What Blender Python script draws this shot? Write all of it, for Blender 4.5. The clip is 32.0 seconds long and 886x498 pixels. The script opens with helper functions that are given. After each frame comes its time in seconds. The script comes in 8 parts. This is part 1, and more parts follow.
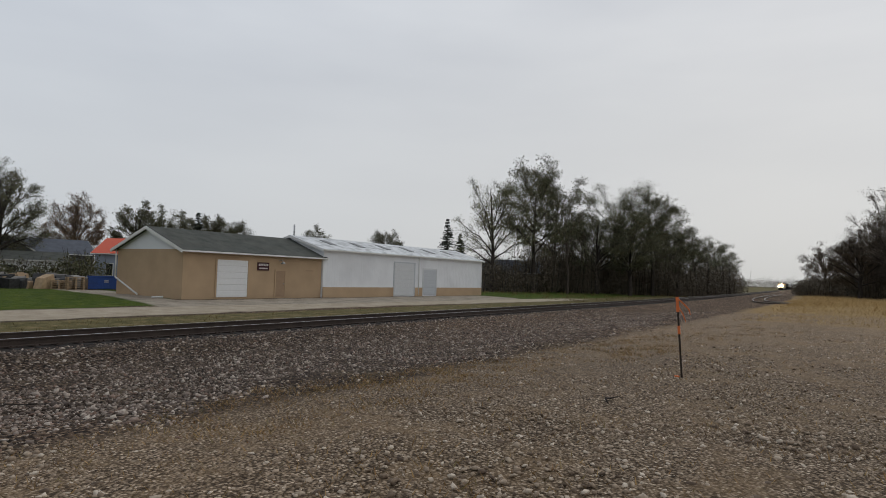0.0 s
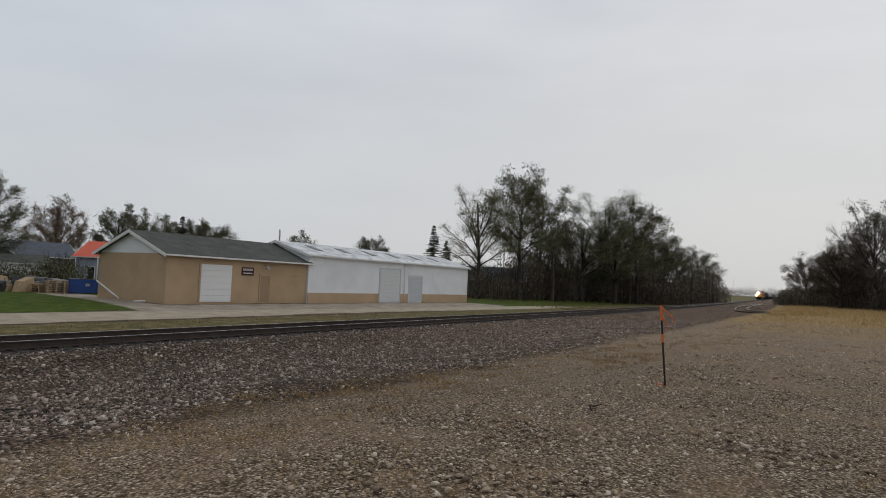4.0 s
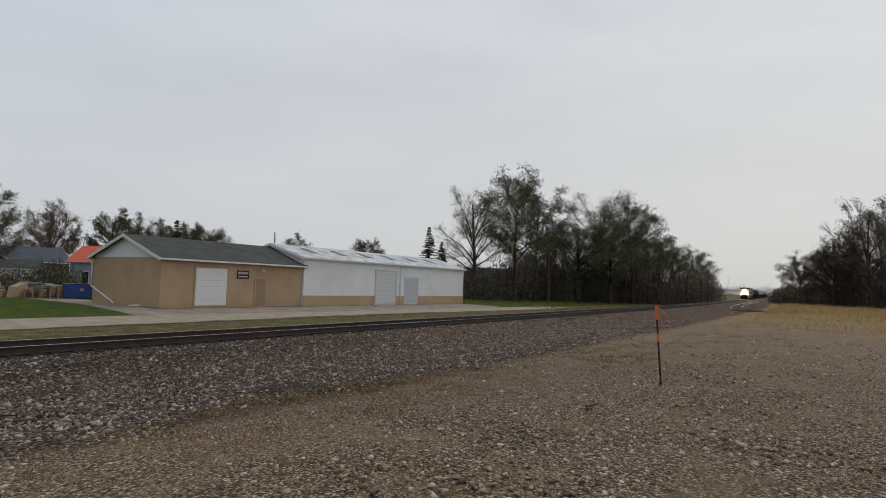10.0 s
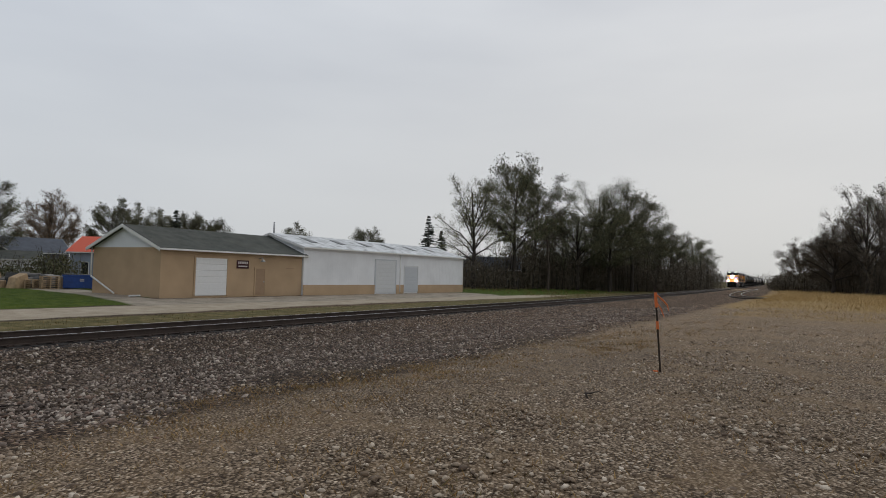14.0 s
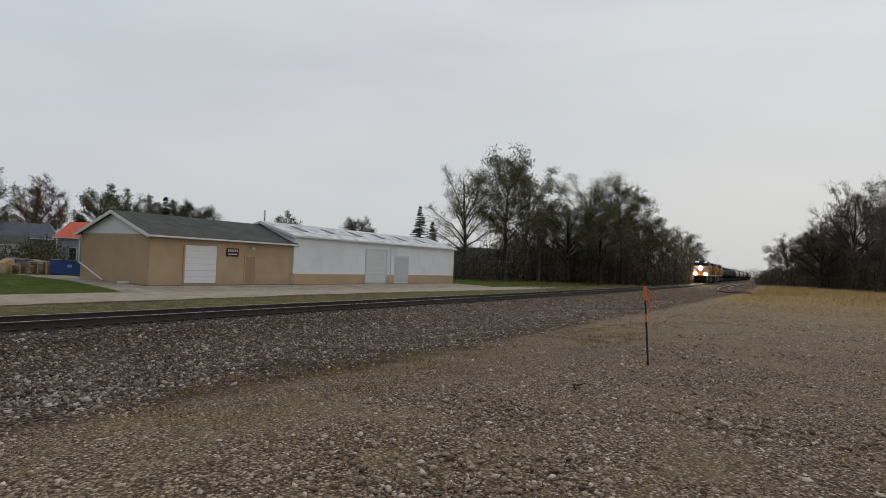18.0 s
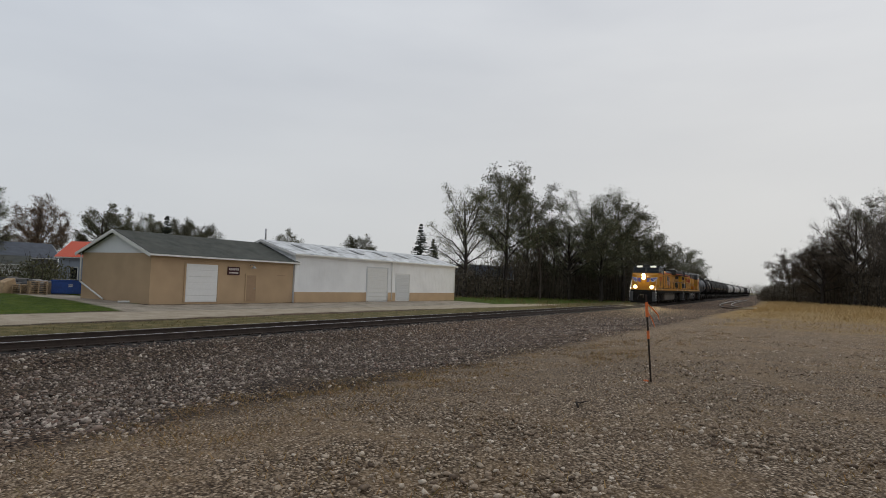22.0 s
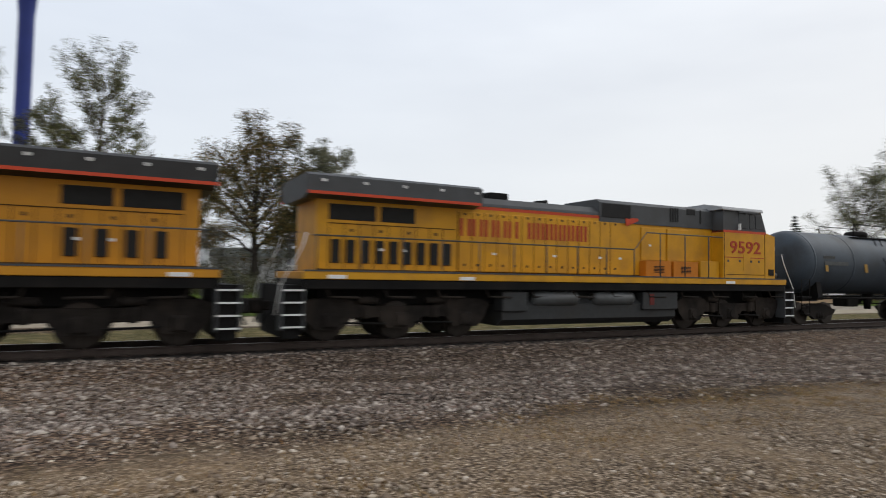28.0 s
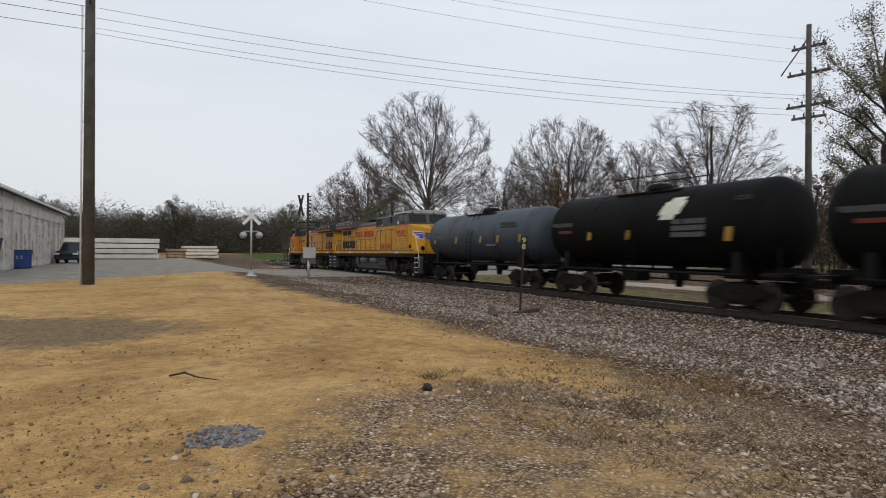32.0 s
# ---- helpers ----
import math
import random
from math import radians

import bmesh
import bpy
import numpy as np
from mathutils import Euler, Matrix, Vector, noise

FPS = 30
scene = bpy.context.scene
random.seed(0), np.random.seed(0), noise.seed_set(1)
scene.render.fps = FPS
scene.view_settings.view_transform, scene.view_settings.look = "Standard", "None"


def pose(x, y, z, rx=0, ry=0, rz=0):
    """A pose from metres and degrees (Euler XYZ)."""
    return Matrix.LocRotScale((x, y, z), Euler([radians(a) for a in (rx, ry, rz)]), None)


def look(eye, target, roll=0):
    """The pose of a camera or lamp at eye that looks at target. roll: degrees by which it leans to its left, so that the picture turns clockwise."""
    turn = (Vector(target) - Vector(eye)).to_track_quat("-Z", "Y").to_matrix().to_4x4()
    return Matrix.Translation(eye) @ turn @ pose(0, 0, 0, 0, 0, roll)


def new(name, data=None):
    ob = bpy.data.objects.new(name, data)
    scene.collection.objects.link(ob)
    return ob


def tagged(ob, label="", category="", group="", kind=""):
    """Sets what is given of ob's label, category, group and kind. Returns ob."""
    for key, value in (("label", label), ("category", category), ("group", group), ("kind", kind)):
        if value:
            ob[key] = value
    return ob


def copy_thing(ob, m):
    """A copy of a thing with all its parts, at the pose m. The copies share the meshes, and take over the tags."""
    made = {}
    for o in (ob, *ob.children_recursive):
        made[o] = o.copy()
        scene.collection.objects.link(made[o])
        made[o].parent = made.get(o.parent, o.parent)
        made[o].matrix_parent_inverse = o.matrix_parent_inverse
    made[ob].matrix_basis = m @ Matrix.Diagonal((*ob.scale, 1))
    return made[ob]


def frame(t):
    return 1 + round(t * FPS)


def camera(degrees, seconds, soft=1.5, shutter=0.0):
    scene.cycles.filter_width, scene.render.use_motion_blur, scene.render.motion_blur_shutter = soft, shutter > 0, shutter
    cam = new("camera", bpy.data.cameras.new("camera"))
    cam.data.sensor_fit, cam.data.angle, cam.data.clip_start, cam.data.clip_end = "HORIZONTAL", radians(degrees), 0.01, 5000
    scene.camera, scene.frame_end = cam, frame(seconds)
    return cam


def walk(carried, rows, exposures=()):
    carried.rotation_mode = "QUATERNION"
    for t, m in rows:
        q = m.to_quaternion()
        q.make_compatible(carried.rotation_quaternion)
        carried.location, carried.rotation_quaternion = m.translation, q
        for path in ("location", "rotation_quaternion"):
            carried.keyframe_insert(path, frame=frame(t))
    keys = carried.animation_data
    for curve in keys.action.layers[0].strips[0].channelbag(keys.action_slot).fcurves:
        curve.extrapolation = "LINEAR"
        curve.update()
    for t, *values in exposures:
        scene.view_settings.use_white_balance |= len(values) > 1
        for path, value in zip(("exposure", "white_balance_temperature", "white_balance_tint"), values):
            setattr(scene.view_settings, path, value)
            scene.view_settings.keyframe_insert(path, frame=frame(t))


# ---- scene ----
cam = camera(70.9, 32.0, soft=0.95, shutter=0.5)
# seconds, eye x y z, turn rx ry rz
PATH = [
    (0, -0.00, 0.26, 2.20, 92.51, -1.84, 0.29), (0.5, -0.00, 0.26, 2.20, 92.41, -1.79, 0.14), (1, 0.00, 0.26, 2.20, 92.34, -2.04, -0.24),
    (1.5, 0.00, 0.26, 2.20, 92.57, -2.47, -0.43), (2, 0.01, 0.26, 2.20, 92.91, -2.19, -2.24), (2.5, 0.01, 0.26, 2.20, 93.24, -1.56, -2.66),
    (3, 0.01, 0.26, 2.20, 93.61, -2.03, -1.62), (3.5, 0.00, 0.26, 2.20, 93.40, -2.37, -0.98), (5.5, 0.01, 0.26, 2.20, 92.93, -2.35, -1.43),
    (6, 0.01, 0.26, 2.20, 93.20, -2.73, -1.27), (6.5, 0.00, 0.26, 2.20, 93.48, -3.02, -0.95), (7, 0.00, 0.26, 2.20, 93.67, -2.60, -0.97),
    (7.5, 0.00, 0.26, 2.20, 93.75, -2.74, -0.88), (8, 0.00, 0.26, 2.20, 93.59, -2.51, -0.74), (8.5, 0.00, 0.26, 2.20, 93.47, -2.27, -0.90),
    (9, 0.00, 0.26, 2.20, 93.32, -2.09, -1.01), (9.5, 0.01, 0.26, 2.20, 93.28, -1.93, -1.27), (10, 0.01, 0.26, 2.20, 93.32, -1.81, -1.40),
    (10.5, 0.01, 0.26, 2.20, 93.33, -2.15, -1.54), (11, 0.01, 0.26, 2.20, 93.44, -1.72, -1.57), (11.5, 0.01, 0.26, 2.20, 93.21, -1.57, -1.54),
    (12, 0.01, 0.26, 2.20, 93.08, -1.52, -1.65), (12.5, 0.01, 0.26, 2.20, 92.97, -1.49, -1.66), (13, 0.01, 0.26, 2.20, 92.82, -1.35, -1.29),
    (13.5, 0.01, 0.26, 2.20, 92.50, -1.76, -1.43), (14, 0.01, 0.26, 2.20, 92.29, -1.54, -1.42), (14.5, 0.01, 0.26, 2.20, 91.91, -1.87, -1.56),
    (16.5, 0.01, 0.26, 2.20, 91.31, -2.12, -2.43), (17, 0.01, 0.26, 2.20, 91.41, -1.95, -2.33), (17.5, 0.01, 0.26, 2.20, 91.34, -2.02, -2.17),
    (18, 0.01, 0.26, 2.20, 91.46, -2.29, -2.28), (18.5, 0.01, 0.26, 2.20, 91.82, -2.44, -2.42), (19, 0.01, 0.26, 2.20, 92.26, -2.31, -2.27),
    (19.5, 0.01, 0.26, 2.20, 92.36, -2.51, -2.20), (20, 0.01, 0.26, 2.20, 92.79, -2.67, -2.46), (20.5, 0.01, 0.26, 2.20, 92.88, -1.76, -2.82),
    (21, 0.01, 0.26, 2.20, 92.89, -2.16, -3.23), (21.5, 0.01, 0.26, 2.20, 92.74, -1.78, -3.11), (22, 0.01, 0.26, 2.20, 93.06, -1.98, -2.18),
    (22.5, 0.01, 0.26, 2.20, 93.87, -1.88, -2.01), (23, 0.01, 0.26, 2.20, 94.67, -1.79, -2.10), (23.5, 0.01, 0.26, 2.20, 94.45, -1.48, -1.69),
    (24, 0.01, 0.26, 2.20, 94.01, -1.48, -1.19), (24.5, 0.00, 0.26, 2.20, 93.66, -1.37, -0.47), (25, -0.03, 0.26, 2.20, 93.54, -1.35, 7.02),
    (25.5, -0.06, 0.25, 2.20, 93.45, -0.89, 14.27), (27.5, -0.10, 0.24, 2.20, 92.47, -0.90, 22.26), (28, -0.13, 0.23, 2.20, 92.50, -0.96, 29.44),
    (28.5, -0.17, 0.20, 2.19, 92.36, -0.90, 41.24), (29, -0.22, 0.13, 2.19, 92.01, -0.40, 59.02), (29.5, -0.26, 0.03, 2.19, 90.61, -0.40, 82.77),
    (30, -0.26, -0.04, 2.19, 89.73, 0.29, 98.00), (30.5, -0.25, -0.08, 2.19, 90.01, -0.04, 108.10), (31, -0.24, -0.11, 2.19, 90.13, -0.13, 114.75),
    (31.5, -0.23, -0.13, 2.19, 90.21, -0.24, 119.57), (32, -0.22, -0.14, 2.20, 90.16, -0.36, 121.78),
]
EXPOSURES = [(0.0, 0.0), (24.0, 0.0), (25.0, -0.1), (25.5, -0.05), (26.5, 0.25), (28.0, 0.48), (29.5, 0.56), (30.5, 0.50), (32.0, 0.35)]
walk(cam, [(t, pose(x, y, z, rx, ry, rz)) for t, x, y, z, rx, ry, rz in PATH], EXPOSURES)

# ---- light: overcast November afternoon ----
world = bpy.data.worlds.new("overcast_sky")
scene.world = world
world.use_nodes = True
wn, wl = world.node_tree.nodes, world.node_tree.links
wn.clear()
w_out = wn.new("ShaderNodeOutputWorld")
w_bg = wn.new("ShaderNodeBackground")
w_sky = wn.new("ShaderNodeTexSky")
w_sky.sky_type = "NISHITA"
w_sky.sun_disc = False
w_sky.sun_elevation = radians(41)
w_sky.sun_rotation = radians(41)
w_sky.air_density, w_sky.dust_density, w_sky.ozone_density = 1.0, 4.0, 1.0
w_hsv = wn.new("ShaderNodeHueSaturation")
w_hsv.inputs["Saturation"].default_value = 0.10
w_hsv.inputs["Value"].default_value = 0.06
w_co = wn.new("ShaderNodeTexCoord")
w_map = wn.new("ShaderNodeMapping")
w_map.inputs["Scale"].default_value = (1.2, 1.2, 4.5)
w_noise = wn.new("ShaderNodeTexNoise")
w_noise.inputs["Scale"].default_value = 1.6
w_noise.inputs["Detail"].default_value = 4.0
w_ramp = wn.new("ShaderNodeValToRGB")
w_ramp.color_ramp.elements[0].position, w_ramp.color_ramp.elements[0].color = 0.3, (0.575, 0.60, 0.66, 1)
w_ramp.color_ramp.elements[1].position, w_ramp.color_ramp.elements[1].color = 0.72, (0.71, 0.73, 0.775, 1)
w_sep = wn.new("ShaderNodeSeparateXYZ")
w_low = wn.new("ShaderNodeMapRange")
w_low.inputs["From Min"].default_value, w_low.inputs["From Max"].default_value = 0.0, 0.45
w_low.inputs["To Min"].default_value, w_low.inputs["To Max"].default_value = 1.0, 0.0
w_glow = wn.new("ShaderNodeMix")
w_glow.data_type = "RGBA"
w_glow.inputs[7].default_value = (0.66, 0.66, 0.655, 1)
w_mix = wn.new("ShaderNodeMix")
w_mix.data_type = "RGBA"
w_mix.inputs[0].default_value = 0.12
wl.new(w_co.outputs["Generated"], w_map.inputs["Vector"])
wl.new(w_map.outputs["Vector"], w_noise.inputs["Vector"])
wl.new(w_noise.outputs["Fac"], w_ramp.inputs["Fac"])
wl.new(w_co.outputs["Generated"], w_sep.inputs["Vector"])
wl.new(w_sep.outputs["Z"], w_low.inputs["Value"])
wl.new(w_low.outputs["Result"], w_glow.inputs[0])
wl.new(w_ramp.outputs["Color"], w_glow.inputs[6])
wl.new(w_sky.outputs["Color"], w_hsv.inputs["Color"])
wl.new(w_glow.outputs[2], w_mix.inputs[6])
wl.new(w_hsv.outputs["Color"], w_mix.inputs[7])
w_blue = wn.new("ShaderNodeMapRange")  # the cloud is bluer to the west, warmer over the line
w_blue.inputs["From Min"].default_value, w_blue.inputs["From Max"].default_value = 0.45, -0.8
w_tint = wn.new("ShaderNodeMix")
w_tint.data_type = "RGBA"
w_tint.inputs[6].default_value, w_tint.inputs[7].default_value = (1.005, 1.0, 0.98, 1), (0.95, 1.0, 1.05, 1)
w_mul = wn.new("ShaderNodeMix")
w_mul.data_type, w_mul.blend_type = "RGBA", "MULTIPLY"
w_mul.inputs[0].default_value = 1.0
wl.new(w_sep.outputs["X"], w_blue.inputs["Value"])
wl.new(w_blue.outputs["Result"], w_tint.inputs[0])
wl.new(w_mix.outputs[2], w_mul.inputs[6])
wl.new(w_tint.outputs[2], w_mul.inputs[7])
wl.new(w_mul.outputs[2], w_bg.inputs["Color"])
wl.new(w_bg.outputs["Background"], w_out.inputs["Surface"])
w_bg.inputs["Strength"].default_value = 1.0

sun = new("sun", bpy.data.lights.new("sun", "SUN"))
sun.data.energy, sun.data.angle, sun.data.color = 0.5, radians(40), (1.0, 0.97, 0.93)
sun.matrix_world = look((30, 34, 40), (0, 0, 0))


# ---- mesh helpers ----
class Mesh:
    """Collects vertices and faces of one part."""

    def __init__(self):
        self.v, self.f, self.m, self.smooth = [], [], [], []

    def add(self, verts, faces, mat=0, smooth=False):
        k = len(self.v)
        self.v.extend(verts)
        self.f.extend(tuple(i + k for i in f) for f in faces)
        self.m.extend([mat] * len(faces))
        self.smooth.extend([smooth] * len(faces))
        return self

    def box(self, x0, x1, y0, y1, z0, z1, b=0.0, mat=0):
        if b <= 0:
            v = [(x, y, z) for z in (z0, z1) for y in (y0, y1) for x in (x0, x1)]
            f = [(0, 2, 3, 1), (4, 5, 7, 6), (0, 1, 5, 4), (2, 6, 7, 3), (0, 4, 6, 2), (1, 3, 7, 5)]
            return self.add(v, f, mat)
        b = min(b, (x1 - x0) / 2.01, (y1 - y0) / 2.01, (z1 - z0) / 2.01)
        v = []
        for sz, z in ((0, z0), (1, z1)):
            for sy, y in ((0, y0), (1, y1)):
                for sx, x in ((0, x0), (1, x1)):
                    ix, iy, iz = (b if sx == 0 else -b), (b if sy == 0 else -b), (b if sz == 0 else -b)
                    v += [(x, y + iy, z + iz), (x + ix, y, z + iz), (x + ix, y + iy, z)]
        def n(sx, sy, sz, k):
            return ((sz * 2 + sy) * 2 + sx) * 3 + k
        f = [(n(0, 0, 0, 0), n(0, 0, 1, 0), n(0, 1, 1, 0), n(0, 1, 0, 0)), (n(1, 0, 0, 0), n(1, 1, 0, 0), n(1, 1, 1, 0), n(1, 0, 1, 0)),
             (n(0, 0, 0, 1), n(1, 0, 0, 1), n(1, 0, 1, 1), n(0, 0, 1, 1)), (n(0, 1, 0, 1), n(0, 1, 1, 1), n(1, 1, 1, 1), n(1, 1, 0, 1)),
             (n(0, 0, 0, 2), n(0, 1, 0, 2), n(1, 1, 0, 2), n(1, 0, 0, 2)), (n(0, 0, 1, 2), n(1, 0, 1, 2), n(1, 1, 1, 2), n(0, 1, 1, 2))]
        for a in (0, 1):
            for c in (0, 1):
                q = (n(0, a, c, 1), n(1, a, c, 1), n(1, a, c, 2), n(0, a, c, 2))
                f.append(q if a == c else q[::-1])
                q = (n(a, 0, c, 0), n(a, 1, c, 0), n(a, 1, c, 2), n(a, 0, c, 2))
                f.append(q[::-1] if a == c else q)
                q = (n(a, c, 0, 0), n(a, c, 1, 0), n(a, c, 1, 1), n(a, c, 0, 1))
                f.append(q if a == c else q[::-1])
        for sx in (0, 1):
            for sy in (0, 1):
                for sz in (0, 1):
                    t = (n(sx, sy, sz, 0), n(sx, sy, sz, 1), n(sx, sy, sz, 2))
                    f.append(t if (sx + sy + sz) % 2 == 1 else t[::-1])
        return self.add(v, f, mat)

    def prism(self, poly, axis, a, b, mat=0):
        """Extrudes a polygon along an axis from a to b. x: poly is (y, z); y: (x, z); z: (x, y)."""
        def at(p, c):
            return (c, p[0], p[1]) if axis == "x" else (p[0], c, p[1]) if axis == "y" else (p[0], p[1], c)
        k = len(poly)
        v = [at(p, a) for p in poly] + [at(p, b) for p in poly]
        f = [tuple(range(k))[::-1], tuple(range(k, 2 * k))] + [(i, (i + 1) % k, k + (i + 1) % k, k + i) for i in range(k)]
        return self.add(v, f, mat)

    def tube(self, pts, radii, n=6, mat=0, caps=True):
        pts = [Vector(p) for p in pts]
        if not isinstance(radii, (list, tuple)):
            radii = [radii] * len(pts)
        v, f = [], []
        for i, p in enumerate(pts):
            d = (pts[min(i + 1, len(pts) - 1)] - pts[max(i - 1, 0)]).normalized()
            e = d.orthogonal().normalized() if i == 0 else (e - d * e.dot(d)).normalized()
            g = d.cross(e)
            for k in range(n):
                a = 2 * math.pi * k / n
                v.append(tuple(p + (e * math.cos(a) + g * math.sin(a)) * radii[i]))
        for i in range(len(pts) - 1):
            f += [(i * n + k, i * n + (k + 1) % n, (i + 1) * n + (k + 1) % n, (i + 1) * n + k) for k in range(n)]
        self.add(v, f, mat, n > 4)
        if caps:
            k = len(self.v) - len(v)
            self.f += [tuple(range(k, k + n))[::-1], tuple(range(k + (len(pts) - 1) * n, k + len(pts) * n))]
            self.m += [mat] * 2
            self.smooth += [False] * 2
        return self

    def lathe(self, prof, axis="x", at=(0, 0, 0), n=16, mat=0):
        """Turns a profile of (along, radius) about an axis."""
        v, f = [], []
        for s, r in prof:
            for k in range(n):
                a = 2 * math.pi * k / n
                c, d = r * math.cos(a), r * math.sin(a)
                p = (s, c, d) if axis == "x" else (d, s, c) if axis == "y" else (c, d, s)
                v.append((p[0] + at[0], p[1] + at[1], p[2] + at[2]))
        for i in range(len(prof) - 1):
            f += [(i * n + k, i * n + (k + 1) % n, (i + 1) * n + (k + 1) % n, (i + 1) * n + k) for k in range(n)]
        f += [tuple(range(n))[::-1], tuple(range((len(prof) - 1) * n, len(prof) * n))]
        self.add(v, f, mat, True)
        self.smooth[-1] = self.smooth[-2] = False
        return self

    def data(self, name, mats):
        me = bpy.data.meshes.new(name)
        me.from_pydata(self.v, [], self.f)
        for m in mats if isinstance(mats, (list, tuple)) else [mats]:
            me.materials.append(m)
        me.polygons.foreach_set("material_index", self.m)
        me.polygons.foreach_set("use_smooth", self.smooth)
        me.update()
        return me


def thing(name, label, category, m=None, group="", kind=""):
    ob = new(name)
    ob.empty_display_size = 0.2
    if m is not None:
        ob.matrix_world = m
    return tagged(ob, label, category, group, kind)


def part(name, mesh, mats, parent, label="", m=None):
    """One mesh object under a thing or a part."""
    ob = new(name, mesh if isinstance(mesh, bpy.types.Mesh) else mesh.data(name, mats))
    ob.parent = parent
    if m is not None:
        ob.matrix_basis = m
    return tagged(ob, label) if label else ob


def whole(name, mesh, mats, label, category, m=None, group="", kind=""):
    """A thing made of a single mesh."""
    ob = new(name, mesh if isinstance(mesh, bpy.types.Mesh) else mesh.data(name, mats))
    if m is not None:
        ob.matrix_world = m
    return tagged(ob, label, category, group, kind)


# ---- materials ----
def material(name, color, rough=0.8, metal=0.0, var=0.15, scale=6.0, fine=60.0, bump=0.0, bump_scale=40.0, dirt=None, dirt_amount=0.4, dirt_scale=1.2, spread=0.0, spec=0.3):
    """A base colour with variation at two scales, optional stains, bump and a per-object spread of brightness."""
    mat = bpy.data.materials.new(name)
    mat.use_nodes = True
    n, l = mat.node_tree.nodes, mat.node_tree.links
    b = n["Principled BSDF"]
    co = n.new("ShaderNodeTexCoord")
    def tex(s, detail=4.0):
        t = n.new("ShaderNodeTexNoise")
        t.inputs["Scale"].default_value, t.inputs["Detail"].default_value = s, detail
        l.new(co.outputs["Object"], t.inputs["Vector"])
        return t
    def mix(kind, f, a, c):
        x = n.new("ShaderNodeMix")
        x.data_type, x.blend_type = "RGBA", kind
        for k, s in ((0, f), (6, a), (7, c)):
            if hasattr(s, "links"):
                l.new(s, x.inputs[k])
            else:
                x.inputs[k].default_value = s
        return x.outputs[2]
    def ramp(s, p0, c0, p1, c1):
        r = n.new("ShaderNodeValToRGB")
        r.color_ramp.elements[0].position, r.color_ramp.elements[0].color = p0, (*c0, 1) if len(c0) == 3 else c0
        r.color_ramp.elements[1].position, r.color_ramp.elements[1].color = p1, (*c1, 1) if len(c1) == 3 else c1
        l.new(s, r.inputs["Fac"])
        return r.outputs["Color"]
    lo, hi = tuple(c * (1 - var) for c in color), tuple(min(1, c * (1 + var)) for c in color)
    c = ramp(tex(scale).outputs["Fac"], 0.3, lo, 0.7, hi)
    g = ramp(tex(fine, 2.0).outputs["Fac"], 0.25, (1 - var,) * 3, 0.75, (1 + var * 0.6,) * 3)
    c = mix("MULTIPLY", 1.0, c, g)
    if dirt:
        c = mix("MIX", ramp(tex(dirt_scale, 6.0).outputs["Fac"], 0.45, (0, 0, 0), 0.72, (dirt_amount,) * 3), c, (*dirt, 1))
    if spread:
        info = n.new("ShaderNodeObjectInfo")
        c = mix("MULTIPLY", 1.0, c, ramp(info.outputs["Random"], 0.0, (1 - spread,) * 3, 1.0, (1 + spread,) * 3))
    l.new(c, b.inputs["Base Color"])
    b.inputs["Roughness"].default_value, b.inputs["Metallic"].default_value = rough, metal
    b.inputs["Specular IOR Level"].default_value = spec
    if bump:
        h = n.new("ShaderNodeBump")
        h.inputs["Strength"].default_value, h.inputs["Distance"].default_value = bump, 0.02
        l.new(tex(bump_scale, 5.0).outputs["Fac"], h.inputs["Height"])
        l.new(h.outputs["Normal"], b.inputs["Normal"])
    return mat


def glowing(name, color, strength):
    mat = bpy.data.materials.new(name)
    mat.use_nodes = True
    b = mat.node_tree.nodes["Principled BSDF"]
    b.inputs["Base Color"].default_value = (*color, 1)
    b.inputs["Emission Color"].default_value = (*color, 1)
    b.inputs["Emission Strength"].default_value = strength
    return mat


def island(name, colors, rough=0.85):
    """Many loose pieces in one mesh, each with its own shade."""
    mat = bpy.data.materials.new(name)
    mat.use_nodes = True
    n, l = mat.node_tree.nodes, mat.node_tree.links
    b = n["Principled BSDF"]
    geo = n.new("ShaderNodeNewGeometry")
    r = n.new("ShaderNodeValToRGB")
    r.color_ramp.interpolation = "LINEAR"
    while len(r.color_ramp.elements) < len(colors):
        r.color_ramp.elements.new(0.5)
    for i, c in enumerate(colors):
        r.color_ramp.elements[i].position, r.color_ramp.elements[i].color = i / (len(colors) - 1), (*c, 1)
    l.new(geo.outputs["Random Per Island"], r.inputs["Fac"])
    co, t, x, q = n.new("ShaderNodeTexCoord"), n.new("ShaderNodeTexNoise"), n.new("ShaderNodeMix"), n.new("ShaderNodeValToRGB")
    t.inputs["Scale"].default_value = 25.0
    l.new(co.outputs["Object"], t.inputs["Vector"])
    q.color_ramp.elements[0].position, q.color_ramp.elements[0].color = 0.3, (0.7, 0.7, 0.7, 1)
    q.color_ramp.elements[1].position, q.color_ramp.elements[1].color = 0.7, (1.15, 1.15, 1.15, 1)
    l.new(t.outputs["Fac"], q.inputs["Fac"])
    x.data_type, x.blend_type = "RGBA", "MULTIPLY"
    x.inputs[0].default_value = 1.0
    l.new(r.outputs["Color"], x.inputs[6])
    l.new(q.outputs["Color"], x.inputs[7])
    l.new(x.outputs[2], b.inputs["Base Color"])
    b.inputs["Roughness"].default_value = rough
    return mat


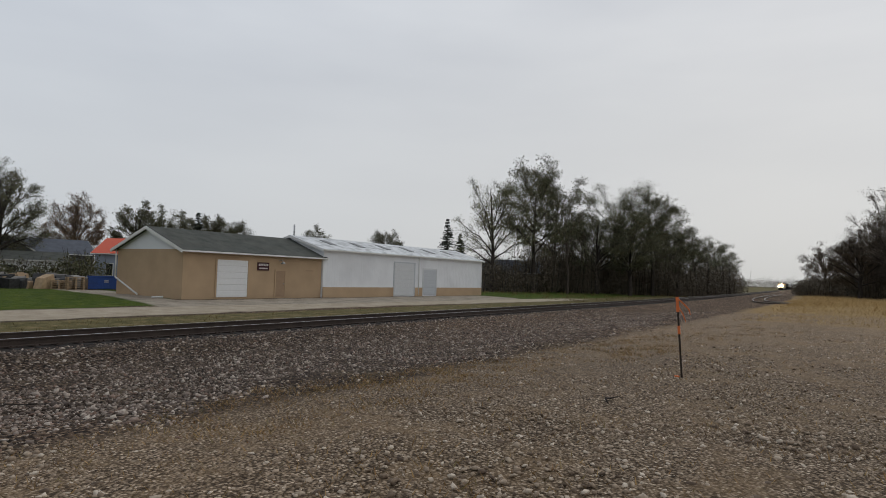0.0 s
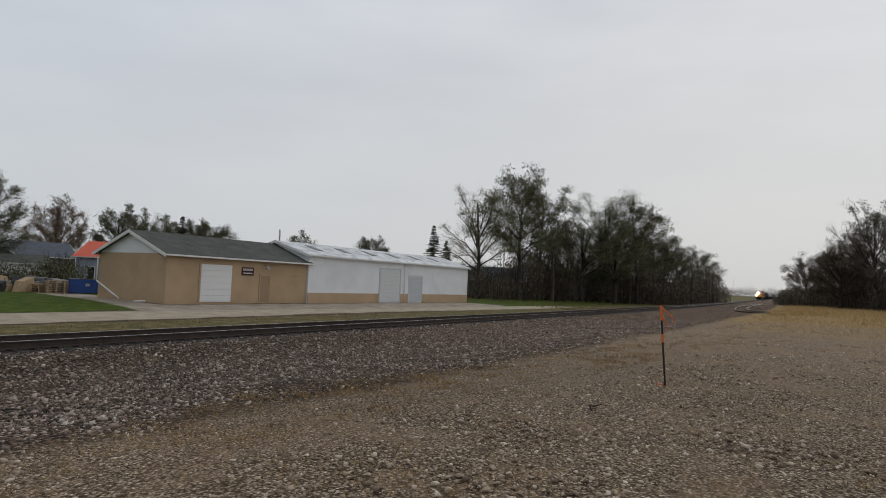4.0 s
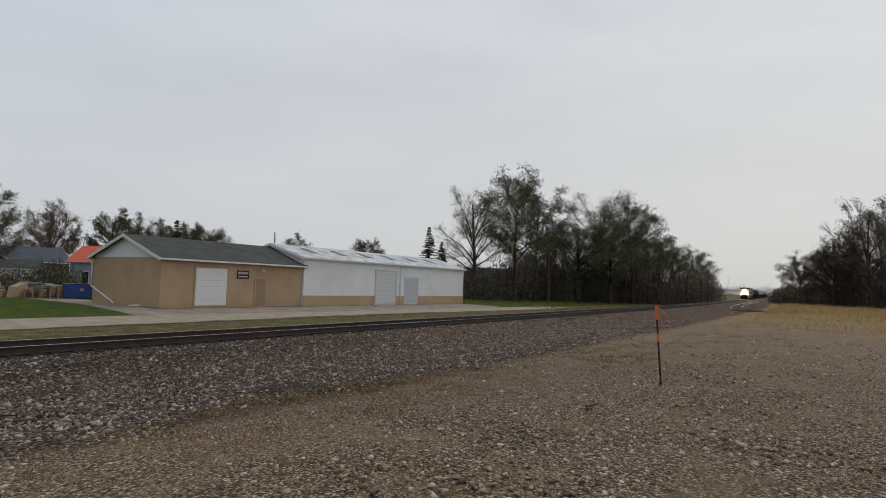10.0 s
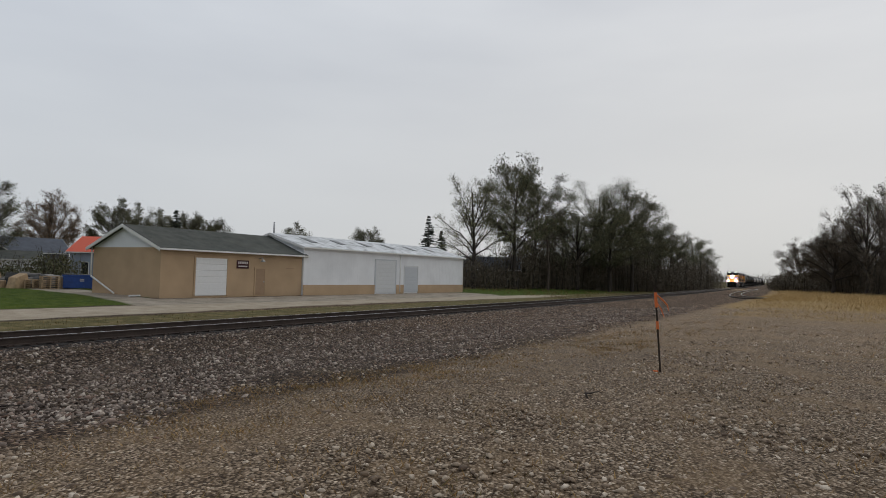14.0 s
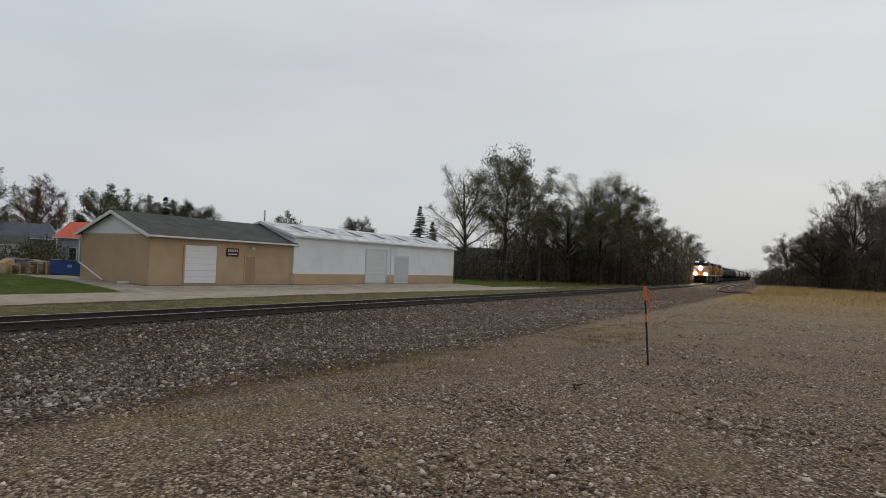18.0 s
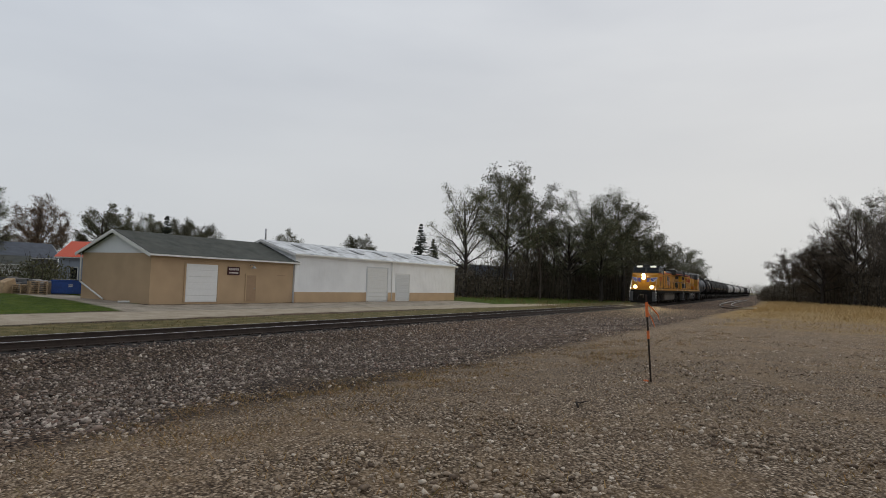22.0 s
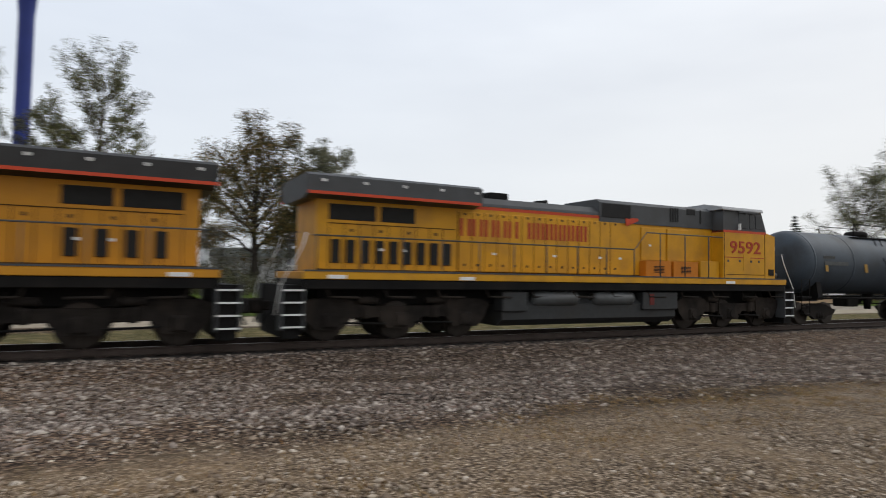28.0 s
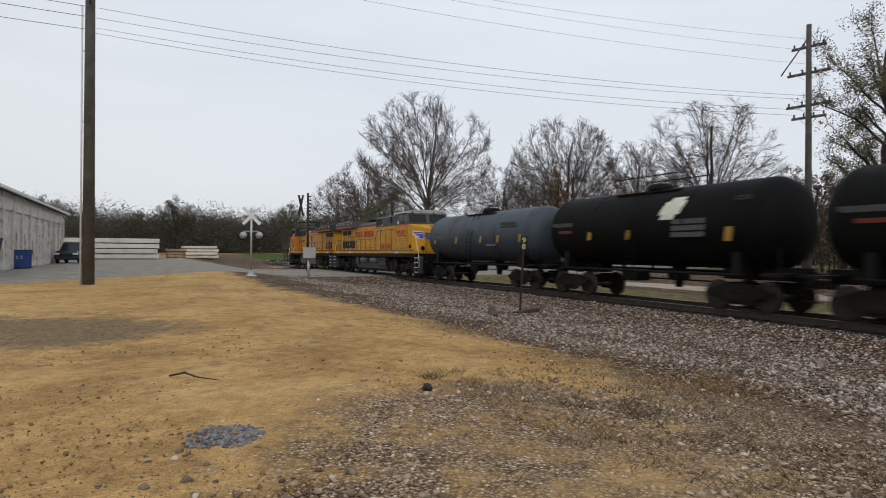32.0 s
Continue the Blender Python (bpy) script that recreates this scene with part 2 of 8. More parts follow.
# ---- the track's line: arc length s, 0 beside the camera, growing towards the oncoming train ----
S0 = -300
_S = np.arange(S0, 1401, 1.0)
_H = np.interp(_S, [-300, -190, -85, 60, 120, 1400], [-80, -72, -33, -33, -29.9, -29.9])
_D = np.stack([-np.sin(np.radians(_H)), np.cos(np.radians(_H))], -1)
_C = np.zeros((len(_S), 2))
_C[-S0] = (-15.31, 8.37)
for _i in range(-S0 + 1, len(_S)):
    _C[_i] = _C[_i - 1] + (_D[_i] + _D[_i - 1]) / 2
for _i in range(-S0 - 1, -1, -1):
    _C[_i] = _C[_i + 1] - (_D[_i] + _D[_i + 1]) / 2


def rail_z(s):
    return float(np.interp(s, [-130, -70, -25, 40, 100, 200, 1400], [0.25, 0.18, 0.40, 0.42, 0.5, 0.45, 0.6]))


def on_track(s, q=0.0, z=0.0):
    """The place at s along the track, q metres to its far side, z above the rail's top."""
    x, y = np.interp(s, _S, _C[:, 0]), np.interp(s, _S, _C[:, 1])
    h = radians(float(np.interp(s, _S, _H)))
    return Vector((x - math.cos(h) * q, y - math.sin(h) * q, rail_z(s) + z))


def polar(az, d, z=0.0):
    """The place at that bearing (degrees to the left of +y) and distance from the camera."""
    a = radians(az)
    return Vector((-math.sin(a) * d, math.cos(a) * d, z))


HEAD = radians(-33)
TD, TN = Vector((-math.sin(HEAD), math.cos(HEAD))), Vector((-math.cos(HEAD), -math.sin(HEAD)))


def sq(x, y):
    """Along and across the straight track: arrays or numbers."""
    dx, dy = x + 15.31, y - 8.37
    return dx * TD.x + dy * TD.y, dx * TN.x + dy * TN.y


def smooth(a, b, x):
    t = np.clip((x - a) / (b - a), 0, 1)
    return t * t * (3 - 2 * t)


def ground_z(x, y):
    """The height of the ground: a ballast bed that falls away from the track, a low rise where the camera stands."""
    x, y = np.asarray(x, float), np.asarray(y, float)
    s = np.clip(sq(x, y)[0], -290, 1300)
    for _ in range(3):
        cx, cy, h = np.interp(s, _S, _C[:, 0]), np.interp(s, _S, _C[:, 1]), np.radians(np.interp(s, _S, _H))
        s = np.clip(s + (x - cx) * -np.sin(h) + (y - cy) * np.cos(h), -299, 1399)
    cx, cy, h = np.interp(s, _S, _C[:, 0]), np.interp(s, _S, _C[:, 1]), np.radians(np.interp(s, _S, _H))
    q = (x - cx) * -np.cos(h) + (y - cy) * -np.sin(h)
    rz = np.interp(s, [-130, -70, -25, 40, 100, 200, 1400], [0.25, 0.18, 0.40, 0.42, 0.5, 0.45, 0.6])
    bed = rz - 0.218
    near_level = np.interp(s, [-140, -40, -10, 400], [0.95, 0.95, 0.6, 0.55])
    near = bed - 0.192 * smooth(-1.6, -3.6, q) + (near_level - bed + 0.192) * smooth(-3.6, -15.0, q)
    far = bed - 0.352 * smooth(1.6, 4.0, q) + (0.25 - bed + 0.352) * smooth(4.0, 24.0, q) + 0.25 * smooth(60, 140, q)
    z = np.where(q < 0, near, far)
    cross = smooth(-70, -63, s) * smooth(-38, -44, s) * smooth(-13, -9, q) * smooth(14, 9, q)
    return z + (np.maximum(z, rz - 0.015) - z) * cross, s, q


TRACK = pose(-15.31, 8.37, 0, 0, 0, 57)  # s along x, q along y


def gz(x, y):
    return float(ground_z(x, y)[0])


def at_sq(s, q, z=None):
    p = TRACK @ Vector((s, q, 0))
    p.z = gz(p.x, p.y) if z is None else z
    return p

# ---- ground ----
def ground_material():
    mat = bpy.data.materials.new("ground_cover")
    mat.use_nodes = True
    n, l = mat.node_tree.nodes, mat.node_tree.links
    b = n["Principled BSDF"]
    co = n.new("ShaderNodeTexCoord")
    def tex(s, detail=5.0, rough=0.55):
        t = n.new("ShaderNodeTexNoise")
        t.inputs["Scale"].default_value, t.inputs["Detail"].default_value, t.inputs["Roughness"].default_value = s, detail, rough
        l.new(co.outputs["Object"], t.inputs["Vector"])
        return t.outputs["Fac"]
    def ramp(s, *stops):
        r = n.new("ShaderNodeValToRGB")
        while len(r.color_ramp.elements) < len(stops):
            r.color_ramp.elements.new(0.5)
        for e, (p, c) in zip(r.color_ramp.elements, stops):
            e.position, e.color = p, (*c, 1)
        l.new(s, r.inputs["Fac"])
        return r.outputs["Color"]
    def mix(f, a, c, kind="MIX"):
        x = n.new("ShaderNodeMix")
        x.data_type, x.blend_type = "RGBA", kind
        for k, s in ((0, f), (6, a), (7, c)):
            if hasattr(s, "links"):
                l.new(s, x.inputs[k])
            else:
                x.inputs[k].default_value = s
        return x.outputs[2]
    def math_(op, a, c):
        x = n.new("ShaderNodeMath")
        x.operation = op
        for k, s in ((0, a), (1, c)):
            if hasattr(s, "links"):
                l.new(s, x.inputs[k])
            else:
                x.inputs[k].default_value = s
        return x.outputs[0]
    def mask(name, grain=0.55, s=1.7, soft=0.16):
        a = n.new("ShaderNodeAttribute")
        a.attribute_name = name
        t = math_("ADD", math_("MULTIPLY", tex(s, 7.0, 0.68), grain), a.outputs["Fac"])
        return ramp(t, (0.5 + grain / 2 - soft, (0, 0, 0)), (0.5 + grain / 2 + soft, (1, 1, 1)))
    def warped(s, amount, rnd=1.0):
        w = n.new("ShaderNodeVectorMath")
        w.operation = "MULTIPLY_ADD"
        d = n.new("ShaderNodeTexNoise")
        d.inputs["Scale"].default_value = s * 0.8
        l.new(co.outputs["Object"], d.inputs["Vector"])
        l.new(d.outputs["Color"], w.inputs[0])
        w.inputs[1].default_value = (amount, amount, amount)
        l.new(co.outputs["Object"], w.inputs[2])
        t = n.new("ShaderNodeTexVoronoi")
        t.inputs["Scale"].default_value, t.inputs["Randomness"].default_value = s, rnd
        l.new(w.outputs["Vector"], t.inputs["Vector"])
        return t
    v1, v2 = warped(17.0, 0.05), warped(34.0, 0.02)
    sep, sep2 = n.new("ShaderNodeSeparateColor"), n.new("ShaderNodeSeparateColor")
    l.new(v1.outputs["Color"], sep.inputs["Color"])
    l.new(v2.outputs["Color"], sep2.inputs["Color"])
    stone = ramp(sep.outputs[0], (0.0, (0.045, 0.033, 0.027)), (0.4, (0.125, 0.091, 0.067)), (0.75, (0.215, 0.16, 0.121)), (0.93, (0.31, 0.242, 0.188)), (1.0, (0.52, 0.44, 0.36)))
    # darker towards cell edges: shade between stones painted into the colour
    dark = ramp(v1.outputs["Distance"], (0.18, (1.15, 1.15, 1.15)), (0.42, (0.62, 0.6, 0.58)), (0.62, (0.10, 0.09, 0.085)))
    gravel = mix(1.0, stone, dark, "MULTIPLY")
    gravel = mix(1.0, gravel, ramp(tex(0.35), (0.3, (0.76, 0.72, 0.69)), (0.7, (1.2, 1.14, 1.08))), "MULTIPLY")
    # a paler mix at low s and again beyond s = 12
    paler = n.new("ShaderNodeAttribute")
    paler.attribute_name = "paler"
    gravel = mix(paler.outputs["Fac"], mix(1.0, gravel, (0.76, 0.75, 0.72, 1), "MULTIPLY"), mix(1.0, gravel, (1.42, 1.36, 1.26, 1), "MULTIPLY"))
    gravel = mix(ramp(tex(0.8, 7.0, 0.7), (0.54, (0, 0, 0)), (0.66, (0.5, 0.5, 0.5))), gravel, (0.13, 0.098, 0.058, 1))
    dirt = ramp(tex(0.5, 8.0, 0.6), (0.3, (0.335, 0.197, 0.076)), (0.5, (0.485, 0.303, 0.117)), (0.7, (0.57, 0.38, 0.16)))
    dirt = mix(1.0, dirt, ramp(tex(38.0, 7.0, 0.8), (0.32, (0.42, 0.39, 0.36)), (0.5, (1.0, 1.0, 1.0)), (0.7, (1.22, 1.22, 1.22))), "MULTIPLY")
    dirt = mix(1.0, dirt, ramp(tex(4.0, 7.0, 0.7), (0.35, (0.72, 0.70, 0.68)), (0.6, (1.08, 1.08, 1.08))), "MULTIPLY")
    dirt = mix(ramp(tex(1.7, 9.0, 0.78), (0.58, (0, 0, 0)), (0.7, (0.55, 0.55, 0.55))), dirt, (0.20, 0.135, 0.07, 1))
    dirt = mix(mask("rut", 1.0, 2.6, 0.26), dirt, mix(1.0, (0.215, 0.152, 0.085, 1), ramp(tex(9.0, 8.0, 0.75), (0.35, (0.55, 0.55, 0.55)), (0.65, (1.3, 1.3, 1.3))), "MULTIPLY"))
    dry = ramp(tex(5.0, 8.0, 0.75), (0.3, (0.075, 0.046, 0.016)), (0.5, (0.225, 0.122, 0.034)), (0.7, (0.42, 0.25, 0.075)))
    dry = mix(ramp(tex(0.8, 6.0, 0.65), (0.5, (0, 0, 0)), (0.66, (0.4, 0.4, 0.4))), dry, (0.085, 0.074, 0.031, 1))
    dry = mix(1.0, dry, ramp(tex(55.0, 3.0), (0.3, (0.55, 0.55, 0.55)), (0.7, (1.25, 1.25, 1.25))), "MULTIPLY")
    lawn = ramp(tex(1.4, 8.0, 0.68), (0.32, (0.026, 0.046, 0.003)), (0.5, (0.050, 0.080, 0.005)), (0.62, (0.078, 0.102, 0.010)), (0.75, (0.115, 0.10, 0.03)))
    road = ramp(tex(0.9, 9.0, 0.68), (0.3, (0.27, 0.225, 0.165)), (0.5, (0.37, 0.315, 0.24)), (0.7, (0.46, 0.40, 0.31)))
    tar = ramp(tex(1.1, 7.0), (0.3, (0.20, 0.185, 0.16)), (0.7, (0.33, 0.305, 0.26)))
    tar = mix(1.0, tar, ramp(tex(70.0, 2.0), (0.3, (0.8, 0.8, 0.8)), (0.7, (1.1, 1.1, 1.1))), "MULTIPLY")
    apron = ramp(tex(0.7, 8.0, 0.65), (0.3, (0.21, 0.18, 0.14)), (0.5, (0.33, 0.29, 0.235)), (0.7, (0.43, 0.38, 0.31)))
    apron = mix(1.0, apron, ramp(tex(14.0, 6.0, 0.7), (0.3, (0.72, 0.71, 0.7)), (0.65, (1.12, 1.12, 1.12))), "MULTIPLY")
    straw = ramp(tex(2.2, 8.0, 0.72), (0.3, (0.15, 0.095, 0.04)), (0.5, (0.30, 0.20, 0.085)), (0.7, (0.44, 0.315, 0.15)))
    straw = mix(1.0, straw, ramp(tex(45.0, 3.0), (0.3, (0.6, 0.6, 0.6)), (0.7, (1.2, 1.2, 1.2))), "MULTIPLY")
    verge = ramp(tex(1.6, 9.0, 0.72), (0.3, (0.05, 0.056, 0.018)), (0.5, (0.125, 0.105, 0.042)), (0.68, (0.24, 0.185, 0.092)))
    verge = mix(1.0, verge, ramp(tex(30.0, 4.0), (0.3, (0.6, 0.6, 0.6)), (0.7, (1.25, 1.25, 1.25))), "MULTIPLY")
    # finer yard stones, the shade in their crevices multiplied into the colour
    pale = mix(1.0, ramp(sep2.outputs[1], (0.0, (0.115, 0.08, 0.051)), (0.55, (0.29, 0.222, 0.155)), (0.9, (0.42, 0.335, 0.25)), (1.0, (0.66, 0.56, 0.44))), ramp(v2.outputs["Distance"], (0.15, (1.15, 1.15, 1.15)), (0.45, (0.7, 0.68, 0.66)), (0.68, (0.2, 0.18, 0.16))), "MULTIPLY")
    pale = mix(ramp(tex(0.9, 8.0, 0.7), (0.48, (0, 0, 0)), (0.64, (0.5, 0.5, 0.5))), pale, mix(1.0, (0.245, 0.172, 0.103, 1), ramp(tex(30.0, 6.0, 0.75), (0.32, (0.5, 0.48, 0.45)), (0.62, (1.25, 1.25, 1.25))), "MULTIPLY"))
    pale = mix(paler.outputs["Fac"], pale, mix(1.0, pale, (1.3, 1.27, 1.22, 1), "MULTIPLY"))
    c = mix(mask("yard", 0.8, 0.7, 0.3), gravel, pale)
    c = mix(mask("dry", 1.5, 1.7, 0.2), c, dry)
    c = mix(mask("straw", 0.9, 0.8, 0.25), c, straw)
    c = mix(mask("verge", 0.6, 1.2, 0.2), c, verge)
    c = mix(mask("oil", 0.3, 3.0, 0.12), c, (0.035, 0.03, 0.027, 1))
    c = mix(mask("dirt", 0.95, 1.3, 0.22), c, dirt)
    c = mix(mask("lawn", 0.35, 0.8, 0.1), c, lawn)
    c = mix(mask("road", 0.35, 0.6, 0.12), c, road)
    c = mix(mask("apron", 0.5, 0.8, 0.16), c, apron)
    c = mix(mask("tar", 0.2, 0.6, 0.06), c, tar)
    l.new(c, b.inputs["Base Color"])
    b.inputs["Roughness"].default_value = 0.95
    b.inputs["Specular IOR Level"].default_value = 0.15
    h = n.new("ShaderNodeBump")
    h.inputs["Strength"].default_value, h.inputs["Distance"].default_value = 0.85, 0.045
    l.new(math_("SUBTRACT", math_("MULTIPLY", tex(18.0, 5.0, 0.65), 0.7), math_("ADD", math_("MULTIPLY", v1.outputs["Distance"], 0.6), math_("MULTIPLY", v2.outputs["Distance"], 0.35))), h.inputs["Height"])
    l.new(h.outputs["Normal"], b.inputs["Normal"])
    return mat


def poly_mask(s, q, poly, soft):
    """How far inside a polygon in (s, q): 1 inside, 0 outside, soft metres of edge."""
    inside = np.zeros(s.shape, bool)
    dist = np.full(s.shape, 1e9)
    for (ax, ay), (bx, by) in zip(poly, poly[1:] + poly[:1]):
        cross = (ay > q) != (by > q)
        with np.errstate(divide="ignore", invalid="ignore"):
            hit = s < (bx - ax) * (q - ay) / (by - ay if by != ay else 1e-9) + ax
        inside ^= cross & hit
        dx, dy = bx - ax, by - ay
        t = np.clip(((s - ax) * dx + (q - ay) * dy) / (dx * dx + dy * dy + 1e-9), 0, 1)
        dist = np.minimum(dist, np.hypot(s - ax - t * dx, q - ay - t * dy))
    return np.clip(0.5 + np.where(inside, dist, -dist) / (2 * soft), 0, 1)


DIRT = [(-60, -24), (-41, -13.5), (-25, -13.2), (-14.5, -11.6), (-9, -11.3), (-6.4, -11.4), (-4.9, -12.2), (-6.0, -13.6), (-5.6, -15.6), (-4.4, -16.4), (-2.6, -17.6), (-1.5, -22), (0, -40), (-30, -40), (-60, -30)]
LAWN = [(-2, 15.5), (6.5, 14.6), (13.3, 14.4), (22.3, 14.8), (26.0, 20), (27.0, 27.0), (29.5, 33), (30, 52), (-2, 60)]
LAWN_EAST = [(39, 14.2), (48, 13.6), (49, 17.8), (39, 17.8)]
LAWN_SIDE = [(58, 11.5), (120, 9.5), (120, 24), (63, 24)]
ROAD = [(-60, 11.8), (-2, 11.4), (8, 9.9), (19, 10.2), (37, 10.6), (75, 8.6), (75, 11.4), (50, 13.4), (37, 14.0), (20, 14.3), (-60, 14.2)]
APRON = [(21.5, 14.2), (39, 13.2), (63, 12.6), (63, 18), (34, 18), (25, 18), (28, 32), (31, 45), (26.5, 45), (24, 26)]
TAR = [(-42, -60), (-43, -9), (-43, 12), (-60, 60), (-76, 60), (-66, 12), (-67, -9), (-72, -22.5), (-110, -22.5), (-110, -60)]
TAR_LOT = [(-43, -9.5), (-28, -22), (-28, -26), (-110, -26), (-110, -14), (-67, -9)]


def dry_band(s, q):
    """The strip of dry grass between the ballast and the yard."""
    up = np.interp(s, [4, 8.4, 13, 18, 31, 60], [-10.8, -9.2, -10.3, -11.0, -12.4, -12.4])
    lo = np.interp(s, [4, 8.6, 10.8, 15.8, 21.5, 40], [-12.0, -12.6, -13.0, -13.5, -14.4, -17.0])
    return smooth(0.2, -0.5, q - up) * smooth(-0.5, 0.4, q - lo) * smooth(4, 6.5, s)


# wheel ruts in the dirt: a worn hollow and the curving tracks of tyres
HOLLOW = [(-15.9, -20.6), (-13.8, -21.0), (-10.6, -19.6), (-11.0, -17.9), (-12.2, -16.4), (-13.6, -16.6), (-14.6, -17.8)]
TYRES = [[(-8.2, -20.0), (-9.6, -17.6), (-11.4, -15.6), (-14.5, -13.9), (-22, -12.6)], [(-9.8, -20.6), (-11.0, -18.6), (-12.9, -16.6), (-16.0, -14.9), (-24, -13.6)],
         [(-17, -20.4), (-15.6, -18.2), (-17.2, -16.4), (-24, -15.0), (-32, -15.2)], [(-6.4, -19.6), (-7.6, -17.2), (-9.2, -15.0), (-12.0, -13.4)],
         [(-20, -21), (-22, -18.5), (-28, -16.8), (-36, -16.4)]]


def line_mask(s, q, line, wide):
    """1 on a polyline in (s, q), falling to 0 at wide metres from it."""
    dist = np.full(s.shape, 1e9)
    for (ax, ay), (bx, by) in zip(line, line[1:]):
        dx, dy = bx - ax, by - ay
        t = np.clip(((s - ax) * dx + (q - ay) * dy) / (dx * dx + dy * dy), 0, 1)
        dist = np.minimum(dist, np.hypot(s - ax - t * dx, q - ay - t * dy))
    return np.clip(1 - dist / wide, 0, 1)


def build_ground():
    def axis(fine, reach):
        near = np.arange(-fine, fine + 0.01, 0.3)
        out, step = [], 0.3
        x = fine
        while x < reach:
            step = min(step * 1.12, 400)
            x += step
            out.append(x)
        return np.concatenate([-np.array(out[::-1]), near, np.array(out)])
    S, Q = axis(40.2, 4000), axis(30, 4000)
    gs, gq = np.meshgrid(S, Q, indexing="ij")
    x = -15.31 + gs * TD.x + gq * TN.x
    y = 8.37 + gs * TD.y + gq * TN.y
    z, ts, tq = ground_z(x, y)
    rough = 0.02 * np.sin(x * 1.3 + np.sin(y * 0.9) * 2) * np.cos(y * 1.1 + np.cos(x * 0.7)) * smooth(2.5, 5, np.abs(tq))
    rut = np.maximum.reduce([poly_mask(gs, gq, HOLLOW, 1.3) * 0.72] + [line_mask(gs, gq, line, 0.45) * 0.38 for line in TYRES])
    z = z + rough * (np.hypot(x, y) < 80) - 0.035 * rut
    z = z + 0.2 * np.exp(-((gs + 35.5) ** 2 + (gq + 20.1) ** 2) / 1.6)  # earth heaped round the near pole
    ns, nq = gs.shape
    v = np.stack([x, y, z], -1).reshape(-1, 3)
    idx = np.arange(ns * nq).reshape(ns, nq)
    f = np.stack([idx[:-1, :-1], idx[1:, :-1], idx[1:, 1:], idx[:-1, 1:]], -1).reshape(-1, 4)
    me = bpy.data.meshes.new("ground")
    me.from_pydata(v.tolist(), [], f.tolist())
    band = dry_band(gs, tq) * 0.8
    band = np.maximum(band, 0.42 * smooth(-10.6, -12.0, tq) * smooth(20, 34, gs) * smooth(-19, -16.5, tq))
    straw = 0.9 * smooth(34, 58, gs) * smooth(-9.0, -12.5, tq) * smooth(260, 160, gs)
    straw = np.maximum(straw, 0.35 * smooth(22, 36, gs) * smooth(-11.5, -14.0, tq))
    band = np.maximum(band, 0.6 * smooth(-8.6, -9.6, tq) * smooth(-12.2, -11.0, tq) * smooth(-14, -10, gs) * smooth(-3, -5, gs))
    band = np.maximum(band, 0.26 * smooth(-12.5, -15, tq) * smooth(-8, -4, gs))
    side = smooth(3.6, 5.0, tq) * smooth(10.2, 9.0, tq) * 0.85
    side = np.maximum(side, smooth(63, 75, gs) * smooth(3.4, 5.0, tq))
    side = np.maximum(side, smooth(30, 45, tq) * 0.6)
    side = np.maximum(side, smooth(-66, -72, gs) * smooth(4, 8, tq) * 0.3)
    band = np.maximum(band, 0.42 * smooth(-13.0, -14.0, tq) * smooth(-16.0, -15.0, tq) * smooth(9, 12, gs) * smooth(19, 16, gs))
    verge = np.where(tq > 0, side, 0)
    dry = np.maximum(np.where(tq < 0, band, 0), smooth(110, 160, np.abs(gs)) * smooth(6, 12, np.abs(tq)))
    masks = {"dry": dry, "paler": np.maximum(smooth(9, -1, gs), smooth(12, 27, gs)), "straw": straw, "verge": verge, "rut": rut, "apron": poly_mask(gs, gq, APRON, 0.6), "yard": smooth(-9.5, -12.5, tq) * smooth(-9, -5, gs), "oil": smooth(1.9, 1.4, np.abs(tq)), "dirt": np.maximum(poly_mask(gs, gq, DIRT, 1.8), 0.36 * smooth(-11.5, -13.5, tq) * smooth(8, 1, gs)),
             "lawn": np.maximum.reduce([poly_mask(gs, gq, LAWN, 0.7), poly_mask(gs, gq, LAWN_EAST, 0.5), poly_mask(gs, gq, LAWN_SIDE, 1.2), 0.75 * smooth(-66, -70, gs) * smooth(4, 6, gq) * smooth(22, 16, gq)]),
             "road": poly_mask(gs, gq, ROAD, 0.8), "tar": np.maximum.reduce([poly_mask(gs, gq, TAR, 0.4), poly_mask(gs, gq, TAR_LOT, 0.6)])}
    for k, a in masks.items():
        at = me.attributes.new(k, "FLOAT", "POINT")
        at.data.foreach_set("value", a.reshape(-1).astype(np.float32))
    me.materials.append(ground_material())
    me.polygons.foreach_set("use_smooth", [True] * len(me.polygons))
    return tagged(new("ground", me), "grey gravel ground with dry grass, tan dirt and a mown lawn", "ground", kind="structure")


build_ground()

# ---- track ----
m_rail = material("rail_steel", (0.06, 0.045, 0.038), 0.7, 0.3, 0.25, 3, 40)
m_head = material("polished_rail_head", (0.62, 0.61, 0.6), 0.3, 0.9, 0.06, 4, 60)
m_tie = material("creosoted_tie", (0.022, 0.018, 0.016), 0.9, 0, 0.35, 3, 30, 0.5, 25, spread=0.35)
m_plate = material("tie_plate", (0.05, 0.035, 0.028), 0.8, 0.4, 0.2)


